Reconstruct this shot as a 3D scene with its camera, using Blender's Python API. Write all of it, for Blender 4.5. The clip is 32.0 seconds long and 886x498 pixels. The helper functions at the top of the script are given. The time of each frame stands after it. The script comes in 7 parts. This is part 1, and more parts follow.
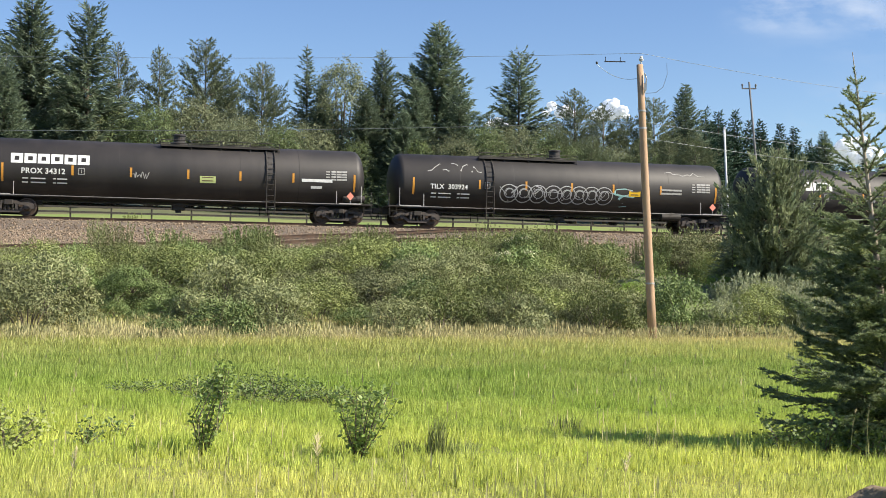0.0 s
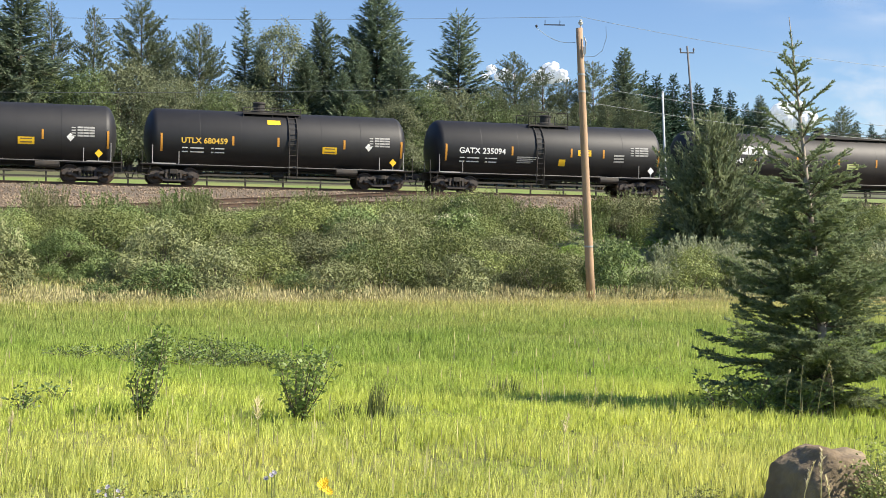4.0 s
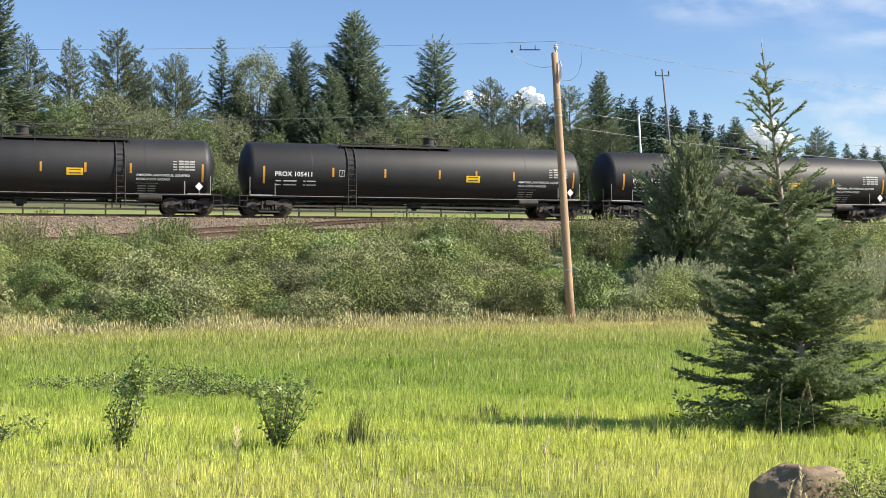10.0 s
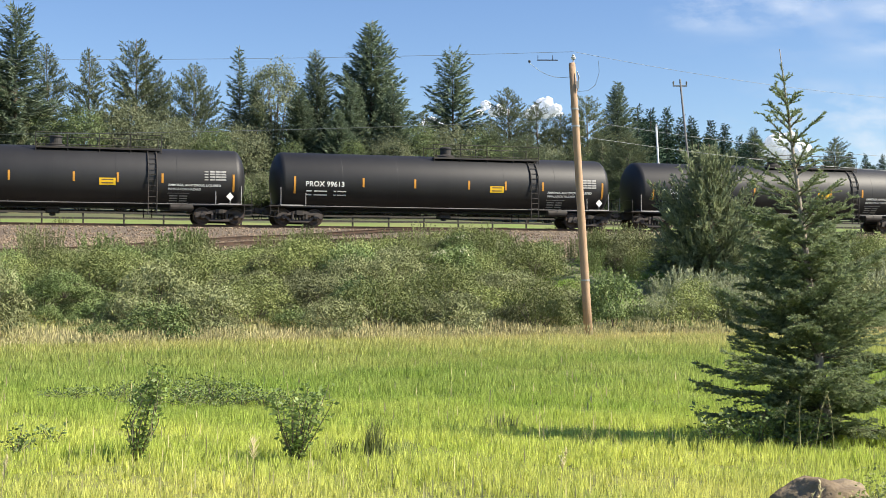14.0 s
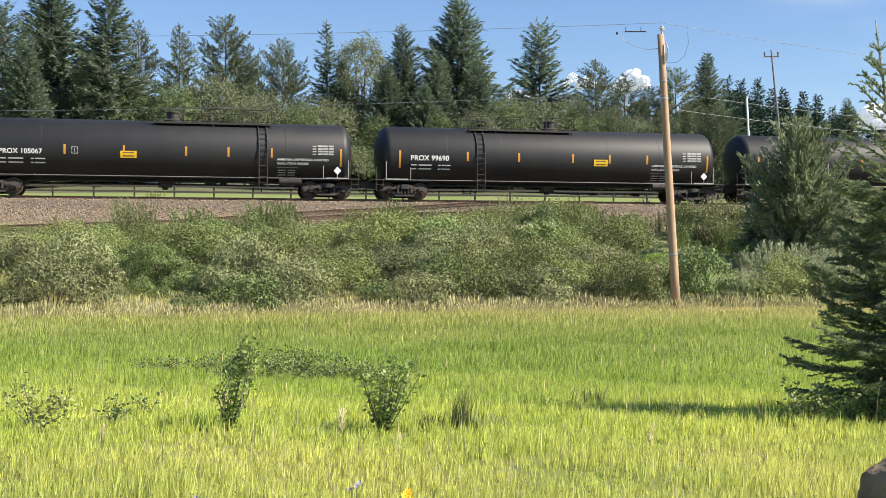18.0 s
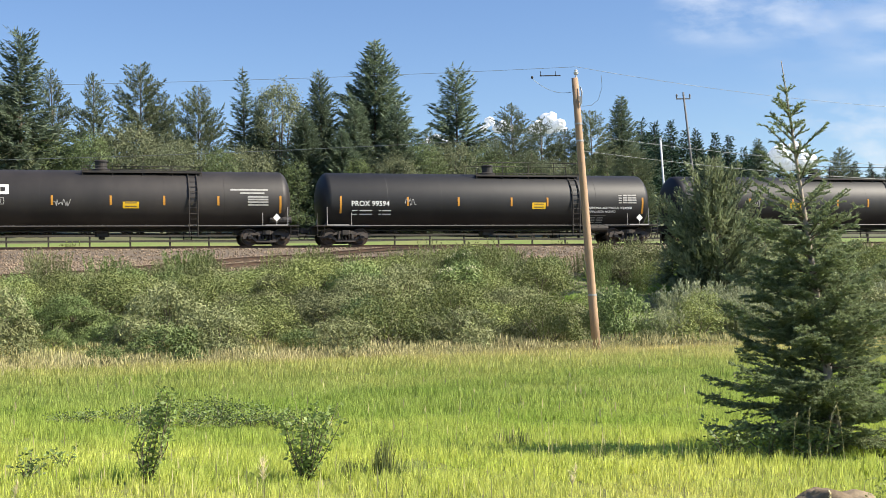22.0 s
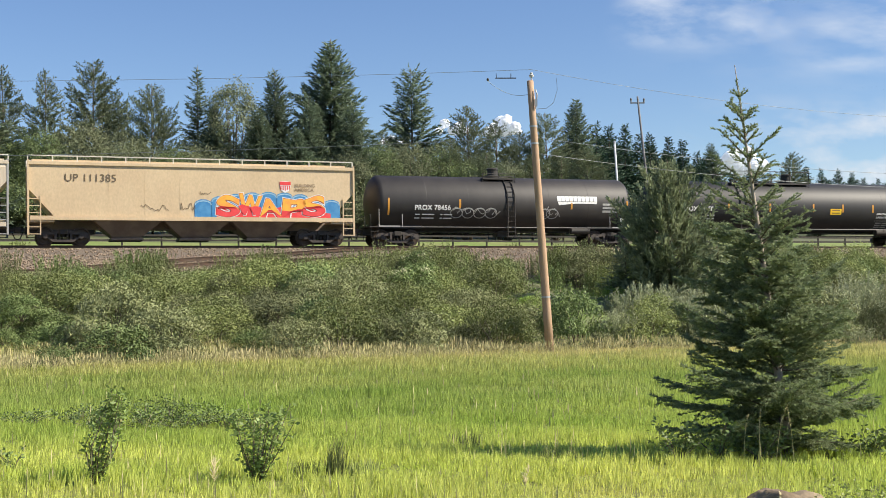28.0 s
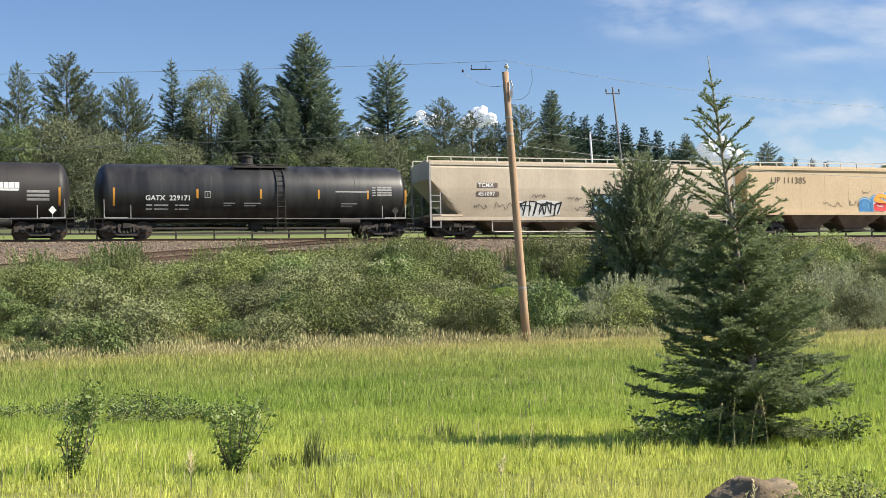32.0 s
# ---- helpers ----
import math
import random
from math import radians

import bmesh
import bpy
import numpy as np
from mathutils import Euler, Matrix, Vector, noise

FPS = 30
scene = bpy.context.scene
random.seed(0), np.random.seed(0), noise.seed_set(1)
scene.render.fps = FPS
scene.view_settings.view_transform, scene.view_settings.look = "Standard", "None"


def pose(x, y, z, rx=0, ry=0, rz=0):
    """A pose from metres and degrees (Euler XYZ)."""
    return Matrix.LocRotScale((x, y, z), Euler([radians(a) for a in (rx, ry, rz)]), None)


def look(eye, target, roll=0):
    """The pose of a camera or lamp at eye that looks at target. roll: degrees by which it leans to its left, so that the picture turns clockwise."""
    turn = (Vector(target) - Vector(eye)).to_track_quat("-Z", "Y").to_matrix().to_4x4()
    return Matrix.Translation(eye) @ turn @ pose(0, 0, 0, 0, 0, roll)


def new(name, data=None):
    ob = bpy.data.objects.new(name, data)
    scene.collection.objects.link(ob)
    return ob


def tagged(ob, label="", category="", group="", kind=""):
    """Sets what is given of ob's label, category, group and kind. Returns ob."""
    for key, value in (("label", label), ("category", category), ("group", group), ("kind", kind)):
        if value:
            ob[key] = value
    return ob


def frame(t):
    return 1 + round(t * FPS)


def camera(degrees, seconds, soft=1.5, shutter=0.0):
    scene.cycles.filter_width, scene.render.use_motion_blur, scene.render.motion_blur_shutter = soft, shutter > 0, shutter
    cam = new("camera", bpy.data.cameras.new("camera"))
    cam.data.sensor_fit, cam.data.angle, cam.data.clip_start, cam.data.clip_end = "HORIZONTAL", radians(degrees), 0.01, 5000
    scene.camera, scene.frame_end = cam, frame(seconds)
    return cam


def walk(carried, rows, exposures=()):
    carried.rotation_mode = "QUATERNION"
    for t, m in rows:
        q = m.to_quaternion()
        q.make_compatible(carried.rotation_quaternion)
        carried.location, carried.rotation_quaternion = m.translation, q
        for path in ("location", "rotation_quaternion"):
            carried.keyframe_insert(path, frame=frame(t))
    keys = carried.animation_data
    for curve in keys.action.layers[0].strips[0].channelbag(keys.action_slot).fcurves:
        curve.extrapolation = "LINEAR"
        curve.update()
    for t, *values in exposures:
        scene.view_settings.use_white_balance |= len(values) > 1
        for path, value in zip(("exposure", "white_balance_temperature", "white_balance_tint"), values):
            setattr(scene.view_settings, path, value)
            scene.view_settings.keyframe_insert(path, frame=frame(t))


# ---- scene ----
FOV, EYE = 38.0, 1.6
cam = camera(FOV, 32.0, soft=0.85)
ROWS = [  # seconds, x, y, z, yaw, pitch, roll
    (0.0, -0.000, -0.000, 0.000, 0.000, 1.937, 0.700),
    (0.5, -0.005, -0.005, 0.000, -0.107, 1.734, 0.749),
    (1.0, -0.002, -0.002, 0.006, -0.319, 1.440, 0.749),
    (1.5, 0.001, -0.001, 0.005, -0.597, 1.087, 0.683),
    (2.0, 0.007, -0.004, 0.001, -1.055, 0.697, 0.711),
    (2.5, 0.007, -0.007, 0.001, -1.610, 0.454, 0.714),
    (3.0, -0.001, -0.009, -0.002, -2.172, 0.337, 0.681),
    (3.5, -0.003, 0.002, -0.002, -2.616, 0.343, 0.660),
    (5.5, -0.002, 0.003, -0.003, -2.715, 0.127, 0.479),
    (6.0, 0.008, 0.008, -0.004, -2.486, -0.151, 0.323),
    (6.5, 0.001, 0.005, -0.004, -2.359, -0.597, 0.428),
    (7.0, 0.009, 0.006, -0.008, -2.287, -0.943, 0.289),
    (7.5, 0.015, 0.007, -0.010, -2.415, -0.990, 0.227),
    (8.0, 0.004, -0.014, -0.002, -2.826, -0.502, -0.139),
    (8.5, 0.008, 0.001, -0.000, -3.273, 0.215, -0.272),
    (9.0, 0.015, 0.003, -0.003, -3.644, 0.875, -0.385),
    (9.5, 0.016, -0.003, -0.005, -3.791, 1.250, -0.401),
    (10.0, 0.015, -0.006, -0.007, -3.597, 1.482, -0.358),
    (10.5, 0.015, -0.013, -0.002, -3.080, 1.780, -0.245),
    (11.0, 0.007, 0.006, 0.005, -2.526, 2.174, -0.093),
    (11.5, 0.011, 0.010, 0.009, -2.197, 2.535, -0.120),
    (12.0, 0.004, 0.011, 0.008, -2.286, 2.621, -0.037),
    (12.5, 0.012, 0.007, -0.002, -2.650, 2.407, -0.005),
    (13.0, 0.013, 0.009, -0.004, -3.046, 2.094, 0.015),
    (13.5, 0.011, 0.018, -0.002, -3.229, 1.921, -0.049),
    (14.0, 0.015, 0.012, -0.001, -2.840, 1.932, -0.222),
    (14.5, 0.008, -0.010, -0.008, -1.730, 2.047, -0.460),
    (15.0, 0.014, -0.012, 0.000, -0.054, 2.080, -0.749),
    (15.5, 0.001, 0.006, 0.001, 1.637, 1.764, -0.755),
    (17.5, 0.002, 0.015, 0.005, 1.643, 0.564, -0.013),
    (18.0, 0.008, -0.003, 0.001, 1.002, 0.761, -0.089),
    (18.5, 0.008, -0.001, 0.006, 0.454, 1.093, -0.130),
    (19.0, 0.013, -0.004, 0.004, -0.077, 1.410, -0.340),
    (19.5, 0.023, 0.004, 0.005, -0.577, 1.684, -0.576),
    (20.0, 0.023, 0.002, 0.002, -1.075, 1.907, -0.801),
    (20.5, 0.027, 0.007, 0.008, -1.521, 2.124, -0.929),
    (21.0, 0.023, 0.000, 0.006, -1.902, 2.347, -1.115),
    (21.5, 0.027, -0.006, 0.003, -2.211, 2.537, -1.221),
    (22.0, 0.020, -0.008, 0.003, -2.564, 2.694, -1.261),
    (22.5, 0.024, 0.003, 0.001, -2.962, 2.760, -1.278),
    (23.0, 0.019, 0.001, 0.000, -3.416, 2.745, -1.156),
    (23.5, 0.019, 0.006, -0.008, -3.804, 2.703, -1.092),
    (24.0, 0.016, 0.009, -0.003, -4.125, 2.642, -1.041),
    (24.5, 0.018, 0.017, -0.006, -4.331, 2.674, -1.044),
    (25.0, 0.023, 0.004, -0.002, -4.441, 2.765, -1.175),
    (25.5, 0.021, -0.007, -0.003, -4.450, 2.953, -1.354),
    (27.5, 0.023, 0.018, -0.007, -4.350, 2.873, -1.103),
    (28.0, 0.021, 0.012, -0.007, -4.596, 2.733, -0.930),
    (28.5, 0.019, 0.006, -0.007, -4.932, 2.712, -0.886),
    (29.0, 0.017, -0.006, -0.011, -5.221, 2.747, -0.929),
    (29.5, 0.024, -0.021, -0.005, -5.422, 2.750, -1.031),
    (30.0, 0.034, -0.010, -0.004, -5.487, 2.726, -1.205),
    (30.5, 0.039, -0.012, -0.006, -5.515, 2.633, -1.413),
    (31.0, 0.040, -0.013, -0.006, -5.574, 2.506, -1.508),
    (31.5, 0.032, -0.013, -0.011, -5.685, 2.413, -1.479),
    (32.0, 0.032, -0.011, -0.008, -5.630, 2.334, -1.338),
]


def eye_pose(x, y, z, yaw, pitch, roll):
    """Turned by yaw from +y, pitched up, then rolled about its own axis."""
    return pose(x, y, EYE + z, 0, 0, yaw) @ pose(0, 0, 0, 90 + pitch, 0, 0) @ pose(0, 0, 0, 0, 0, roll)


walk(cam, [(r[0], eye_pose(*r[1:])) for r in ROWS],
     exposures=[(0.0, 0.82), (6.0, 0.86), (15.0, 0.87), (20.0, 0.88), (24.0, 0.82), (26.5, 0.74), (28.0, 0.68), (32.0, 0.66)])

# ---- world and sun ----
SUN_AZ, SUN_EL = 104.0, 40.0      # clockwise from +y, and above the horizon
world = bpy.data.worlds.new("sky")
scene.world = world
world.use_nodes = True
wn = world.node_tree
wn.nodes.clear()
sky = wn.nodes.new("ShaderNodeTexSky")
sky.sky_type, sky.sun_disc = "NISHITA", False
sky.sun_elevation, sky.sun_rotation = radians(SUN_EL), radians(SUN_AZ)
sky.air_density, sky.dust_density, sky.ozone_density = 1.0, 0.2, 3.0
bg = wn.nodes.new("ShaderNodeBackground")
bg.inputs["Strength"].default_value = 0.086
wo = wn.nodes.new("ShaderNodeOutputWorld")
tint = wn.nodes.new("ShaderNodeHueSaturation")
tint.inputs["Hue"].default_value = 0.51
tint.inputs["Saturation"].default_value = 1.12
wn.links.new(sky.outputs[0], tint.inputs["Color"])
wn.links.new(tint.outputs[0], bg.inputs[0])
wn.links.new(bg.outputs[0], wo.inputs[0])
sun = new("sun", bpy.data.lights.new("sun", "SUN"))
sun.data.energy, sun.data.angle, sun.data.color = 5.3, radians(0.53), (1.0, 0.915, 0.77)
sd = Vector((math.sin(radians(SUN_AZ)) * math.cos(radians(SUN_EL)), math.cos(radians(SUN_AZ)) * math.cos(radians(SUN_EL)), math.sin(radians(SUN_EL))))
sun.matrix_basis = look(sd * 100, (0, 0, 0))
scene.view_settings.exposure = 0.84

# ---- materials ----
def material(name, base, rough=0.6, metal=0.0, spots=None, scale=3.0, amount=0.35, fine=40.0, bump=0.0, island=0.0,
             spec=0.5, coords="Object", stretch=(1, 1, 1), trans=0.0, objrand=0.0):
    """A principled surface: base colour, a second colour in noisy spots, fine grain, bump, and variation from piece to piece."""
    m = bpy.data.materials.new(name)
    m.use_nodes = True
    nt = m.node_tree
    n, l = nt.nodes, nt.links
    b = n["Principled BSDF"]
    b.inputs["Roughness"].default_value = rough
    b.inputs["Metallic"].default_value = metal
    b.inputs["Specular IOR Level"].default_value = spec
    tc = n.new("ShaderNodeTexCoord")
    mp = n.new("ShaderNodeMapping")
    mp.inputs["Scale"].default_value = stretch
    l.new(tc.outputs[coords], mp.inputs[0])
    big, small = n.new("ShaderNodeTexNoise"), n.new("ShaderNodeTexNoise")
    big.inputs["Scale"].default_value, small.inputs["Scale"].default_value = scale, fine
    big.inputs["Detail"].default_value, small.inputs["Detail"].default_value = 5, 3
    l.new(mp.outputs[0], big.inputs[0])
    l.new(mp.outputs[0], small.inputs[0])
    ramp = n.new("ShaderNodeMapRange")
    ramp.inputs["From Min"].default_value, ramp.inputs["From Max"].default_value = 0.4, 0.68
    l.new(big.outputs[0], ramp.inputs[0])
    gain = n.new("ShaderNodeMath")
    gain.operation = "MULTIPLY"
    gain.inputs[1].default_value = amount
    l.new(ramp.outputs[0], gain.inputs[0])
    mix = n.new("ShaderNodeMix")
    mix.data_type = "RGBA"
    mix.inputs["A"].default_value = (*base, 1)
    mix.inputs["B"].default_value = (*(spots or [c * 0.6 for c in base]), 1)
    l.new(gain.outputs[0], mix.inputs["Factor"])
    hsv = n.new("ShaderNodeHueSaturation")
    l.new(mix.outputs["Result"], hsv.inputs["Color"])
    val = n.new("ShaderNodeMapRange")
    val.inputs["To Min"].default_value, val.inputs["To Max"].default_value = 0.82, 1.18
    l.new(small.outputs[0], val.inputs[0])
    last = val.outputs[0]
    for on, node, out in ((island, "ShaderNodeNewGeometry", "Random Per Island"), (objrand, "ShaderNodeObjectInfo", "Random")):
        if on:
            g = n.new(node)
            r = n.new("ShaderNodeMapRange")
            r.inputs["To Min"].default_value, r.inputs["To Max"].default_value = 1 - on, 1 + on
            l.new(g.outputs[out], r.inputs[0])
            mul = n.new("ShaderNodeMath")
            mul.operation = "MULTIPLY"
            l.new(last, mul.inputs[0])
            l.new(r.outputs[0], mul.inputs[1])
            last = mul.outputs[0]
    l.new(last, hsv.inputs["Value"])
    l.new(hsv.outputs[0], b.inputs["Base Color"])
    if bump:
        bp = n.new("ShaderNodeBump")
        bp.inputs["Strength"].default_value, bp.inputs["Distance"].default_value = bump, 0.02
        l.new(small.outputs[0], bp.inputs["Height"])
        l.new(bp.outputs[0], b.inputs["Normal"])
    if trans:
        tl, mx = n.new("ShaderNodeBsdfTranslucent"), n.new("ShaderNodeMixShader")
        mx.inputs[0].default_value = trans
        l.new(hsv.outputs[0], tl.inputs[0])
        l.new(b.outputs[0], mx.inputs[1])
        l.new(tl.outputs[0], mx.inputs[2])
        l.new(mx.outputs[0], n["Material Output"].inputs[0])
    return m


def banded(name, stops, rough=0.7, trans=0.35, island=0.25, wander=3.2):
    """Grass whose colour changes with the distance y over the field: stops of (y, colour)."""
    m = material(name, stops[0][1], rough, spots=None, scale=0.3, amount=0.85, fine=6.0, island=island, trans=trans, spec=0.3)
    nt = m.node_tree
    n, l = nt.nodes, nt.links
    mix = next(q for q in n if q.bl_idname == "ShaderNodeMix")
    tc = next(q for q in n if q.bl_idname == "ShaderNodeTexCoord")
    sep = n.new("ShaderNodeSeparateXYZ")
    l.new(tc.outputs["Object"], sep.inputs[0])
    noi = n.new("ShaderNodeTexNoise")
    noi.inputs["Scale"].default_value, noi.inputs["Detail"].default_value = 0.22, 4
    l.new(tc.outputs["Object"], noi.inputs[0])
    add = n.new("ShaderNodeMath")
    add.operation = "MULTIPLY_ADD"
    add.inputs[1].default_value = wander * 4
    l.new(noi.outputs[0], add.inputs[0])
    l.new(sep.outputs["Y"], add.inputs[2])
    rng = n.new("ShaderNodeMapRange")
    y0, y1 = stops[0][0], stops[-1][0]
    rng.inputs["From Min"].default_value, rng.inputs["From Max"].default_value = y0 + wander * 2, y1 + wander * 2
    l.new(add.outputs[0], rng.inputs[0])
    cr = n.new("ShaderNodeValToRGB")
    el = cr.color_ramp.elements
    while len(el) < len(stops):
        el.new(0.5)
    for e, (y, c) in zip(el, stops):
        e.position = (y - y0) / (y1 - y0)
        e.color = (*c, 1)
    l.new(rng.outputs[0], cr.inputs[0])
    dark = n.new("ShaderNodeMix")
    dark.data_type, dark.blend_type = "RGBA", "MULTIPLY"
    dark.inputs["Factor"].default_value = 1.0
    dark.inputs["B"].default_value = (0.68, 0.80, 0.6, 1)
    l.new(cr.outputs[0], dark.inputs["A"])
    l.new(cr.outputs[0], mix.inputs["A"])
    l.new(dark.outputs["Result"], mix.inputs["B"])
    return m


FIELD = [(5.0, (0.62, 0.62, 0.20)), (9.5, (0.65, 0.65, 0.19)), (13.5, (0.61, 0.655, 0.155)), (19.5, (0.425, 0.505, 0.115)),
         (25.0, (0.375, 0.45, 0.115)), (30.0, (0.415, 0.46, 0.13)), (37.0, (0.515, 0.50, 0.17)), (45.0, (0.61, 0.53, 0.235))]
M = {
    "grass": banded("grass blades", FIELD, trans=0.5, island=0.34),
    # blade colours at 0.32: the shade in the gaps is put into the ground
    "soil": banded("grassy ground, blade shade mixed in", [(y, tuple(0.32 * q for q in c)) for y, c in FIELD], trans=0.0, island=0.0),
    "plume": material("cream seed plumes", (0.68, 0.60, 0.36), 0.7, spots=(0.55, 0.47, 0.27), amount=0.6, scale=3, island=0.15, trans=0.25),
    "straw": material("dry straw stalks", (0.52, 0.455, 0.24), 0.7, spots=(0.36, 0.36, 0.14), amount=0.8, scale=0.4, island=0.25, trans=0.25),
    "bank": material("weedy bank soil", (0.13, 0.16, 0.06), 0.9, spots=(0.17, 0.15, 0.09), scale=0.8, amount=0.8, fine=9, bump=0.5),
    "meadow": material("green meadow", (0.15, 0.215, 0.05), 0.9, spots=(0.20, 0.21, 0.075), scale=0.3, amount=0.8, fine=5, bump=0.4),
    "forest_floor": material("forest floor", (0.08, 0.10, 0.04), 0.95, spots=(0.13, 0.12, 0.06), scale=0.2, amount=0.8, fine=3),
    "ballast": material("crushed ballast bed", (0.15, 0.12, 0.095), 0.95, spots=(0.10, 0.08, 0.065), scale=1.5, amount=0.7, fine=26, bump=0.8),
    "stone": material("ballast stones", (0.275, 0.21, 0.145), 0.9, spots=(0.18, 0.135, 0.095), scale=2, amount=0.6, fine=30, island=0.5),
    "rail": material("rusty rail steel", (0.075, 0.05, 0.036), 0.6, metal=0.4, spots=(0.20, 0.11, 0.06), scale=4, fine=60),
    "sleeper": material("weathered timber sleeper", (0.13, 0.105, 0.085), 0.9, spots=(0.07, 0.06, 0.05), scale=2, fine=30, stretch=(1, 6, 1), objrand=0.2),
    "needle": material("spruce needles", (0.15, 0.195, 0.13), 0.6, spots=(0.19, 0.235, 0.145), scale=0.5, amount=0.8, fine=4, island=0.3, trans=0.3, objrand=0.15, spec=0.18),
    "needle_near": material("near spruce needles", (0.225, 0.275, 0.14), 0.5, spots=(0.29, 0.335, 0.19), scale=2.5, amount=0.7, fine=9, island=0.3, trans=0.42, spec=0.18),
    "needle_pine": material("pine needles", (0.175, 0.21, 0.125), 0.6, spots=(0.225, 0.245, 0.14), scale=0.5, amount=0.8, fine=4, island=0.3, trans=0.3, objrand=0.15, spec=0.18),
    "needle_bank": material("young pine needles", (0.24, 0.28, 0.16), 0.6, spots=(0.30, 0.33, 0.19), scale=1.2, amount=0.8, fine=8, island=0.3, trans=0.35, spec=0.18),
    "fence": material("dark weathered fence boards", (0.05, 0.045, 0.04), 0.85, spots=(0.09, 0.08, 0.07), scale=3, fine=30),
    "needle_far": material("far spruce needles", (0.055, 0.095, 0.06), 0.7, spots=(0.075, 0.115, 0.07), scale=0.2, amount=0.8, fine=2, island=0.25, objrand=0.15, spec=0.18),
    "leaf": material("willow leaves", (0.255, 0.285, 0.10), 0.55, spots=(0.15, 0.195, 0.07), scale=0.7, amount=0.8, fine=8, island=0.24, trans=0.18, objrand=0.34, spec=0.18),
    "leaf_grey": material("grey willow leaves", (0.225, 0.24, 0.115), 0.6, spots=(0.16, 0.18, 0.078), scale=0.7, amount=0.8, fine=8, island=0.24, trans=0.15, objrand=0.3, spec=0.18),
    "leaf_dark": material("dark shrub leaves", (0.165, 0.225, 0.08), 0.5, spots=(0.20, 0.245, 0.09), scale=0.7, amount=0.8, fine=8, island=0.24, trans=0.12, objrand=0.25, spec=0.18),
    "leaf_wood": material("thicket leaves", (0.21, 0.265, 0.12), 0.55, spots=(0.15, 0.195, 0.085), scale=0.35, amount=0.8, fine=5, island=0.24, trans=0.45, objrand=0.2, spec=0.18),
    "leaf_brush": material("dusty brush leaves", (0.27, 0.295, 0.175), 0.6, spots=(0.19, 0.215, 0.115), scale=0.35, amount=0.8, fine=5, island=0.26, trans=0.45, objrand=0.2, spec=0.18),
    "leaf_silver": material("silvery wolfwillow leaves", (0.40, 0.42, 0.27), 0.6, spots=(0.29, 0.325, 0.18), scale=0.7, amount=0.8, fine=8, island=0.3, trans=0.35, objrand=0.1, spec=0.18),
    "leaf_bright": material("bright weed leaves", (0.28, 0.39, 0.09), 0.6, spots=(0.21, 0.31, 0.075), scale=0.5, amount=0.8, fine=8, island=0.3, trans=0.35, objrand=0.1, spec=0.18),
    "leaf_weed": material("pale weed leaves", (0.34, 0.38, 0.15), 0.6, spots=(0.24, 0.30, 0.11), scale=3, amount=0.8, fine=12, island=0.25, trans=0.4, spec=0.15),
    "leaf_sap": material("glossy sapling leaves", (0.25, 0.33, 0.10), 0.5, spots=(0.18, 0.25, 0.075), scale=4, amount=0.8, fine=20, island=0.26, trans=0.35, spec=0.3),
    "flower_white": material("cream blossom", (0.72, 0.70, 0.45), 0.7, amount=0.2, island=0.2),
    "flower_yellow": material("yellow petals", (0.85, 0.55, 0.02), 0.6, amount=0.2, island=0.15),
    "flower_lilac": material("pale lilac petals", (0.36, 0.34, 0.42), 0.6, amount=0.2, island=0.2),
    "stem": material("green stems", (0.17, 0.21, 0.07), 0.7, amount=0.4, island=0.2),
    "bark": material("grey-brown bark", (0.16, 0.125, 0.095), 0.95, spots=(0.09, 0.07, 0.055), scale=4, amount=0.7, fine=30, bump=0.6, stretch=(1, 1, 0.25)),
    "bark_pale": material("pale dead twigs", (0.33, 0.28, 0.23), 0.9, amount=0.4, scale=3),
    "pole": material("tan cedar pole", (0.43, 0.28, 0.175), 0.8, spots=(0.30, 0.20, 0.13), scale=3, amount=0.7, fine=45, bump=0.3, stretch=(4, 4, 0.2)),
    "pole_grey": material("weathered grey pole", (0.17, 0.17, 0.17), 0.85, spots=(0.12, 0.11, 0.11), scale=3, amount=0.6, fine=45, stretch=(4, 4, 0.2)),
    "post_white": material("pale painted post", (0.52, 0.55, 0.56), 0.6, amount=0.2),
    "wire": material("aluminium wire", (0.20, 0.22, 0.22), 0.45, metal=0.3, amount=0.2),
    "steel": material("galvanised steel", (0.42, 0.42, 0.42), 0.45, metal=0.6, amount=0.4),
    "ceramic": material("grey porcelain", (0.55, 0.55, 0.55), 0.25, amount=0.2),
    "tank": material("black tank paint", (0.0100, 0.0100, 0.0115), 0.57, spots=(0.021, 0.0205, 0.0215), scale=0.5, amount=0.55, fine=2.5, stretch=(1, 1, 0.4), objrand=0.12),
    "tank_brown": material("dusty brown-black tank paint", (0.0165, 0.0145, 0.0142), 0.58, spots=(0.040, 0.034, 0.031), scale=0.5, amount=0.7, fine=2.5, stretch=(1, 1, 0.4), objrand=0.1),
    "tank_worn": material("worn black tank paint", (0.015, 0.015, 0.016), 0.42, spots=(0.06, 0.058, 0.056), scale=1.1, amount=0.7, fine=14, stretch=(1.6, 1, 0.12)),
    "frame": material("sooty black steel", (0.022, 0.02, 0.019), 0.7, spots=(0.055, 0.042, 0.032), scale=2.5, amount=0.6, fine=20),
    "bogie": material("dusty cast steel", (0.045, 0.038, 0.034), 0.75, spots=(0.09, 0.07, 0.058), scale=3, amount=0.7, fine=20),
    "wheel": material("worn wheel steel", (0.06, 0.045, 0.037), 0.55, metal=0.4, spots=(0.11, 0.07, 0.045), scale=4, amount=0.6),
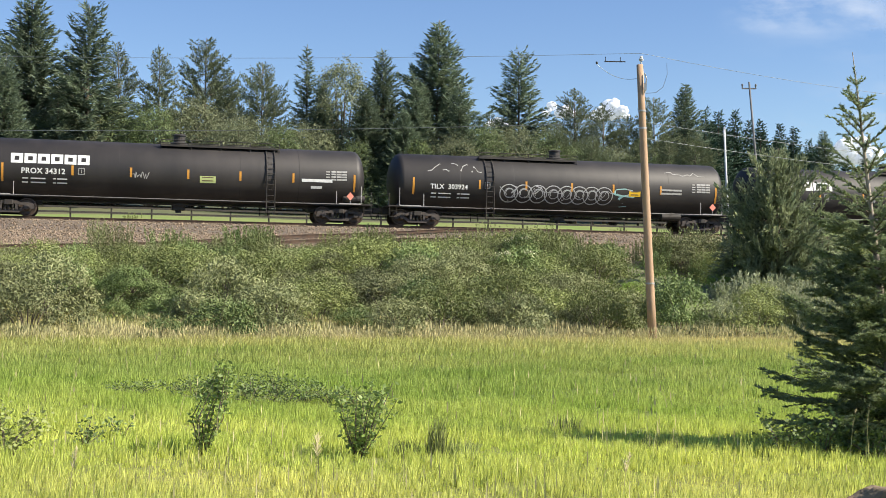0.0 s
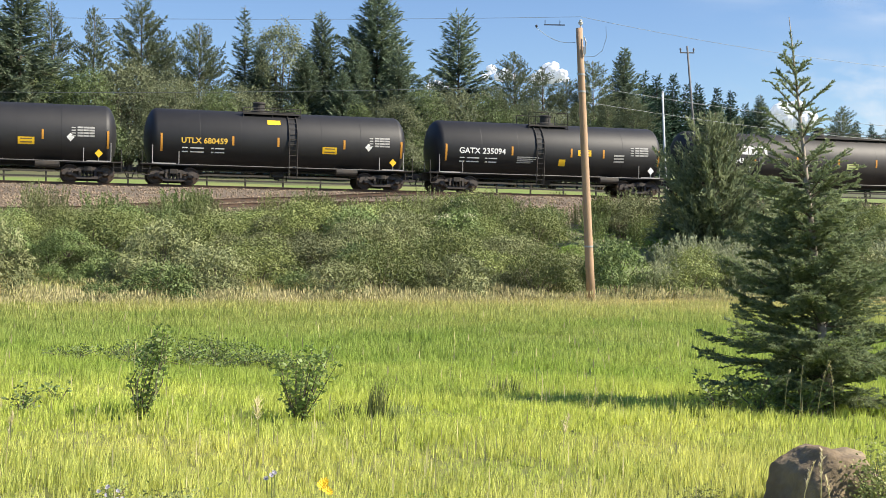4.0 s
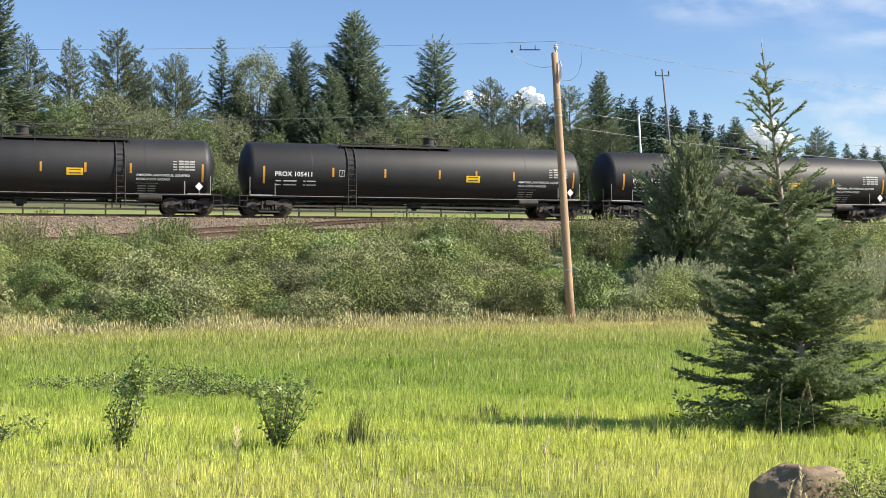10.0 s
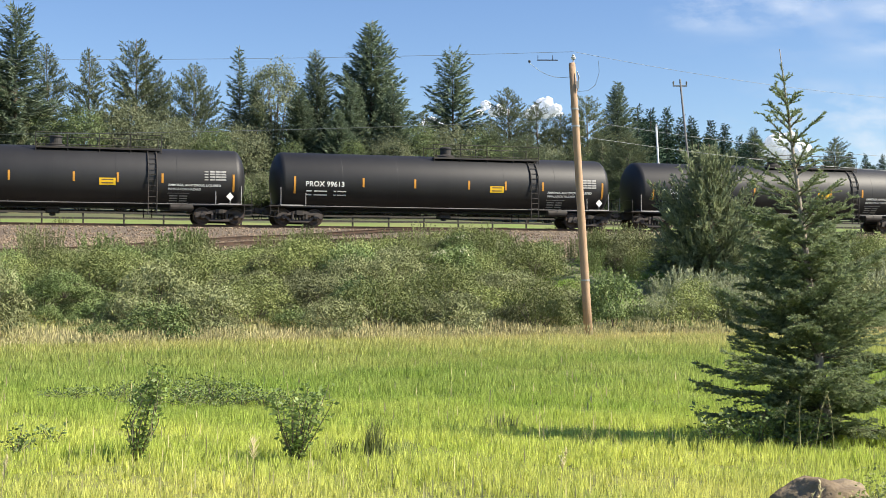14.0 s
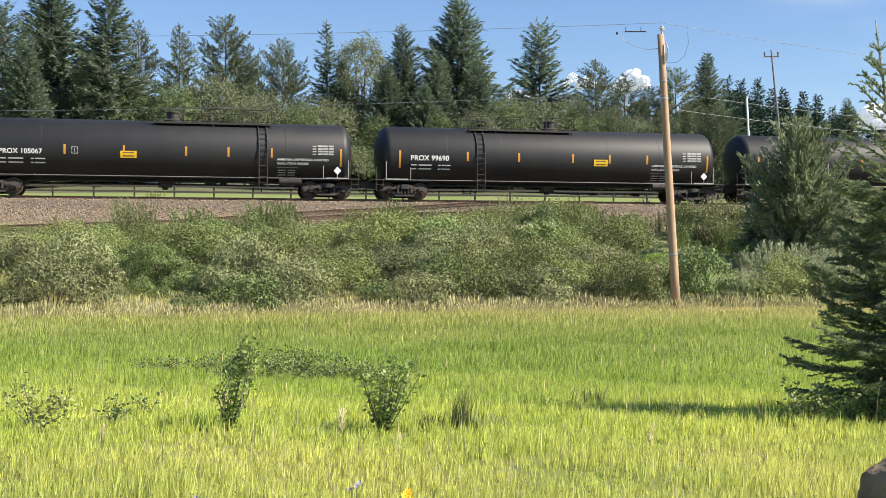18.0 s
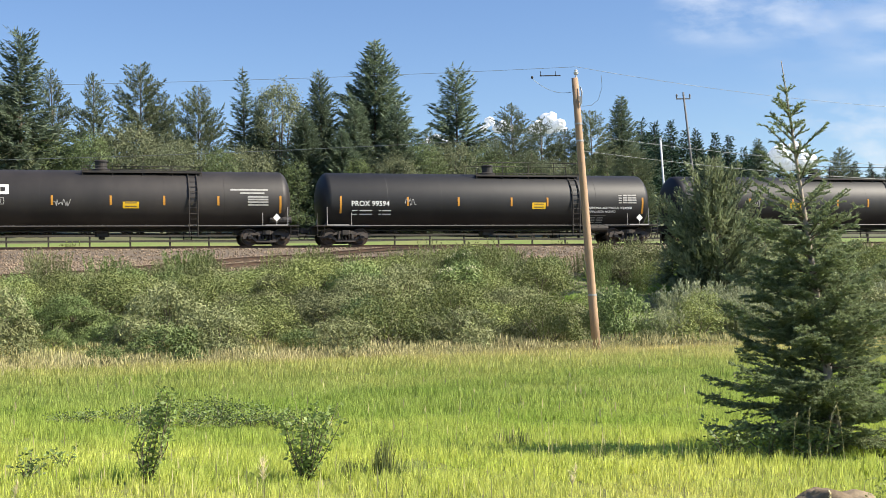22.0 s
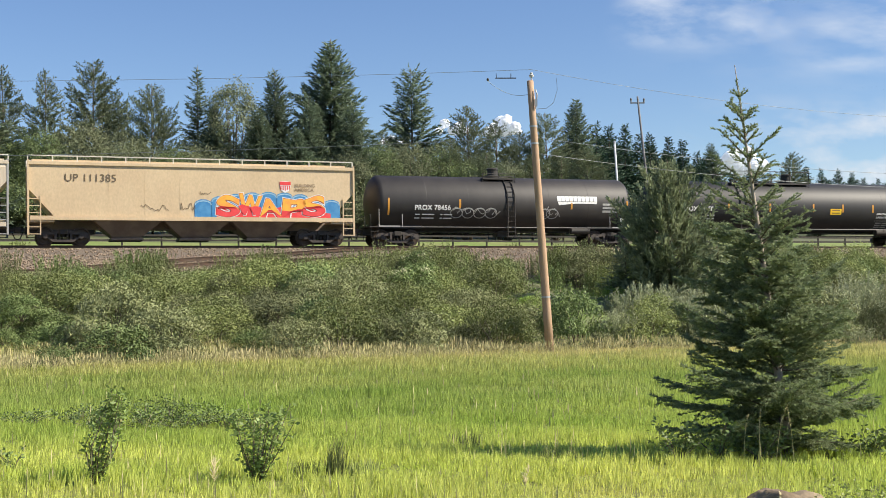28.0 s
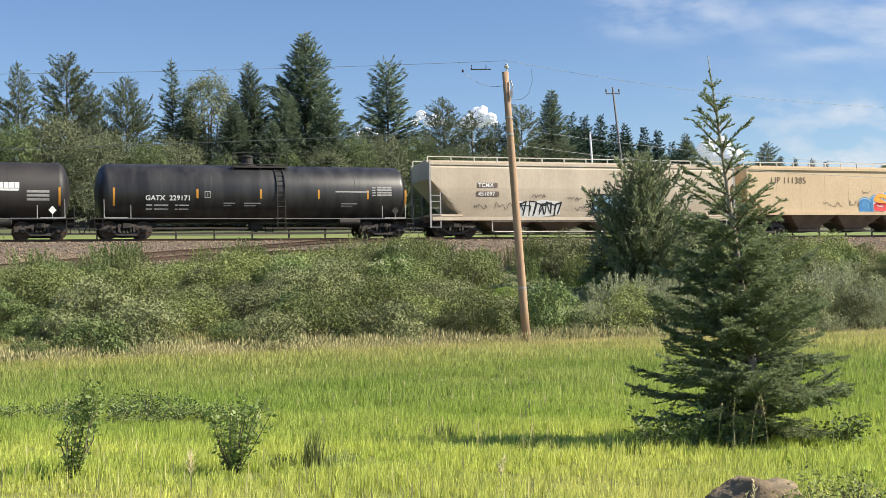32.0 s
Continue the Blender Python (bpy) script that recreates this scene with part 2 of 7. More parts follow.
    "roof_paint": material("pale chalky walkway paint", (0.62, 0.58, 0.50), 0.6, amount=0.4),
    "rail_paint": material("dull grey rail paint", (0.15, 0.145, 0.14), 0.55, amount=0.4),
    "grip": material("pale worn handrail paint", (0.36, 0.35, 0.34), 0.5, amount=0.4),
    "orange": material("amber reflective strip", (0.58, 0.27, 0.04), 0.4, amount=0.15, fine=60),
    "yellow": material("yellow panel paint", (0.85, 0.52, 0.02), 0.5, amount=0.15),
    "lime": material("faded lime placard", (0.55, 0.62, 0.25), 0.5, amount=0.2),
    "white": material("white stencil paint", (0.78, 0.78, 0.76), 0.6, spots=(0.6, 0.6, 0.58), amount=0.4, scale=6),
    "pale": material("worn white stencil paint", (0.42, 0.41, 0.39), 0.6, spots=(0.2, 0.2, 0.19), amount=0.6, scale=9),
    "gold": material("yellow stencil paint", (0.80, 0.50, 0.06), 0.6, amount=0.3, scale=6),
    "salmon": material("red-bordered placard", (0.75, 0.25, 0.18), 0.6, amount=0.2),
    "teal": material("pale teal spray paint", (0.35, 0.60, 0.58), 0.6, amount=0.3),
    "spray": material("silver-grey spray paint", (0.44, 0.44, 0.44), 0.6, amount=0.5, scale=6),
    "cream": material("sun-faded cream hopper paint", (0.60, 0.46, 0.29), 0.55, spots=(0.50, 0.36, 0.22), scale=0.55, amount=0.55, fine=12, stretch=(1, 1, 0.6)),
    "beige": material("dusty beige hopper paint", (0.58, 0.49, 0.375), 0.6, spots=(0.42, 0.34, 0.25), scale=0.6, amount=0.6, fine=12, stretch=(1, 1, 0.3)),
    "chute": material("grimy brown chute steel", (0.13, 0.095, 0.075), 0.75, spots=(0.22, 0.17, 0.13), scale=1.4, amount=0.7, fine=16),
    "ink": material("black marker paint", (0.02, 0.02, 0.025), 0.6, amount=0.2),
    "number": material("dark brown lettering paint", (0.14, 0.10, 0.06), 0.6, amount=0.3),
    "blue": material("blue spray paint", (0.04, 0.20, 0.44), 0.55, spots=(0.10, 0.32, 0.55), amount=0.6, scale=3),
    "sky_blue": material("pale blue spray paint", (0.32, 0.52, 0.66), 0.55, amount=0.5, scale=3),
    "red": material("red spray paint", (0.70, 0.045, 0.05), 0.55, spots=(0.8, 0.10, 0.10), amount=0.5, scale=3),
    "mural_dark": material("dark red spray paint", (0.33, 0.03, 0.035), 0.55, amount=0.4, scale=3),
    "slogan": material("tan lettering paint", (0.30, 0.21, 0.12), 0.6, amount=0.3),
    "amber": material("orange-yellow spray paint", (0.82, 0.42, 0.05), 0.55, spots=(0.85, 0.16, 0.06), amount=0.5, scale=3),
    "rock": material("brown sandstone", (0.17, 0.125, 0.075), 0.9, spots=(0.36, 0.285, 0.18), scale=3, amount=0.7, fine=22, bump=0.8),
    "cloud": material("white cumulus", (0.82, 0.83, 0.86), 1.0, amount=0.0, trans=0.3),
}
# faint emission added to the cumulus, so that its shaded sides stay pale
glow = M["cloud"].node_tree.nodes["Principled BSDF"].inputs
glow["Emission Color"].default_value, glow["Emission Strength"].default_value = (0.82, 0.9, 1.0, 1), 0.16


# ---- mesh tools ----
class Mesh:
    """Collects vertices and faces of one mesh."""

    def __init__(self):
        self.v, self.f, self.m = [], [], []

    def add(self, verts, faces, mat=0):
        k = len(self.v)
        self.v.extend(tuple(p) for p in verts)
        self.f.extend(tuple(i + k for i in q) for q in faces)
        self.m.extend([mat] * len(faces))
        return self

    def box(self, x0, x1, y0, y1, z0, z1, mat=0, chamfer=0.0):
        if chamfer:
            c = chamfer
            a = [(x0 + c, y0, z0), (x1 - c, y0, z0), (x1, y0 + c, z0), (x1, y1 - c, z0), (x1 - c, y1, z0), (x0 + c, y1, z0), (x0, y1 - c, z0), (x0, y0 + c, z0)]
            b = [(p[0], p[1], z1) for p in a]
            return self.add(a + b, [tuple(range(7, -1, -1)), tuple(range(8, 16))] + [(i, (i + 1) % 8, 8 + (i + 1) % 8, 8 + i) for i in range(8)], mat)
        return self.add([(x0, y0, z0), (x1, y0, z0), (x1, y1, z0), (x0, y1, z0), (x0, y0, z1), (x1, y0, z1), (x1, y1, z1), (x0, y1, z1)],
                        [(3, 2, 1, 0), (4, 5, 6, 7), (0, 1, 5, 4), (1, 2, 6, 5), (2, 3, 7, 6), (3, 0, 4, 7)], mat)

    def tube(self, points, radii, n=8, mat=0, caps=True):
        pts = [Vector(p) for p in points]
        if not hasattr(radii, "__len__"):
            radii = [radii] * len(pts)
        rings = []
        for i, p in enumerate(pts):
            d = (pts[min(i + 1, len(pts) - 1)] - pts[max(i - 1, 0)]).normalized()
            a = d.orthogonal().normalized() if abs(d.z) > 0.95 else d.cross(Vector((0, 0, 1))).normalized()
            b = d.cross(a)
            rings.append([p + (a * math.cos(2 * math.pi * j / n) + b * math.sin(2 * math.pi * j / n)) * radii[i] for j in range(n)])
        faces = [(i * n + j, i * n + (j + 1) % n, (i + 1) * n + (j + 1) % n, (i + 1) * n + j) for i in range(len(pts) - 1) for j in range(n)]
        if caps:
            faces += [tuple(range(n - 1, -1, -1)), tuple((len(pts) - 1) * n + j for j in range(n))]
        return self.add([q for r in rings for q in r], faces, mat)

    def lathe(self, profile, n=24, mat=0, axis="x", at=(0, 0, 0)):
        """Profile of (along, radius) turned about an axis."""
        vs = []
        for a, r in profile:
            for j in range(n):
                c, s = r * math.cos(2 * math.pi * j / n), r * math.sin(2 * math.pi * j / n)
                p = (a, c, s) if axis == "x" else (s, a, c) if axis == "y" else (c, s, a)
                vs.append((p[0] + at[0], p[1] + at[1], p[2] + at[2]))
        fs = [(i * n + j, i * n + (j + 1) % n, (i + 1) * n + (j + 1) % n, (i + 1) * n + j) for i in range(len(profile) - 1) for j in range(n)]
        fs += [tuple(range(n - 1, -1, -1)), tuple((len(profile) - 1) * n + j for j in range(n))]
        return self.add(vs, fs, mat)

    def prism(self, outline, y0, y1, mat=0):
        """An outline in x, z pushed from y0 to y1."""
        n = len(outline)
        return self.add([(x, y0, z) for x, z in outline] + [(x, y1, z) for x, z in outline],
                        [tuple(range(n)), tuple(range(2 * n - 1, n - 1, -1))] + [(i, i + n, (i + 1) % n + n, (i + 1) % n) for i in range(n)], mat)

    def data(self, name, mats, smooth=False, fix=True):
        me = bpy.data.meshes.new(name)
        me.from_pydata(self.v, [], self.f)
        for q in mats:
            me.materials.append(M[q])
        if len(mats) > 1:
            me.polygons.foreach_set("material_index", self.m)
        if smooth:
            me.polygons.foreach_set("use_smooth", [True] * len(self.f))
        if fix:
            b = bmesh.new()
            b.from_mesh(me)
            bmesh.ops.recalc_face_normals(b, faces=b.faces)
            b.to_mesh(me)
            b.free()
        me.update()
        return me


FINE = {"woody_stem", "leaves", "spring_nest", "small_print", "data_stencil", "marker_graffiti", "painted_notice", "chalk_scribble", "panel_print", "needles", "bough_wood"}


def part(name, mesh, mats, parent=None, label="", smooth=False, at=None, fix=True):
    """Links a mesh as one object, under a thing or a part of it."""
    if isinstance(mesh, Mesh):
        mesh = mesh.data(name, [mats] if isinstance(mats, str) else mats, smooth, fix)
    ob = new(name, mesh)
    if parent is not None:
        ob.parent = parent
    if at is not None:
        ob.matrix_basis = at
    if label:
        ob["label"] = label
    if name in FINE:
        tagged(ob, label, kind="stuff")
    return ob


def thing(name, label, category, group="", kind="", at=None):
    ob = new(name)
    if at is not None:
        ob.matrix_basis = at
    return tagged(ob, label, category, group, kind)


def bulk(name, verts, faces, mats, index=None):
    """A large mesh from arrays: verts (n, 3), faces of one size (m, k)."""
    me = bpy.data.meshes.new(name)
    verts, faces = np.asarray(verts, np.float32), np.asarray(faces, np.int32)
    me.vertices.add(len(verts))
    me.vertices.foreach_set("co", verts.ravel())
    k = faces.shape[1]
    me.loops.add(faces.size)
    me.loops.foreach_set("vertex_index", faces.ravel())
    me.polygons.add(len(faces))
    me.polygons.foreach_set("loop_start", np.arange(0, faces.size, k, dtype=np.int32))
    for q in mats:
        me.materials.append(M[q])
    if index is not None:
        me.polygons.foreach_set("material_index", np.asarray(index, np.int32))
    me.update(calc_edges=True)
    return me


def smoothstep(x, a, b):
    t = np.clip((x - a) / (b - a), 0, 1)
    return t * t * (3 - 2 * t)


# ---- the plan: a straight level railway, crossing the view at a slant ----
Y0, SLOPE, RAIL_Z = 72.0, 0.26, 5.25
PHI = math.atan(SLOPE)
TC, TS = math.cos(PHI), math.sin(PHI)


def along(a, o, z=0.0):
    """Place on the plan: a metres along the railway, o metres from it towards the field."""
    return (a * TC + o * TS, Y0 + a * TS - o * TC, z)


def plan_of(x, y):
    return x * TC + (y - Y0) * TS, x * TS - (y - Y0) * TC


def wobble(x, y, s, k=0.0):
    return np.sin(x * s + 1.3 + k) * np.cos(y * s * 1.31 + 0.7 * k) * 0.6 + np.sin(x * s * 2.3 + y * s * 1.7 + k) * 0.4


def ground_z(x, y):
    """Height of the land: field, bush bank, ballast, meadow strip, then the wooded rise."""
    x, y = np.asarray(x, float), np.asarray(y, float)
    a, o = plan_of(x, y)
    z = 0.12 * wobble(x, y, 0.12) * smoothstep(o, 27, 45) * smoothstep(np.hypot(x, y), 6, 20)
    bank = np.interp(o, [7.0, 12, 20, 27], [3.55, 2.75, 1.15, 0.0])
    bank = bank + 0.22 * wobble(x, y, 0.5, 2) * smoothstep(o, 8, 12) * (1 - smoothstep(o, 22, 27))
    z = np.where(o < 27, bank, z)
    z = np.where(o < 7, np.interp(o, [-5.0, -2.9, -1.9, 1.9, 2.9, 7.0], [4.35, 4.5, 5.0, 5.0, 4.45, 3.55]), z)
    back = np.interp(-o, [5, 9, 17], [4.35, 5.15, 6.55]) + 0.085 * np.clip(-o - 17, 0, 120) + 0.05 * np.clip(-o - 137, 0, 600)
    back = back + 0.25 * wobble(x, y, 0.09, 5) * smoothstep(-o, 7, 20)
    return np.where(o < -5, back, z)


def foot(x):
    """How far the growth at the foot of the bank spreads into the field."""
    return np.clip(0.1 * (7 - np.asarray(x, float)), 0, 2.2)


def gz(x, y):
    return float(ground_z(x, y))



# ---- land ----
def spaced(stops):
    out = [stops[0][0]]
    for (a, _), (b, step) in zip(stops, stops[1:]):
        n = max(1, round((b - a) / step))
        out += [a + (b - a) * (i + 1) / n for i in range(n)]
    return np.array(out)


def land():
    av = spaced([(-3500, 0), (-700, 200), (-150, 25), (-60, 5), (70, 1.0), (150, 5), (700, 25), (3500, 200)])
    ov = spaced([(-3800, 0), (-600, 160), (-160, 20), (-40, 4), (-5, 1.4), (-2.9, 0.7), (-1.9, 0.5), (1.9, 0.63), (2.9, 0.5), (7.0, 0.6),
                 (28.0, 0.7), (72, 0.9), (110, 5), (600, 40), (3500, 250)])
    A, O = np.meshgrid(av, ov, indexing="ij")
    X, Y = A * TC + O * TS, Y0 + A * TS - O * TC
    Z = ground_z(X, Y)
    na, no = A.shape
    idx = np.arange(na * no).reshape(na, no)
    faces = np.stack([idx[:-1, :-1], idx[:-1, 1:], idx[1:, 1:], idx[1:, :-1]], -1).reshape(-1, 4)
    mo = (ov[:-1] + ov[1:]) / 2
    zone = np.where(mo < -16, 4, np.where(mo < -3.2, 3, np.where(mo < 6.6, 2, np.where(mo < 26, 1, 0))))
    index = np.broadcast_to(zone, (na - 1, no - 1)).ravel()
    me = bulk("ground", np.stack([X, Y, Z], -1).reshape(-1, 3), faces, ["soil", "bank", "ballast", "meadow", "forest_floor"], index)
    me.polygons.foreach_set("use_smooth", [True] * len(me.polygons))
    tagged(new("ground", me), "grassy field rising by a weedy bank to a stony railway bed", "ground", kind="structure")


land()


def railway():
    """Two rails on sleepers, and a spur on the shoulder of the bed."""
    prof = [(-0.075, 0), (0.075, 0), (0.075, 0.015), (0.012, 0.04), (0.012, 0.13), (0.037, 0.145), (0.037, 0.175), (-0.037, 0.175), (-0.037, 0.145), (-0.012, 0.13), (-0.012, 0.04), (-0.075, 0.015)]

    def rail(p0, p1, parent):
        d = Vector(p1) - Vector(p0)
        side = Vector((-d.y, d.x, 0)).normalized()
        b = Mesh()
        n = len(prof)
        vs = [Vector(p) + side * s + Vector((0, 0, h - 0.175)) for p in (p0, p1) for s, h in prof]
        b.add(vs, [tuple(range(n)), tuple(range(2 * n - 1, n - 1, -1))] + [(i, i + n, (i + 1) % n + n, (i + 1) % n) for i in range(n)])
        part("rail", b, "rail", parent, "steel rail with a worn head")

    tr = thing("railway_track", "straight main track on timber sleepers and ballast", "railway track", kind="structure")
    for g in (-0.755, 0.755):
        rail(along(-480, g, RAIL_Z), along(480, g, RAIL_Z), tr)
    b = Mesh().box(-0.115, 0.115, -1.3, 1.3, -0.17, 0.0, chamfer=0.012)
    me = b.data("sleeper", ["sleeper"])
    for i in range(300):
        a = -82 + i * 0.55
        part("sleeper", me, None, tr, at=Matrix.Translation(along(a, random.uniform(-0.03, 0.03), RAIL_Z - 0.175)) @ pose(0, 0, 0, 0, 0, math.degrees(PHI) + random.uniform(-1, 1)))
    b = Mesh()
    for i in range(1450):
        a = -480 + i * 0.55 + (165 if i >= 723 else 0)
        if a > 480:
            break
        k = Matrix.Translation(along(a, 0, RAIL_Z - 0.175)) @ pose(0, 0, 0, 0, 0, math.degrees(PHI))
        b.add([k @ Vector((x, y, z)) for z in (-0.17, 0) for x, y in ((-0.115, -1.3), (0.115, -1.3), (0.115, 1.3), (-0.115, 1.3))],
              [(4, 5, 6, 7), (0, 1, 5, 4), (1, 2, 6, 5), (2, 3, 7, 6), (3, 0, 4, 7)])
    tagged(part("far_sleepers", b, "sleeper", tr, fix=False), kind="stuff")

    sp = thing("spur_track", "rusty disused spur rails lying on the ballast shoulder", "railway track", kind="structure")
    p = [(-30, 10.6), (-16.5, 6.8), (-12, 5.1), (-8.5, 3.7), (-5, 2.85), (0.1, 2.15), (7, 1.75)]
    for k in range(len(p) - 1):
        for g in (0.0, 1.43):
            (a0, o0), (a1, o1) = p[k], p[k + 1]
            rail((*along(a0, o0 + g)[:2], gz(*along(a0, o0 + g)[:2]) + 0.23), (*along(a1, o1 + g)[:2], gz(*along(a1, o1 + g)[:2]) + 0.23), sp)
    # crushed stones on both shoulders
    n = 60000
    a = np.random.uniform(-34, 40, n)
    o = np.where(np.random.rand(n) < 0.95, np.random.uniform(1.3, 10.0, n), np.random.uniform(-3.4, -1.3, n))
    x, y = a * TC + o * TS, Y0 + a * TS - o * TC
    r = np.random.uniform(0.03, 0.08, n)
    chip = np.array([(1, 0.2, -0.3), (-0.6, 0.8, -0.3), (-0.5, -0.9, -0.3), (0.1, 0, 0.9)], float)
    tri = np.array([(0, 1, 3), (1, 2, 3), (2, 0, 3), (0, 2, 1)])
    v = chip[None] * r[:, None, None] * np.random.uniform(0.6, 1.3, (n, 4, 1))
    t = np.random.uniform(0, 6.28, n)
    c, s = np.cos(t)[:, None], np.sin(t)[:, None]
    v = np.stack([v[..., 0] * c - v[..., 1] * s, v[..., 0] * s + v[..., 1] * c, v[..., 2]], -1)
    v += np.stack([x, y, ground_z(x, y) + r * 0.35], -1)[:, None]
    f = (tri[None] + 4 * np.arange(n)[:, None, None]).reshape(-1, 3)
    tagged(new("ballast_stones", bulk("ballast_stones", v.reshape(-1, 3), f, ["stone"])), "loose grey and pinkish crushed stones beside the track", "gravel", kind="stuff")


railway()


def board_fence():
    """A dark two-rail fence along the meadow beyond the railway."""
    fe = thing("board_fence", "dark weathered two-rail fence along the meadow", "fence", kind="structure")
    o, step = -8.0, 2.3
    post = Mesh().box(-0.05, 0.05, -0.05, 0.05, -0.7, 1.0, chamfer=0.012).data("fence_post", ["fence"])
    n = 56
    for i in range(n):
        a = -64 + i * step
        x, y, _ = along(a, o)
        part("fence_post", post, None, fe, at=pose(x, y, FENCE_Z - 0.62, random.uniform(-1.5, 1.5), random.uniform(-1.5, 1.5), math.degrees(PHI)))
    rail_ = Mesh().box(0.0, step - 0.01, -0.1, -0.07, -0.055, 0.055).data("fence_rail", ["fence"])
    for i in range(n - 1):
        x, y, _ = along(-64 + i * step, o)
        for z in (0.0, 0.31):
            part("fence_rail", rail_, None, fe, at=pose(x, y, FENCE_Z + z, 0, random.uniform(-0.5, 0.5), math.degrees(PHI)))


FENCE_Z = 6.02
board_fence()


# ---- plants ----
def blades(x, y, z, h, w, lean, rng, out=None):
    """Bent grass blades: five vertices and three triangles each. out: the way that each one leans."""
    n = len(x)
    t = rng.uniform(0, 2 * np.pi, n)
    dx, dy = np.cos(t), np.sin(t)
    ax, ay = rng.normal(0, 1, n) * lean * h + 0.06 * h, rng.normal(0, 1, n) * lean * h
    if out is not None:
        ax, ay = ax + out[0] * h, ay + out[1] * h
    v = np.empty((n, 5, 3))
    for i, (fh, fw, sgn) in enumerate(((0, 1, -1), (0, 1, 1), (0.55, 0.8, -1), (0.55, 0.8, 1), (1, 0, 0))):
        v[:, i, 0] = x + dx * w * fw * sgn / 2 + ax * fh * fh
        v[:, i, 1] = y + dy * w * fw * sgn / 2 + ay * fh * fh
        v[:, i, 2] = z + h * fh
    k = 5 * np.arange(n)[:, None]
    f = np.concatenate([k + np.array([[0, 1, 3]]), k + np.array([[0, 3, 2]]), k + np.array([[2, 3, 4]])], 1).reshape(-1, 3)
    return v.reshape(-1, 3), f


def spears(x, y, z, h, w, lean, rng, out):
    """Far grass: one slim triangle a blade."""
    n = len(x)
    t = rng.uniform(0, 2 * np.pi, n)
    ax, ay = (rng.normal(0, lean, n) + out[0] + 0.04) * h, (rng.normal(0, lean, n) + out[1]) * h
    v = np.empty((n, 3, 3))
    for i, (fh, sgn) in enumerate(((0, -1), (0, 1), (1, 0))):
        v[:, i, 0] = x + np.cos(t) * w * sgn / 2 + ax * fh
        v[:, i, 1] = y + np.sin(t) * w * sgn / 2 + ay * fh
        v[:, i, 2] = z + h * fh
    return v.reshape(-1, 3), np.arange(3 * n).reshape(-1, 3)


def field_points(rng, n, y0, y1, left=0.44, right=0.53):
    """Places in the wedge of the field that opens from the standpoint."""
    y = np.sqrt(rng.uniform(y0 * y0, y1 * y1, n))
    x = rng.uniform(-left * y - 1.5, right * y + 1.5)
    return x, y


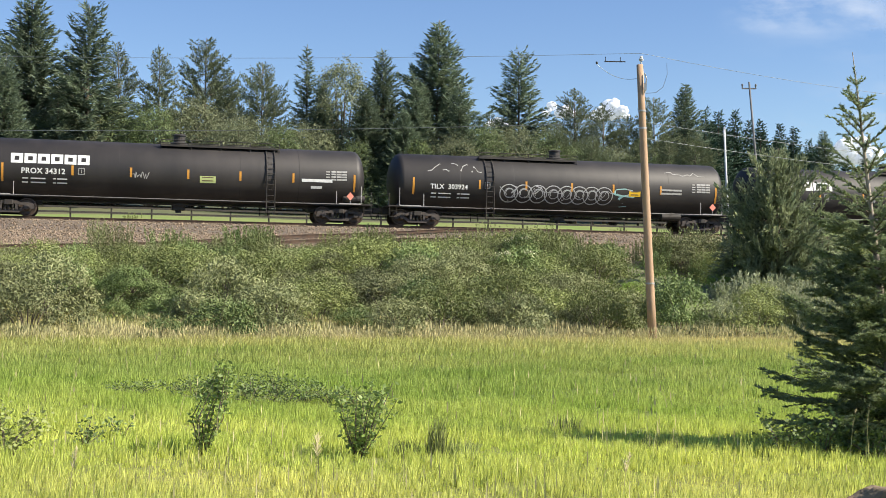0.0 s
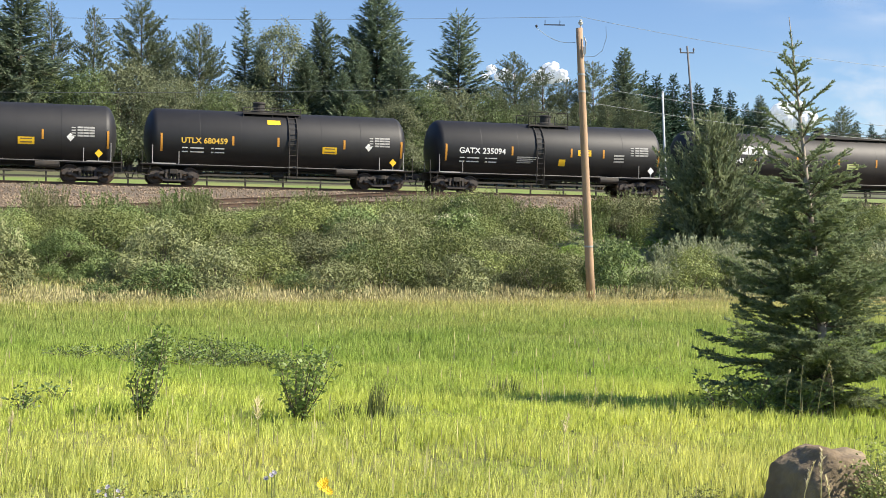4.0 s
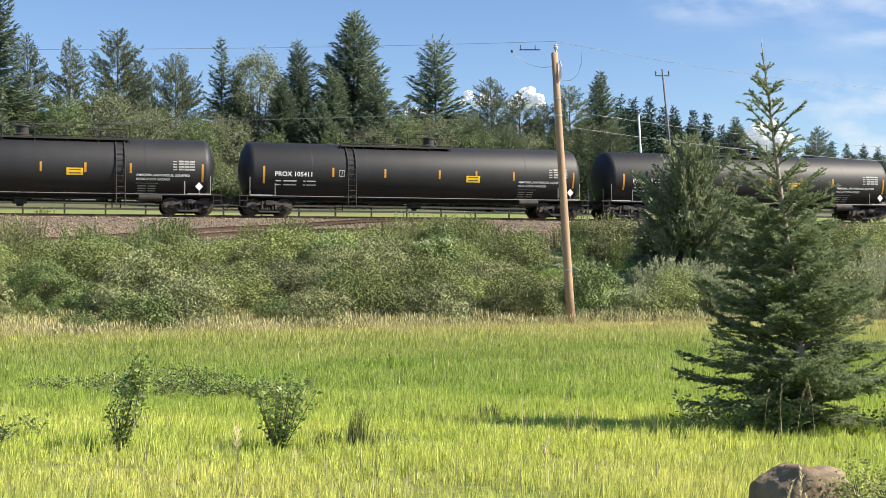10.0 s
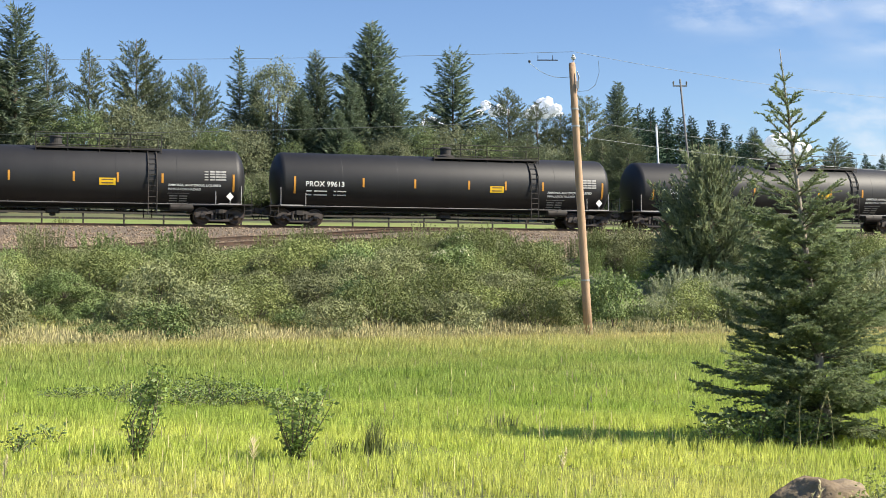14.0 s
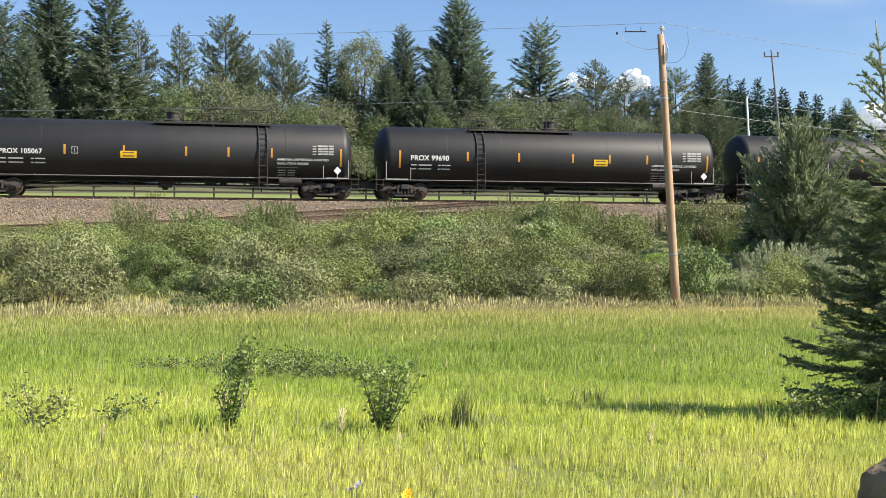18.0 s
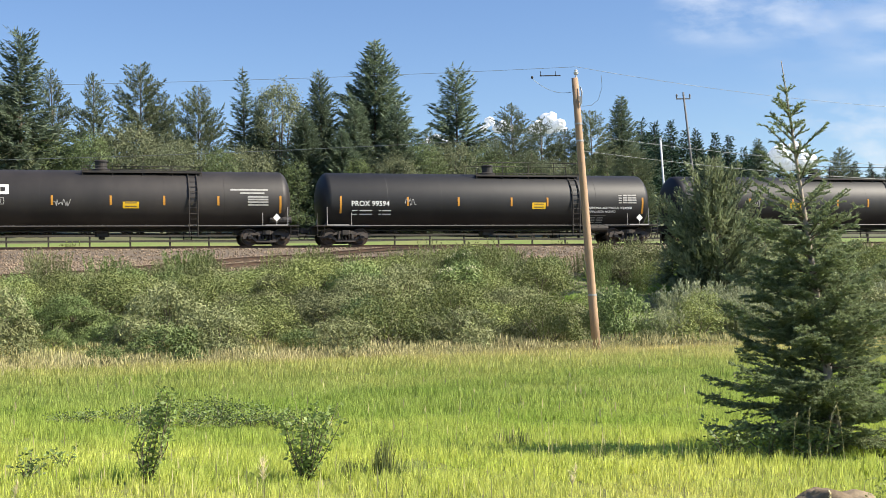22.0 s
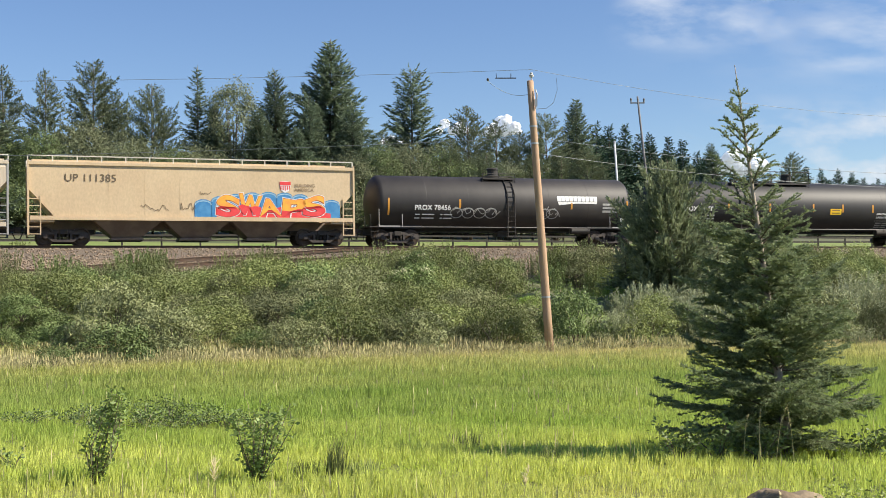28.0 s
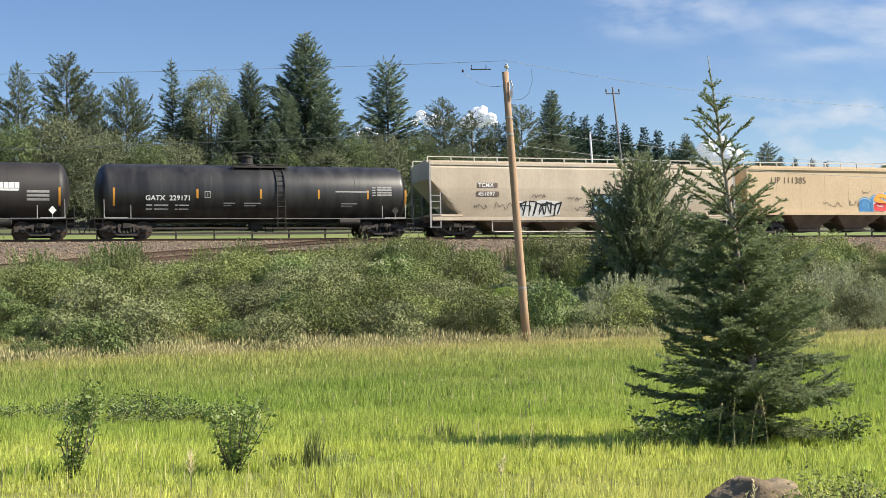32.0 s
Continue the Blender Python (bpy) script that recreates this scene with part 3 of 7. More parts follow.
def grass():
    rng = np.random.default_rng(5)
    vs, fs, k = [], [], 0
    # near, then far: tufts of a few blades each, upright, of uneven height
    for y0, y1, n, per, spread, h0, h1, w, lean, make in ((4.5, 9, 7600, 7, 0.030, 0.10, 0.24, 0.0075, 0.12, blades), (9, 14, 12500, 7, 0.036, 0.09, 0.20, 0.009, 0.12, blades),
                                                    (14, 21, 22000, 7, 0.05, 0.09, 0.20, 0.015, 0.12, spears), (21, 31, 24000, 7, 0.07, 0.11, 0.24, 0.022, 0.14, spears),
                                                    (31, 46.5, 24000, 7, 0.10, 0.14, 0.30, 0.032, 0.16, spears)):
        tx, ty = field_points(rng, n, y0, y1)
        th = rng.uniform(h0, h1, n) * np.clip(0.85 + 0.38 * wobble(tx, ty, 1.3) + 0.2 * wobble(tx, ty, 4.1, 3), 0.35, 1.35)
        a, q = rng.uniform(0, 6.28, n * per), spread * np.sqrt(rng.random(n * per))
        ox, oy = np.cos(a) * q, np.sin(a) * q
        x, y, h = np.repeat(tx, per) + ox, np.repeat(ty, per) + oy, np.repeat(th, per) * rng.uniform(0.55, 1.15, n * per)
        lift = 0.22 / spread
        v, f = make(x, y, ground_z(x, y) - 0.02, h, w * rng.uniform(0.7, 1.4, n * per), lean, rng, (ox * lift, oy * lift))
        vs.append(v)
        fs.append(f + k)
        k += len(v)
    me = bulk("field_grass", np.concatenate(vs), np.concatenate(fs), ["grass"])
    tagged(new("field_grass", me), "tall bright green meadow grass with yellowing patches", "grass", kind="stuff")
    # the verge beyond the view
    x = rng.uniform(-70, 90, 26000)
    y = rng.uniform(-25, 46, 26000)
    keep = ((x < -0.44 * y - 1.5) | (x > 0.53 * y + 1.5) | (y < 4.5)) & (np.hypot(x, y) > 1.5)
    x, y = x[keep], y[keep]
    v, f = blades(x, y, ground_z(x, y) - 0.02, rng.uniform(0.2, 0.5, len(x)), 0.05, 0.2, rng)
    tagged(new("outer_grass", bulk("outer_grass", v, f, ["grass"])), "meadow grass round the field", "grass", kind="stuff")
    # pale seed stalks: a dense band at the foot of the bank, a scatter in the field
    xs, ys, hs, ws = [], [], [], []
    x, y = field_points(rng, 48000, 36.5, 47)
    keep = (rng.random(len(x)) < smoothstep(plan_of(x, y)[1] - foot(x) + 0.7 * wobble(x, y, 0.4), 30.5, 27.5)) & (plan_of(x, y)[1] > 25)
    xs.append(x[keep]), ys.append(y[keep]), hs.append(rng.uniform(0.22, 0.56, keep.sum()) * np.clip(0.85 + 0.4 * wobble(x[keep], y[keep], 0.9), 0.4, 1.3)), ws.append(np.full(keep.sum(), 0.008))
    x, y = field_points(rng, 1500, 5.5, 14)
    keep = (rng.random(len(x)) < np.clip(0.12 + 0.75 * wobble(x, y, 0.5, 1) + 0.2 * (x > 0), 0.02, 1)) & ~((x > 2.6) & (y > 10.5))
    xs.append(x[keep]), ys.append(y[keep]), hs.append(rng.uniform(0.22, 0.5, keep.sum())), ws.append(np.full(keep.sum(), 0.0028))
    x, y = field_points(rng, 320, 14, 38)
    xs.append(x), ys.append(y), hs.append(rng.uniform(0.3, 0.45, len(x))), ws.append(np.full(len(x), 0.007))
    x, y = np.concatenate(xs), np.concatenate(ys)
    v, f = blades(x, y, ground_z(x, y), np.concatenate(hs), np.concatenate(ws), 0.2, rng)
    # each stalk carries a seed head, a slim spindle at its tip
    tip = v.reshape(-1, 5, 3)[:, 4]
    n = len(tip)
    hw = np.concatenate(ws) * 1.5 + 0.001
    hh = np.concatenate(hs) * 0.22
    q = np.empty((n, 4, 3))
    t = rng.uniform(0, 3.14, n)
    for i, (du, dz) in enumerate(((0, -1), (1, -0.3), (0, 0.7), (-1, -0.3))):
        q[:, i, 0] = tip[:, 0] + np.cos(t) * hw * du
        q[:, i, 1] = tip[:, 1] + np.sin(t) * hw * du
        q[:, i, 2] = tip[:, 2] + hh * dz
    k = len(v) + 4 * np.arange(n)[:, None]
    fq = np.concatenate([k + np.array([[0, 1, 2]]), k + np.array([[0, 2, 3]])], 1).reshape(-1, 3)
    me = bulk("seed_stalks", np.concatenate([v, q.reshape(-1, 3)]), np.concatenate([f, fq]), ["straw"])
    tagged(new("seed_stalks", me), "dry straw-coloured grass stalks with seed heads", "dry grass", kind="stuff")


grass()


def leaves_at(centres, size, rng, droop=0.5):
    """A pointed leaf of two triangles, folded at its midrib, at each place."""
    n = len(centres)
    t = rng.uniform(0, 2 * np.pi, n)
    el = rng.uniform(-droop, 0.9, n)
    d = np.stack([np.cos(t) * np.cos(el), np.sin(t) * np.cos(el), np.sin(el)], -1)
    s = np.cross(d, rng.normal(0, 1, (n, 3)))
    s /= np.linalg.norm(s, axis=1, keepdims=True)
    L = (size * rng.uniform(0.6, 1.3, n))[:, None]
    v = np.stack([centres, centres + d * L * 0.5 + s * L * 0.27, centres + d * L, centres + d * L * 0.5 - s * L * 0.27], 1)
    k = 4 * np.arange(n)[:, None]
    f = np.concatenate([k + np.array([[0, 1, 2]]), k + np.array([[0, 2, 3]])], 1).reshape(-1, 3)
    return v.reshape(-1, 3), f


def bush_mesh(seed, r, h, count, leaf, mat, size, blossom=0.0, stems=9, fluff=0.11):
    """A shrub: stems that fan out, and leaves in clumps along and round them. Returns the meshes of stems and leaves."""
    rng = np.random.default_rng(seed)
    b = Mesh()
    tips, clumps = [], []
    for i in range(stems):
        t = rng.uniform(0, 6.28)
        q = r * math.sqrt(rng.uniform(0.05, 1))
        top = Vector((math.cos(t) * q, math.sin(t) * q, h * (1.02 - 0.45 * (q / r) ** 2) * rng.uniform(0.75, 1.12)))
        mid = Vector((top.x * 0.35, top.y * 0.35, top.z * 0.5))
        b.tube([(top.x * 0.05, top.y * 0.05, -0.1), mid, top], [0.016 * size, 0.011 * size, 0.004 * size], 5, caps=False)
        for j in range(7):
            f = rng.uniform(0.25, 1.0)
            p = mid.lerp(top, (f - 0.5) * 2) if f > 0.5 else Vector((0, 0, 0)).lerp(mid, f * 2)
            clumps.append((p.x, p.y, p.z))
        tips.append(tuple(top))
    clumps = np.array(clumps + tips * 2)
    c = clumps[rng.integers(0, len(clumps), count)]
    c = c + rng.normal(0, 1, c.shape) * np.array([r * 0.2, r * 0.2, h * fluff])
    c[:, 2] = np.abs(c[:, 2]) + 0.02
    v, f = leaves_at(c, leaf, rng)
    idx = np.zeros(len(f), int)
    mats = [mat]
    if blossom:
        mats.append("flower_white")
        top = np.repeat((c[:, 2] > h * 0.6) & (rng.random(count) < blossom), 2)
        idx[top] = 1
    return b.data("woody_stem", ["bark"], fix=False), bulk("leaves", v, f, mats, idx)


def shrub_mesh(seed, r, h, count, leaf, mat, size, lobes=7, blossom=0.0, blossom_mat="flower_white", narrow=0.24, tall=False):
    """A dense shrub: rounded lobes of foliage on stems that fan out; the leaves face out from their lobe. Returns the meshes of stems and leaves."""
    rng = np.random.default_rng(seed)
    b = Mesh()
    cen, rad = [], []
    for i in range(lobes):
        t, q = 2.4 * i + rng.uniform(-0.5, 0.5), r * 0.68 * math.sqrt((i + 0.3) / lobes)
        top = h * (1.0 - 0.42 * (q / r) ** 1.6) * rng.uniform(0.82, 1.08)
        e = r * rng.uniform(0.22, 0.46)
        if tall:
            g = (i + 0.5) / lobes
            top, q = h * (0.25 + 0.78 * g), r * (0.95 - 0.6 * g) * rng.uniform(0.25, 0.8)
        k = min(top * 0.55, e * rng.uniform(0.9, 1.3))
        c = (math.cos(t) * q, math.sin(t) * q, top - k)
        cen.append(c)
        rad.append((e, e, k))
        b.tube([(c[0] * 0.1, c[1] * 0.1, -0.1), (c[0] * 0.5, c[1] * 0.5, c[2] * 0.55), c], [0.016 * size, 0.011 * size, 0.004 * size], 5, caps=False)
    for i in range(lobes // 2):         # skirts that close the foot
        t, q = rng.uniform(0, 6.28), r * 0.75
        cen.append((math.cos(t) * q, math.sin(t) * q, h * 0.2))
        rad.append((r * 0.38, r * 0.38, h * 0.24))
    cen, rad = np.array(cen), np.array(rad)
    pick = rng.choice(len(cen), count * 2, p=rad[:, 0] ** 2 / (rad[:, 0] ** 2).sum())
    d = rng.normal(0, 1, (count * 2, 3))
    d[:, 2] = np.abs(d[:, 2]) * 0.85 - 0.2
    d /= np.linalg.norm(d, axis=1, keepdims=True)
    dent = 1 + 0.26 * np.sin(5 * d[:, 0] + 2.1 * pick) * np.sin(6 * d[:, 2] + 1.7 * pick) + 0.16 * np.sin(11 * d[:, 1] + pick) * np.sin(9 * d[:, 0] + 3 * pick)
    far = np.where(rng.random(count * 2) < 0.32, rng.uniform(1.0, 1.4, count * 2), rng.uniform(0.70, 1.08, count * 2)) * dent
    c = cen[pick] + d * rad[pick] * far[:, None]
    inside = (((c[:, None] - cen[None]) / rad[None]) ** 2).sum(-1).min(1) < 0.52
    c, d = c[~inside][:count], d[~inside][:count]
    n = len(c)
    c[:, 2] = np.abs(c[:, 2]) + 0.02
    nn = d + np.array([0, 0, 0.3]) + rng.normal(0, 0.75, (n, 3))
    w = np.cross(nn, rng.normal(0, 1, (n, 3)) + np.array([0, 0, 0.8]))
    w /= np.linalg.norm(w, axis=1, keepdims=True) + 1e-9
    u = np.cross(w, nn)
    u /= np.linalg.norm(u, axis=1, keepdims=True) + 1e-9
    L = (leaf * rng.uniform(0.6, 1.35, n))[:, None]
    v = np.stack([c - w * L * narrow, c + w * L * narrow, c + u * L], 1)
    idx = np.zeros(n, int)
    mats = [mat]
    if blossom:
        mats.append(blossom_mat)
        spot = np.sin(c[:, 0] * 7 + seed) * np.sin(c[:, 1] * 6) + np.sin(c[:, 2] * 8 + seed)
        idx[(spot > 0.9) & (d[:, 2] > 0.1) & (rng.random(n) < blossom)] = 1
    return b.data("woody_stem", ["bark"], fix=False), bulk("leaves", v.reshape(-1, 3), np.arange(3 * n).reshape(-1, 3), mats, idx)


def wisp_mesh(seed, r, h, stalks, mat, leaf=0.09):
    """Tall herbs: upright stalks with narrow leaves along them and a ragged head. Returns the meshes of stalks and leaves."""
    rng = np.random.default_rng(seed)
    b = Mesh()
    cs, us = [], []
    for i in range(stalks):
        t, q = rng.uniform(0, 6.28), r * math.sqrt(rng.random())
        foot = np.array([math.cos(t) * q * 0.8, math.sin(t) * q * 0.8, -0.05])
        top = np.array([math.cos(t) * q * 1.25, math.sin(t) * q * 1.25, h * rng.uniform(0.6, 1.1)])
        b.tube([foot, top], [0.008, 0.004], 3, caps=False)
        k = 34
        f = 1 - rng.random(k) ** 1.5 * 0.92
        a = rng.uniform(0, 6.28, k)
        cs.append(foot + (top - foot) * f[:, None])
        us.append(np.stack([np.cos(a), np.sin(a), rng.uniform(0.1, 1.6, k)], -1) * (1.3 - 0.6 * f)[:, None])
    c, u = np.concatenate(cs), np.concatenate(us)
    n = len(c)
    w = np.cross(u, rng.normal(0, 0.5, (n, 3)) + np.array([0, 0, 1.0]))
    w /= np.linalg.norm(w, axis=1, keepdims=True) + 1e-9
    L = leaf * rng.uniform(0.6, 1.3, n)[:, None]
    v = np.stack([c - w * L * 0.2, c + w * L * 0.2, c + u * L], 1)
    return b.data("woody_stem", ["stem"], fix=False), bulk("leaves", v.reshape(-1, 3), np.arange(3 * n).reshape(-1, 3), [mat])


def shrubs():
    kinds = []
    for s, (r, h, n, leaf, mat, lob, bl, blm) in enumerate(((1.25, 1.75, 5200, 0.085, "leaf_grey", 9, 0, ""), (1.3, 1.6, 5200, 0.085, "leaf", 8, 0.0, ""), (1.0, 1.35, 4400, 0.085, "leaf_dark", 7, 0, ""),
                                                  (1.1, 1.5, 4400, 0.09, "leaf_dark", 7, 0.55, "flower_white"), (0.9, 1.15, 3600, 0.08, "leaf_grey", 6, 0, ""), (0.8, 1.3, 3000, 0.09, "leaf_silver", 6, 0, ""),
                                                  (0.8, 0.9, 2400, 0.10, "leaf_bright", 6, 0, ""))):
        kinds.append((*(wisp_mesh(20 + s, r, h, 90, mat, 0.10) if mat == "leaf_silver" else shrub_mesh(20 + s, r, h, n, leaf, mat, 1.4, lob, bl, blm or "flower_white")), mat if not bl else "bloom"))
    words = {"leaf_grey": "grey-green willow shrub on the railway bank", "leaf": "leafy green willow shrub on the railway bank",
             "leaf_dark": "dark green broadleaf shrub on the railway bank", "leaf_silver": "silvery wolfwillow shrub on the railway bank",
             "leaf_bright": "bright green weedy shrub on the railway bank", "bloom": "dark green shrub with cream blossom on the railway bank"}
    rng = np.random.default_rng(77)

    HIGH = (1.75, 1.6, 1.35, 1.5, 1.15, 1.3, 0.9)

    def brow(x):
        """How high the growth stands against the open ballast, seen from the field: low where the spur lies bare."""
        return float(np.interp(x, [-16, -11, -9.6, -8.6, -7.4, -4.2, -3.2, -2.2, 0.2, 1.5, 5.5, 6.8, 10, 11.5], [0.034, 0.035, 0.046, 0.046, 0.034, 0.035, 0.045, 0.038, 0.039, 0.051, 0.051, 0.039, 0.039, 0.051]))

    def plant(a, o, k, s, sz=1.0):
        x, y, _ = along(a, o)
        st, lv, mat = kinds[k]
        z = gz(x, y)
        room = EYE + (brow(x) + rng.uniform(-0.004, 0.003)) * y - z
        if room < 0.45:
            return False
        sz *= min(1.0, room / (HIGH[k] * s * sz))
        s = s if sz > 0.45 else s * 0.75
        ob = thing("shrub", words[mat], "shrub", "shrubs on the railway bank", at=pose(x, y, z - 0.05, 0, 0, rng.uniform(0, 360)) @ Matrix.Diagonal((s, s, s * sz, 1)))
        part("woody_stem", st, None, ob)
        part("leaves", lv, None, ob)
        return True

    count = 0
    taken = []
    for i in range(6000):
        a, o = rng.uniform(-40, 44), rng.uniform(10.0, 26.6)
        o += float(foot(along(a, o)[0])) * max(0.0, (o - 18) / 9)
        x, y, _ = along(a, o)
        if not -0.46 * y < x < 0.56 * y or count >= 225:
            continue
        if any((a - p) ** 2 + (o - q) ** 2 < 1.15 ** 2 for p, q in taken) or (abs(x + 11.1) < 1.7 and y < 47.0):
            continue
        open_green = 7.5 < x < 15 and 13 < o < 22        # a gap of bright weeds beside the pole
        if open_green and rng.random() < 0.7:
            continue
        patch = wobble(x, y, 0.33, 4)
        if x > 10 and o > 17 and rng.random() < 0.75:
            k = 5
        elif open_green:
            k = 6
        elif 0 < x < 6.5 and o < 17 and rng.random() < 0.4:
            k = 3           # the flowering patch
        elif patch > 0.25:
            k = int(rng.choice([1, 2], p=[0.65, 0.35]))
        elif patch < -0.25:
            k = int(rng.choice([0, 4, 2], p=[0.55, 0.3, 0.15]))
        else:
            k = int(rng.choice([0, 1, 2, 4], p=[0.3, 0.3, 0.25, 0.15]))
        if plant(a, o, k, rng.uniform(0.75, 1.45) * (0.75 if open_green else 1), rng.uniform(0.75, 1.2)):
            taken.append((a, o))
            count += 1
    for i in range(52):         # a front row along the foot of the bank
        a = -36 + i * 1.5 + rng.uniform(-0.6, 0.6)
        o = rng.uniform(24.6, 27.9)
        o += float(foot(along(a, o)[0]))
        x, y, _ = along(a, o)
        if -0.46 * y < x < 0.56 * y and not 6.2 < x < 8.2 and abs(x + 11.1) > 1.6:
            plant(a, o, 5 if x > 10 else int(rng.choice([0, 1, 2, 4])), rng.uniform(0.5, 1.05), rng.uniform(0.5, 1.0))
    # the small dark shrubs inside are added to stand in for the hollow's shade
    for dx, dy, k, s_, up in ((-0.9, 1.5, 2, 1.1, 0.0), (0.8, 1.5, 2, 1.1, 0.2), (0.0, 0.9, 2, 0.85, 1.5), (-1.5, 0.2, 0, 0.75, 0.0), (1.4, 0.1, 2, 0.95, 0.0), (-0.3, -0.4, 2, 0.6, 0.0), (0.6, -0.9, 2, 0.45, 0.0), (-0.9, -1.3, 0, 0.4, 0.0)):   # shrubs lean over a dark hollow
        x, y = -11.1 + dx, 45.2 + dy
        ob = thing("shrub", "shrub at a shady hollow, added to darken it", "shrub", "shrubs on the railway bank", at=pose(x, y, gz(x, y) + up * 0.6 - 0.05, 0, 0, rng.uniform(0, 360)) @ Matrix.Diagonal((s_, s_, s_ * 0.8, 1)))
        part("woody_stem", kinds[k][0], None, ob)
        part("leaves", kinds[k][1], None, ob)
    # tall wispy weeds along the brow of the bank, thinner towards the open ballast
    tall = [(*wisp_mesh(240 + k, rad, h_, n_, m_), m_) for k, (rad, h_, n_, m_) in enumerate(((0.6, 1.5, 48, "leaf_grey"), (0.5, 1.6, 42, "leaf"), (0.65, 1.2, 50, "leaf_dark")))]
    kinds += tall
    words_tall = {7: "tall wispy grey-green weeds on the brow of the bank", 8: "tall green weeds on the brow of the bank", 9: "bushy dark green weeds on the brow of the bank"}
    done = 0
    while done < 170:
        a, o = rng.uniform(-22, 34), rng.uniform(7.0, 14.5)
        x, y, _ = along(a, o)
        if not -17 < x < 27 or rng.random() > np.interp(x, [-9, -5, -1, 1.5, 5.5, 6.5, 10, 11.5], [0.35, 0.35, 0.4, 0.9, 0.9, 0.4, 0.4, 1.0]):
            continue
        k = int(rng.choice([7, 8, 9], p=[0.45, 0.35, 0.2]))
        s, sz = rng.uniform(0.7, 1.15), rng.uniform(0.8, 1.2)
        room = EYE + (brow(x) + 0.003) * y - gz(x, y)
        if room < 0.35:
            continue
        s *= min(1.0, room / (1.5 * s * sz))
        ob = thing("weed_clump", words_tall[k], "weeds", "tall weeds on the bank", at=pose(x, y, gz(x, y) - 0.05, 0, 0, rng.uniform(0, 360)) @ Matrix.Diagonal((s, s, s * sz, 1)))
        part("woody_stem", kinds[k][0], None, ob)
        part("leaves", kinds[k][1], None, ob)
        done += 1
    for x, y, k, s in ((-15.0, 56.0, 7, 1.1), (-14.3, 56.5, 7, 1.0), (-12.5, 57.5, 9, 1.15), (-12.0, 58.0, 9, 0.9), (-9.3, 58.6, 9, 1.2), (-8.6, 59.0, 9, 1.25), (-8.0, 58.8, 7, 1.0),
                       (-5.3, 60.0, 8, 0.9), (-4.1, 60.4, 7, 1.1), (-3.4, 60.6, 7, 1.15), (-2.6, 60.8, 7, 1.0), (-1.5, 61.0, 8, 0.8), (-0.3, 61.5, 7, 0.9), (0.6, 62.0, 7, 1.0)):
        ob = thing("weed_clump", words_tall[k], "weeds", "tall weeds on the bank", at=pose(x, y, gz(x, y) - 0.05, 0, 0, rng.uniform(0, 360)) @ Matrix.Diagonal((s, s, s, 1)))
        part("woody_stem", kinds[k][0], None, ob)
        part("leaves", kinds[k][1], None, ob)
    for i in range(64):
        a, o, k, s = rng.uniform(-38, 44), rng.uniform(-7.6, -4.2), int(rng.choice([8, 9])), rng.uniform(0.35, 0.7)
        x, y, _ = along(a, o)
        ob = thing("weed_clump", "green weeds in the meadow strip beyond the track", "weeds", "weeds beyond the track", at=pose(x, y, gz(x, y) - 0.03, 0, 0, rng.uniform(0, 360)) @ Matrix.Diagonal((s * 1.5, s * 1.5, s, 1)))
        part("woody_stem", kinds[k][0], None, ob)
        part("leaves", kinds[k][1], None, ob)
    # low weeds that fill the bank between the shrubs
    n = 120000
    a, o = rng.uniform(-46, 50, n), rng.uniform(7.0, 27.0, n)
    keep = rng.random(n) < smoothstep(o + 1.2 * wobble(a, o, 0.6), 7.5, 11.5)
    a, o = a[keep], o[keep]
    x, y = a * TC + o * TS, Y0 + a * TS - o * TC
    c = np.stack([x, y, ground_z(x, y) + np.abs(rng.normal(0, 0.2, len(x))) * np.clip(0.7 + wobble(a, o, 0.9, 6), 0.1, 1.8) + 0.03], -1)
    v, f = leaves_at(c, 0.09, rng, droop=0.1)
    pick = rng.choice([0, 1, 2, 3], len(c), p=[0.35, 0.3, 0.2, 0.15])
    pick[(x > 7.5 + wobble(x, y, 0.8)) & (x < 15.5 + wobble(x, y, 0.7, 2)) & (o > 12) & (o < 22.5) & (rng.random(len(c)) < 0.85)] = 3
    idx = np.repeat(pick, 2)
    tagged(new("undergrowth", bulk("undergrowth", v, f, ["leaf", "leaf_grey", "leaf_dark", "leaf_bright"], idx)), "low weeds and brush covering the railway bank", "undergrowth", kind="stuff")


shrubs()


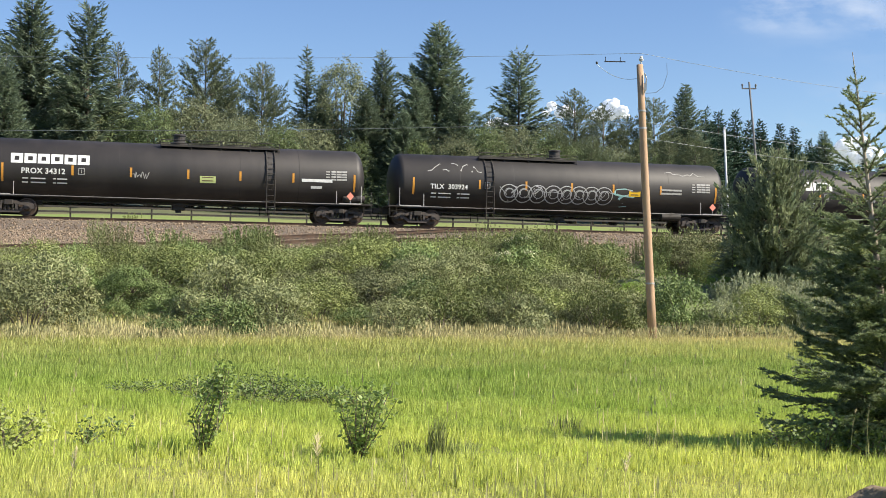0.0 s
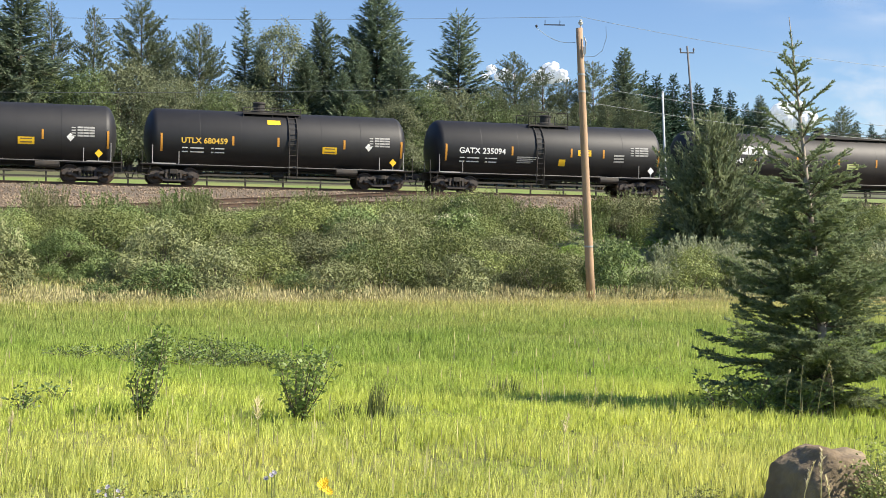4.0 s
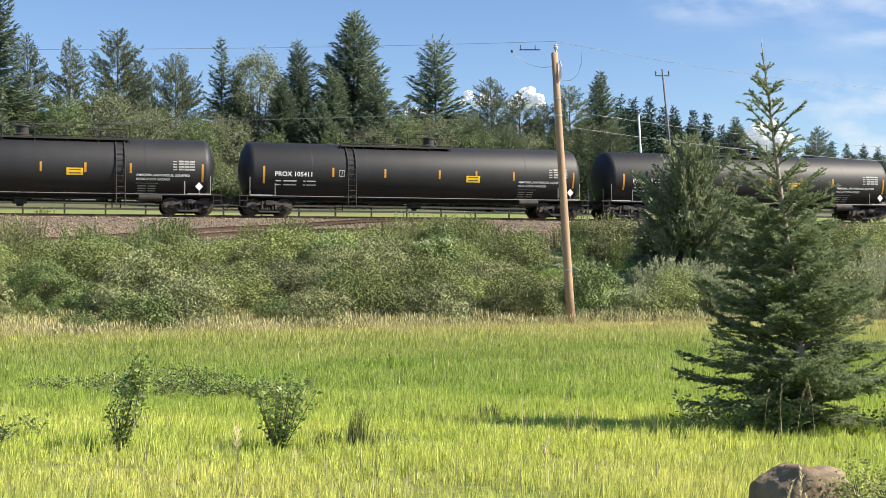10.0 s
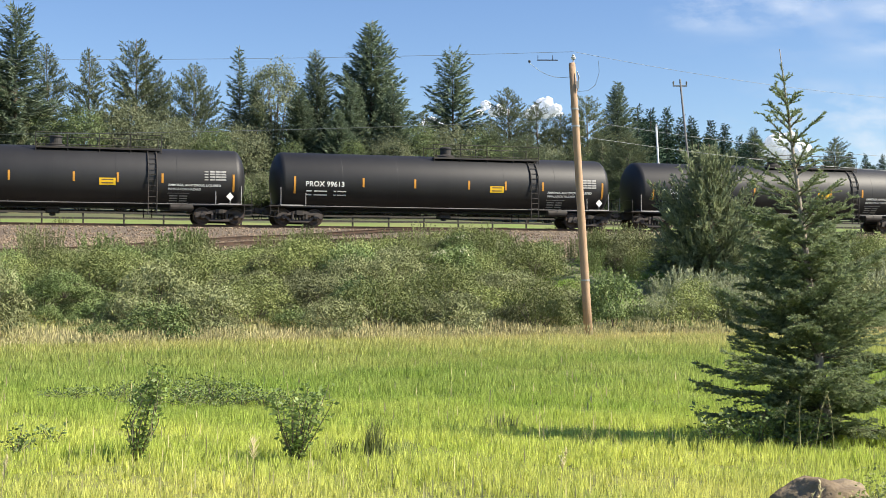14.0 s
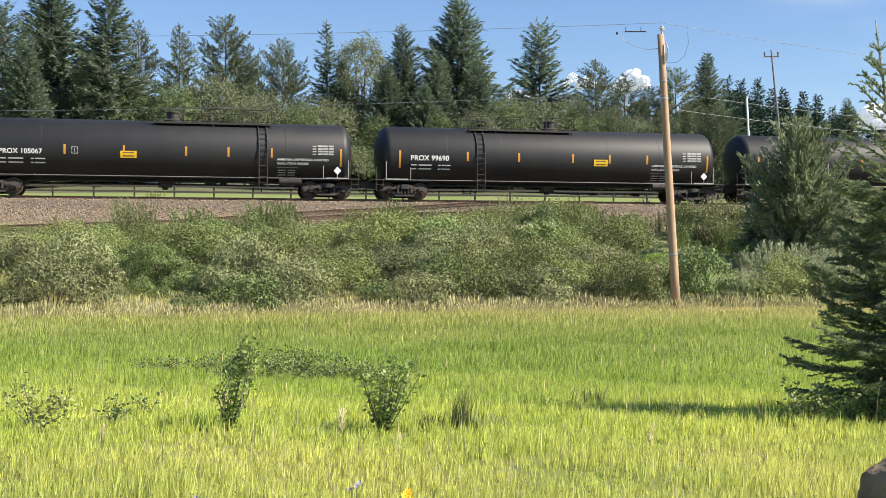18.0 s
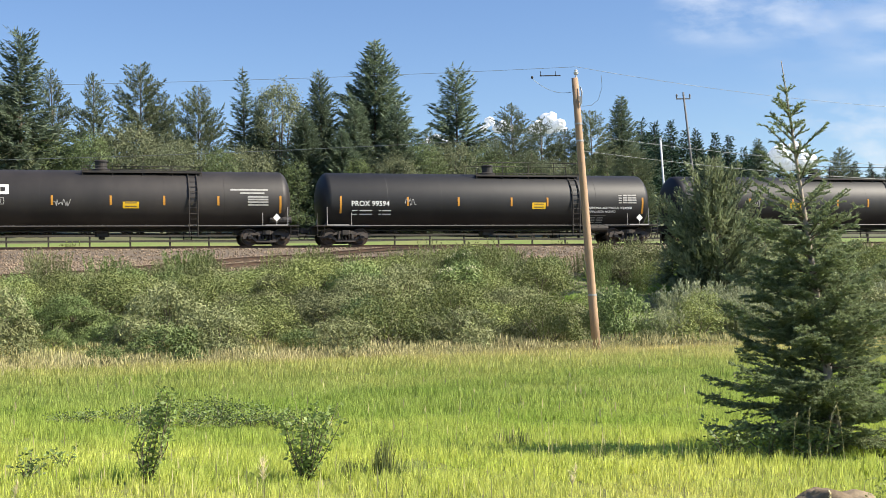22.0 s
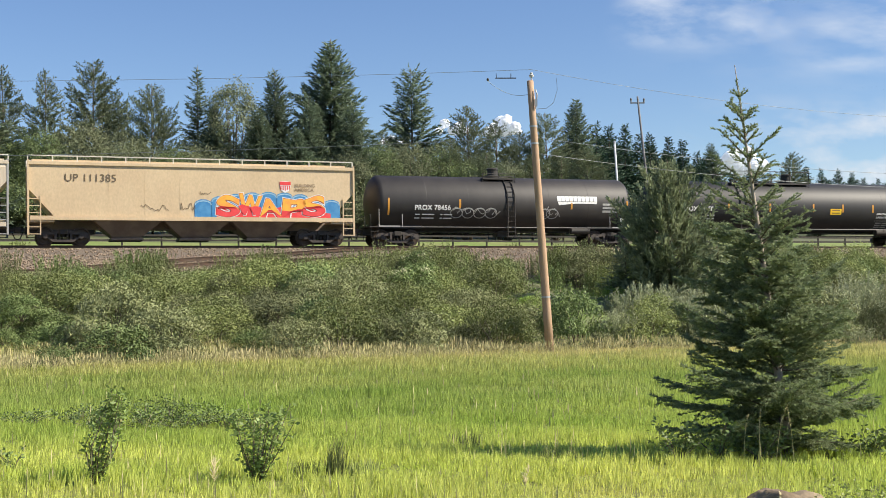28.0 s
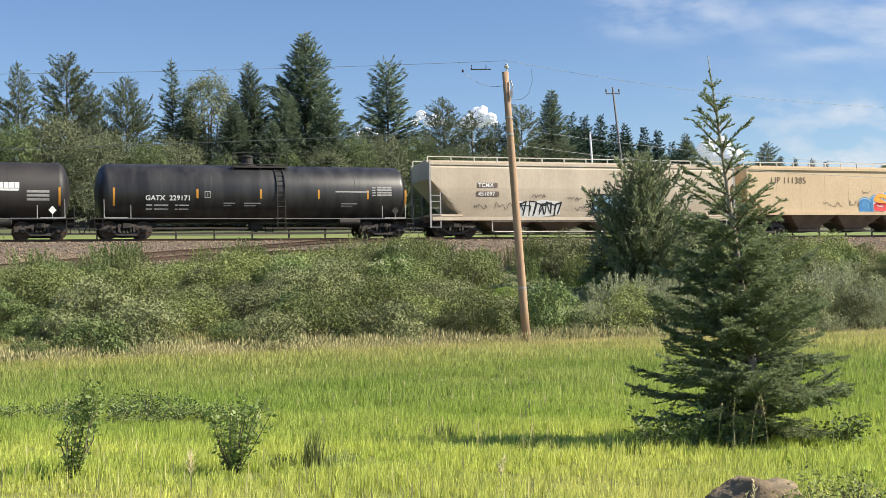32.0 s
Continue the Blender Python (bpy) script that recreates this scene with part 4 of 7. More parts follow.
def conifer_mesh(seed, h, r, mat, boughs=300, sprig=0.4, bare=0.05, power=0.8, blunt=0.0, sweep=0.35, ragged=0.12, pine=False, gaps=0.0, slim=0.15, dense=0.42):
    """Trunk, and boughs set round it that dip and sweep up at the tip, each fringed with sprays. Returns the meshes of trunk and crown."""
    rng = np.random.default_rng(seed)
    b = Mesh()
    bend = rng.normal(0, 0.010, 2) * h
    pts = [(bend[0] * (i / 6) ** 2, bend[1] * (i / 6) ** 2, h * i / 6 - (0.3 if i == 0 else 0)) for i in range(7)]
    b.tube(pts, [0.012 * h * (1 - 0.94 * i / 6) + 0.008 for i in range(7)], 8)
    cs, ds, ls = [], [], []
    lump = rng.uniform(0, 6.28, 6)
    for i in range(boughs):
        f = bare + (0.985 - bare) * (1 - (1 - (i + rng.random()) / boughs) ** 0.72)
        t = 2.39996 * i + rng.normal(0, 0.3)
        if pine:
            g_ = (f - 0.34) / (0.66 if f > 0.34 else 0.5)
            reach = r * max(0.02, 1 - g_ * g_) ** power + 0.1
        else:
            reach = r * max((1 - f) ** power, min(blunt, 4.5 * (1 - f))) + 0.06
        # lobes of longer and shorter boughs give the outline its steps
        reach *= 1 + ragged * (math.sin(3 * t + 9 * f + lump[0]) + 0.9 * math.sin(17 * f + t + lump[1]) + 0.6 * math.sin(41 * f - 2 * t + lump[2]))
        if gaps and math.sin(2 * t + 13 * f + lump[3]) + math.sin(23 * f + lump[4] + t) > 2 - 2.4 * gaps:
            continue
        L = reach * rng.uniform(0.72, 1.08)
        slope = (-0.12 + 0.42 * f if pine else -0.32 + 0.85 * f * f) + rng.normal(0, 0.09)
        bx, by, zz = bend[0] * f * f, bend[1] * f * f, h * f
        inner = (0.3 if pine else 0.12) * min(1.0, L / 2)
        k = max(2, int(L * (1 - inner) / (sprig * dense)))
        g = inner + (1 - inner) * (np.arange(k) + rng.random(k) * 0.7 + 0.2) / k
        px, py, pz = bx + np.cos(t) * L * g, by + np.sin(t) * L * g, zz + slope * L * g + sweep * L * g * g
        rise = slope + 2 * sweep * g
        for side in (-1.1, -0.35, 0.35, 1.1) if not pine else (-1.2, -0.4, 0.4, 1.2):
            tt = t + side * rng.uniform(0.45, 1.0, k)
            e = np.arctan(rise * (0.75 if pine else 0.55)) + rng.normal(0.2 if pine else -0.05, 0.5 if pine else 0.28, k)
            cs.append(np.stack([px, py, pz], -1) + rng.normal(0, 0.08 * sprig, (k, 3)))
            ds.append(np.stack([np.cos(tt) * np.cos(e), np.sin(tt) * np.cos(e), np.sin(e)], -1))
            ls.append(sprig * rng.uniform(0.65, 1.25, k) * (1.12 - 0.35 * f) * (1 - 0.25 * g * abs(side)))
        if L > 0.8 and i % 3 == 0:
            b.tube([(bx, by, zz), (bx + math.cos(t) * L * 0.8, by + math.sin(t) * L * 0.8, zz + slope * L * 0.8 + sweep * L * 0.64)], [0.003 * h * (1 - f) + 0.01, 0.005], 4, caps=False)
    cs.append(np.array([[bend[0], bend[1], h * q] for q in (0.94, 0.96, 0.978)]))
    ds.append(np.array([[0.1, 0, 1], [-0.1, 0.05, 1], [0, 0, 1.0]]))
    ls.append(np.array([0.022, 0.022, 0.024]) * h)
    c, d, L = np.concatenate(cs), np.concatenate(ds), np.concatenate(ls)[:, None]
    n = len(c)
    rad = c * np.array([1, 1, 0])
    rad /= np.linalg.norm(rad, axis=1, keepdims=True) + 1e-6
    s = np.cross(d, np.array([0, 0, 1.0]) + 0.6 * rad + rng.normal(0, 0.4, (n, 3)))
    s /= np.linalg.norm(s, axis=1, keepdims=True) + 1e-9
    up = np.cross(s, d)
    if pine:     # a tuft of three needle blades round the shoot
        w = L * slim
        v = np.stack([c, c + d * L * 0.6 + s * w, c + d * L, c + d * L * 0.6 + up * w, c + d * L * 0.5 - s * w * 0.6 - up * w * 0.8], 1)
        tri = np.array([[0, 1, 2], [0, 2, 3], [0, 4, 2]])
        q = 5
    else:        # a slim spray, hanging a little at its tip
        w = L * slim
        v = np.stack([c - s * w, c + s * w, c + d * L - up * 0.12 * L], 1)
        tri = np.array([[0, 1, 2]])
        q = 3
    f = (tri[None] + q * np.arange(n)[:, None, None]).reshape(-1, 3)
    return b.data("trunk", ["bark"], smooth=True, fix=False), bulk("crown", v.reshape(-1, 3), f, [mat])


SPRUCES = [conifer_mesh(300 + i, 17, r, "needle", boughs=n, sprig=sp, power=pw, blunt=bl, ragged=rg, gaps=ga, sweep=sw, dense=0.26)
           for i, (r, n, sp, pw, bl, rg, ga, sw) in enumerate(((6.4, 640, 0.66, 0.85, 0.0, 0.09, 0.05, 0.35), (4.8, 580, 0.6, 0.8, 0.0, 0.10, 0.05, 0.4), (5.2, 430, 0.66, 0.72, 0.3, 0.15, 0.2, 0.3), (3.4, 330, 0.52, 0.8, 0.0, 0.18, 0.2, 0.25)))]
PINES = [conifer_mesh(340 + i, 13, r, "needle_pine", boughs=n, sprig=0.42, bare=ba, sweep=0.25, ragged=rg, gaps=ga, pine=True, dense=0.3, slim=0.11)
         for i, (r, n, ba, rg, ga) in enumerate(((3.0, 360, 0.10, 0.16, 0.16), (2.3, 300, 0.14, 0.2, 0.24), (3.3, 430, 0.05, 0.14, 0.08)))]
FARS = [conifer_mesh(370 + i, 16, r, "needle_far", boughs=300, sprig=0.85, power=0.75, blunt=0.12, ragged=0.14, slim=0.17, dense=0.36) for i, r in enumerate((3.8, 4.4, 3.2))]
LEAFY = [shrub_mesh(390, 3.9, 8.6, 19000, 0.19, "leaf_wood", 4.0, 24, tall=True), shrub_mesh(391, 3.7, 7.8, 19000, 0.18, "leaf_brush", 4.0, 24, tall=True), shrub_mesh(392, 2.9, 10.6, 26000, 0.17, "leaf_brush", 5.0, 34, tall=True)]
HEIGHT = {id(q): h for qs, h in ((SPRUCES, 17), (PINES, 13), (FARS, 16)) for q in qs}
HEIGHT.update({id(q): h for q, h in zip(LEAFY, (9, 8, 11))})


def tree(kind, u, top, dist, wide=1.0, name="spruce_tree", label="tall dark green spruce behind the railway", group="trees behind the railway", lean=(0, 0)):
    """Stands at u * dist across and dist ahead; its tip at top * dist over eye level."""
    x, y = u * dist, dist
    z = gz(x, y)
    s = (EYE + top * dist - z) / HEIGHT[id(kind)]
    ob = thing(name, label, "tree", group, at=pose(x, y, z, lean[0], lean[1], random.uniform(0, 360)) @ Matrix.Diagonal((s * wide, s * wide, s, 1)))
    part("trunk", kind[0], None, ob)
    part("crown", kind[1], None, ob)
    return ob


# ---- the wood behind the railway: kind, across, top, distance, width ----
WOOD = {
    "spruce_tree": [(0, -0.3904, 0.1975, 96, 1.1), (2, -0.3619, 0.2067, 92, 1.0), (1, -0.3445, 0.1825, 88, 1.0), (0, -0.3249, 0.2317, 100, 1.0),
        (3, -0.3012, 0.1586, 92, 1.0), (2, -0.2791, 0.2220, 94, 1.0), (1, -0.2916, 0.1832, 99, 1.0), (3, -0.1075, 0.1930, 102, 1.0),
        (1, -0.0938, 0.1612, 99, 1.0), (1, -0.0470, 0.1893, 101, 1.0), (1, -0.0607, 0.1616, 98, 1.0), (0, -0.0318, 0.1442, 97, 1.0),
        (0, -0.0062, 0.2129, 103, 1.0), (1, -0.0210, 0.1665, 100, 1.0), (1, 0.0121, 0.1625, 98, 1.0), (2, 0.0582, 0.1897, 106, 1.0),
        (1, 0.1873, 0.1664, 112, 1.0), (1, 0.2973, 0.1305, 150, 1.0)],
    "pine_tree": [(1, -0.2538, 0.1930, 100, 0.85), (1, -0.2232, 0.1889, 104, 0.85), (0, -0.1871, 0.1973, 100, 0.95), (0, -0.1721, 0.1713, 106, 0.8),
        (2, -0.1426, 0.1783, 98, 0.8), (0, 0.1026, 0.1600, 104, 1.0), (1, 0.1248, 0.1497, 106, 1.2), (2, 0.1425, 0.1397, 108, 1.0),
        (0, 0.1644, 0.1546, 108, 1.0), (2, 0.0874, 0.1346, 100, 1.0), (2, 0.1955, 0.1271, 96, 1.0), (0, 0.1757, 0.1202, 100, 1.0),
        (1, 0.1514, 0.1221, 98, 1.2), (2, 0.1162, 0.1239, 96, 1.0), (0, 0.0366, 0.1406, 112, 1.0), (0, 0.3613, 0.1219, 150, 1),
        (2, 0.4603, 0.1042, 200, 1)],
    "far_spruce": [(0, 0.2033, 0.1462, 170, 1), (1, 0.2139, 0.1446, 180, 1), (2, 0.2263, 0.1456, 185, 1), (0, 0.2360, 0.1378, 190, 1),
        (1, 0.2470, 0.1379, 195, 1), (2, 0.2616, 0.1354, 200, 1), (0, 0.2722, 0.1329, 205, 1), (1, 0.2845, 0.1233, 210, 1),
        (0, 0.3726, 0.1108, 240, 1), (2, 0.3857, 0.1088, 250, 1), (1, 0.3998, 0.1082, 250, 1), (0, 0.4101, 0.1058, 260, 1),
        (1, 0.4203, 0.1010, 260, 1), (2, 0.4326, 0.1004, 260, 1), (1, 0.4429, 0.0975, 265, 1), (1, 0.4765, 0.1031, 210, 1),
        (0, 0.4958, 0.1051, 200, 1), (2, 0.5199, 0.1071, 200, 1), (1, 0.5439, 0.1045, 190, 1)],
    "broadleaf_tree": [(1, -0.1973, 0.1493, 97, 1), (0, -0.2281, 0.1453, 95, 1), (0, -0.2589, 0.1419, 95, 1), (1, -0.1618, 0.1364, 95, 1),
        (0, -0.1286, 0.1302, 95, 1), (2, -0.0808, 0.1800, 100, 1.1), (1, -0.1066, 0.1304, 96, 1), (0, 0.0301, 0.1321, 98, 1),
        (1, 0.0522, 0.1311, 99, 1), (0, 0.0764, 0.1283, 100, 1), (1, 0.0060, 0.1230, 96, 1), (0, -0.0205, 0.1204, 97, 1),
        (0, 0.0986, 0.1175, 99, 1), (1, 0.1316, 0.1157, 99, 1), (0, -0.0689, 0.1199, 97, 1), (1, -0.2808, 0.1350, 94, 1),
        (0, -0.3205, 0.1367, 95, 1), (1, -0.3602, 0.1340, 95, 1), (0, -0.3955, 0.1380, 95, 1), (0, 0.1691, 0.1117, 101, 1)],
}
for name, kinds, label in (("spruce_tree", SPRUCES, "tall dark green spruce behind the railway"),
                           ("pine_tree", PINES, "bushy lodgepole pine behind the railway"),
                           ("far_spruce", FARS, "distant blue-green spruce on the wooded rise"),
                           ("broadleaf_tree", LEAFY, "yellow-green leafy thicket tree behind the railway")):
    for k, u, top, dist, wide in WOOD[name]:
        tree(kinds[k], u, top, dist, wide, name, label)

# a deeper, denser wood fills in behind the singled-out trees
rng = np.random.default_rng(9)
for i in range(330):
    a, o = rng.uniform(-75, 260), -rng.uniform(36, 175)
    x, y, _ = along(a, o)
    if (-0.52 < x / y < 0.16 and i % 3 == 0) or 0.16 <= x / y < 0.64:
        kind = FARS[i % 3]
        cap = np.interp(x / y, [-0.4, -0.1, 0.1, 0.2, 0.3, 0.4, 0.6], [0.125, 0.12, 0.115, 0.138, 0.118, 0.100, 0.09]) * rng.uniform(0.78, 1.0)
        tree(kind, x / y, cap, y, rng.uniform(1.1, 1.5), "background_spruce", "dark conifer deep in the wood behind the railway")

# the far wood closes up along the horizon
for i in range(60):
    u, dist = 0.27 + 0.36 * (i + rng.random()) / 60, rng.uniform(185, 260)
    cap = np.interp(u, [0.27, 0.33, 0.40, 0.48, 0.63], [0.112, 0.104, 0.099, 0.096, 0.094]) * rng.uniform(0.88, 1.03)
    tree(FARS[i % 3], u, cap, dist, rng.uniform(1.0, 1.4), "background_spruce", "dark conifer deep in the wood behind the railway")


# ---- the train ----
def text_data(body, size, depth=0.0, spacing=1.0, fat=None):
    """Outlined lettering as plain vertices and faces, lying in x, z from its lower left corner."""
    cu = bpy.data.curves.new("lettering", "FONT")
    cu.body, cu.size, cu.space_character, cu.offset = body, size, spacing, size * 0.022 if fat is None else fat
    ob = bpy.data.objects.new("lettering", cu)
    me = bpy.data.meshes.new_from_object(ob)
    vs = [(v.co.x, v.co.y) for v in me.vertices]
    fs = [tuple(p.vertices) for p in me.polygons]
    bpy.data.objects.remove(ob)
    bpy.data.curves.remove(cu)
    bpy.data.meshes.remove(me)
    return vs, fs


def around(R, zc, lift=0.008):
    """Lays flat (x, z) marks on the near side of a lying cylinder."""
    def place(x, z):
        d = max(-0.98, min(0.98, (z - zc) / R))
        return (x, -math.sqrt(1 - d * d) * (R + lift), zc + d * (R + lift))
    return place


def upright(y, lift=0.008):
    return lambda x, z: (x, y - lift, z)


def strip(b, place, x0, x1, z0, z1, mat=0):
    n = max(1, math.ceil((z1 - z0) / 0.15))
    vs = [place(x, z0 + (z1 - z0) * i / n) for i in range(n + 1) for x in (x0, x1)]
    b.add(vs, [(2 * i, 2 * i + 1, 2 * i + 3, 2 * i + 2) for i in range(n)], mat)


def stroke(b, place, pts, w, mat=0):
    """A painted line of width w through points (x, z)."""
    for (x0, z0), (x1, z1) in zip(pts, pts[1:]):
        d = math.hypot(x1 - x0, z1 - z0) or 1
        nx, nz = -(z1 - z0) / d * w / 2, (x1 - x0) / d * w / 2
        ex, ez = (x1 - x0) / d * w * 0.3, (z1 - z0) / d * w * 0.3
        b.add([place(x0 - ex + nx, z0 - ez + nz), place(x0 - ex - nx, z0 - ez - nz), place(x1 + ex - nx, z1 + ez - nz), place(x1 + ex + nx, z1 + ez + nz)], [(0, 1, 2, 3)], mat)


def blob(b, place, pts, mat=0):
    """A filled patch with an outline of (x, z), as a fan round its middle."""
    cx, cz = sum(p[0] for p in pts) / len(pts), sum(p[1] for p in pts) / len(pts)
    n = len(pts)
    b.add([place(cx, cz)] + [place(*p) for p in pts], [(0, i + 1, (i + 1) % n + 1) for i in range(n)], mat)


def lettering(parent, place, body, x, z, size, mat, spacing=1.0, label=""):
    vs, fs = text_data(body, size, spacing=spacing)
    b = Mesh().add([place(x + p, z + q) for p, q in vs], fs)
    return part("lettering", b, mat, parent, label, fix=False)


WHEEL_R, AXLES = 0.46, (-0.88, 0.88)


def bogie_parts():
    """Meshes of one bogie: side frames with springs, bolster, and a wheelset."""
    f = Mesh()
    # upper and lower chords with windows between them
    f.prism([(-1.28, 0.36), (-1.22, 0.62), (-0.95, 0.70), (-0.62, 0.66), (-0.40, 0.76), (0.40, 0.76), (0.62, 0.66), (0.95, 0.70), (1.22, 0.62), (1.28, 0.36), (1.06, 0.36), (0.95, 0.56),
             (0.55, 0.54), (0.36, 0.60), (-0.36, 0.60), (-0.55, 0.54), (-0.95, 0.56), (-1.06, 0.36)], -0.09, 0.09)
    f.prism([(-1.0, 0.52), (-0.80, 0.52), (-0.44, 0.28), (0.44, 0.28), (0.80, 0.52), (1.0, 0.52), (0.50, 0.16), (-0.50, 0.16)], -0.08, 0.08)
    for x in (-0.38, 0.38):
        f.box(x - 0.06, x + 0.06, -0.085, 0.085, 0.26, 0.64)
    for x in AXLES:
        f.lathe([(-0.16, 0.07), (-0.15, 0.13), (0.0, 0.14)], 12, axis="y", at=(x, 0, WHEEL_R))
    sp = Mesh()
    for x in (-0.2, 0.0, 0.2):
        for i in range(5):
            sp.lathe([(0.27 + i * 0.065, 0.05), (0.285 + i * 0.065, 0.075), (0.31 + i * 0.065, 0.075), (0.325 + i * 0.065, 0.05)], 10, axis="z", at=(x, 0, 0))
    bo = Mesh().box(-0.22, 0.22, -1.15, 1.15, 0.56, 0.80, chamfer=0.03)
    ws = Mesh()
    ws.tube([(0, -1.05, 0), (0, 1.05, 0)], 0.085, 12)
    for s in (-1, 1):
        ws.lathe([(s * 0.69, 0.12), (s * 0.70, 0.20), (s * 0.715, 0.36), (s * 0.69, 0.40), (s * 0.68, WHEEL_R + 0.025), (s * 0.71, WHEEL_R + 0.02), (s * 0.725, WHEEL_R),
                  (s * 0.82, WHEEL_R - 0.006), (s * 0.825, 0.40), (s * 0.79, 0.36), (s * 0.78, 0.2), (s * 0.83, 0.14), (s * 0.83, 0.11)], 28, axis="y")
    return f.data("side_frame", ["bogie"]), sp.data("spring_nest", ["frame"]), bo.data("bolster", ["frame"]), ws.data("wheelset", ["wheel"])


BOGIE = bogie_parts()
WHEELSETS = {AXLES[0]: [], AXLES[1]: []}


def bogie(car, x):
    bg_ = part("bogie", BOGIE[2], None, car, "cast steel bogie on two wheelsets", at=Matrix.Translation((x, 0, 0)))
    for s in (-1, 1):
        part("side_frame", BOGIE[0], None, bg_, at=Matrix.Translation((0, s * 1.0, 0)) @ pose(0, 0, 0, 0, 0, 0 if s < 0 else 180))
        part("spring_nest", BOGIE[1], None, bg_, at=Matrix.Translation((0, s * 1.0, 0)))
    for ax in AXLES:
        w = part("wheelset", BOGIE[3], None, bg_, at=Matrix.Translation((ax, 0, WHEEL_R)))
        WHEELSETS[ax].append(w)


def end_gear(car, half, xin, s):
    """Coupler, brake wheel side gear, end platform and grab rails at one end; s is the end's direction."""
    c = Mesh()
    c.box(min(s * xin, s * (half - 0.35)), max(s * xin, s * (half - 0.35)), -0.28, 0.28, 0.62, 0.98, chamfer=0.02)
    part("draft_sill", c, "frame", car)
    c = Mesh()
    c.box(min(s * (half - 0.36), s * (half - 0.1)), max(s * (half - 0.36), s * (half - 0.1)), -0.07, 0.07, 0.76, 0.92)
    c.box(min(s * (half - 0.14), s * (half + 0.04)), max(s * (half - 0.14), s * (half + 0.04)), -0.16, 0.13, 0.70, 0.98, chamfer=0.03)
    part("coupler", c, "bogie", car, "knuckle coupler")
    c = Mesh()
    c.tube([(s * (half - 0.25), 0.25, 0.72), (s * (half - 0.1), 0.28, 0.38), (s * (half + 0.02), 0.2, 0.36)], 0.028, 7)
    part("air_hose", c, "frame", car)


def tank_car(L, tank, dia, mat, ladder, dome, label, marks, platform=3.0, low=False, owner_mark=False):
    """A tank car: L over couplers, tank length, diameter; ladder and dome are places along it; marks paints it."""
    car = thing("tank_car", label, "tank car", "cars of the freight train")
    R, zc, half, h = dia / 2, 2.44, L / 2, tank / 2
    prof = [(-h, 0.02)] + [(-h + 0.62 * (1 - math.cos(math.pi / 2 * i / 8)), R * math.sin(math.pi / 2 * i / 8)) for i in range(1, 9)]
    seams = [-h + 0.62 + (2 * h - 1.24) * i / 6 for i in range(1, 6)]
    prof += [(h - 0.62 * (1 - math.cos(math.pi / 2 * i / 8)), R * math.sin(math.pi / 2 * i / 8)) for i in range(8, 0, -1)] + [(h, 0.02)]
    body = Mesh().lathe(prof, 56, at=(0, 0, zc))
    part("tank", body, mat, car, smooth=True)
    for sx in seams:
        b = Mesh()
        b.lathe([(sx - 0.06, R - 0.004), (sx - 0.02, R + 0.0004), (sx + 0.02, R + 0.0004), (sx + 0.06, R - 0.004)], 56, at=(0, 0, zc))
        part("weld_seam", b, mat, car, smooth=True)
    tc_ = half - 2.15
    bogie(car, -tc_), bogie(car, tc_)
    for s in (-1, 1):
        end_gear(car, half, tc_ - 1.6, s)
        b = Mesh()
        b.prism([(s * (tc_ - 1.5), 0.98), (s * (tc_ - 1.2), 1.5), (s * (tc_ + 0.9), 1.5), (s * (tc_ + 1.2), 0.98)], -0.9, 0.9)
        part("saddle", b, "frame", car)
        b = Mesh()
        b.box(min(s * (h - 0.7), s * (half - 0.42)), max(s * (h - 0.7), s * (half - 0.42)), -1.48, 1.48, 1.0, 1.06)
        part("end_platform", b, "frame", car)
        b = Mesh()
        for y in (-1.46, 1.46):
            for x, z in ((h - 0.35, 2.02), (h - 1.7, 1.72)):
                c = Mesh()
                c.tube([(s * x, y, 1.04), (s * x, y, z)], 0.022, 6)
                part("grab_post", c, "grip", car)
            c = Mesh()
            for x in (half - 0.5, half - 0.9):
                c.tube([(s * x, y, 0.42), (s * x, y, 1.02)], 0.018, 6)
            for z in (0.44, 0.74):
                c.tube([(s * (half - 0.5), y, z), (s * (half - 0.9), y, z)], 0.018, 6)
            part("corner_step", c, "frame", car)
            c = Mesh()
            c.box(min(s * (h - 0.35), s * (h - 1.55)), max(s * (h - 0.35), s * (h - 1.55)), y - 0.03, y + 0.03, 1.03, 1.09)
            part("platform_edge", c, "grip", car)
        b.tube([(s * (half - 0.5), -1.46, 1.06), (s * (half - 0.5), -1.46, 1.7), (s * (half - 0.5), 1.46, 1.7), (s * (half - 0.5), 1.46, 1.06)], 0.018, 6)
        part("end_handrail", b, "frame", car)
    # long side rail at the foot of the tank
    for y in (-1.5, 1.5):
        b = Mesh()
        b.tube([(-h + 0.5, y, 1.02), (h - 0.5, y, 1.02)], 0.026, 8)
        part("side_rail", b, "rail_paint", car, "grey safety rail along the tank")
        b = Mesh()
        for i in range(9):
            x = -h + 1.2 + (2 * h - 2.4) * i / 8
            b.tube([(x, y, 1.02), (x, y * 0.72, 1.12)], 0.02, 5)
        part("rail_brackets", b, "frame", car)
    # brake rigging under the belly
    b = Mesh()
    b.tube([(-tc_ + 1.4, -0.5, 0.80), (tc_ - 1.4, -0.5, 0.80)], 0.03, 6)
    b.tube([(-tc_ + 1.4, 0.4, 0.72), (tc_ - 1.4, 0.4, 0.72)], 0.035, 6)
    part("brake_pipe", b, "frame", car)
    b = Mesh()
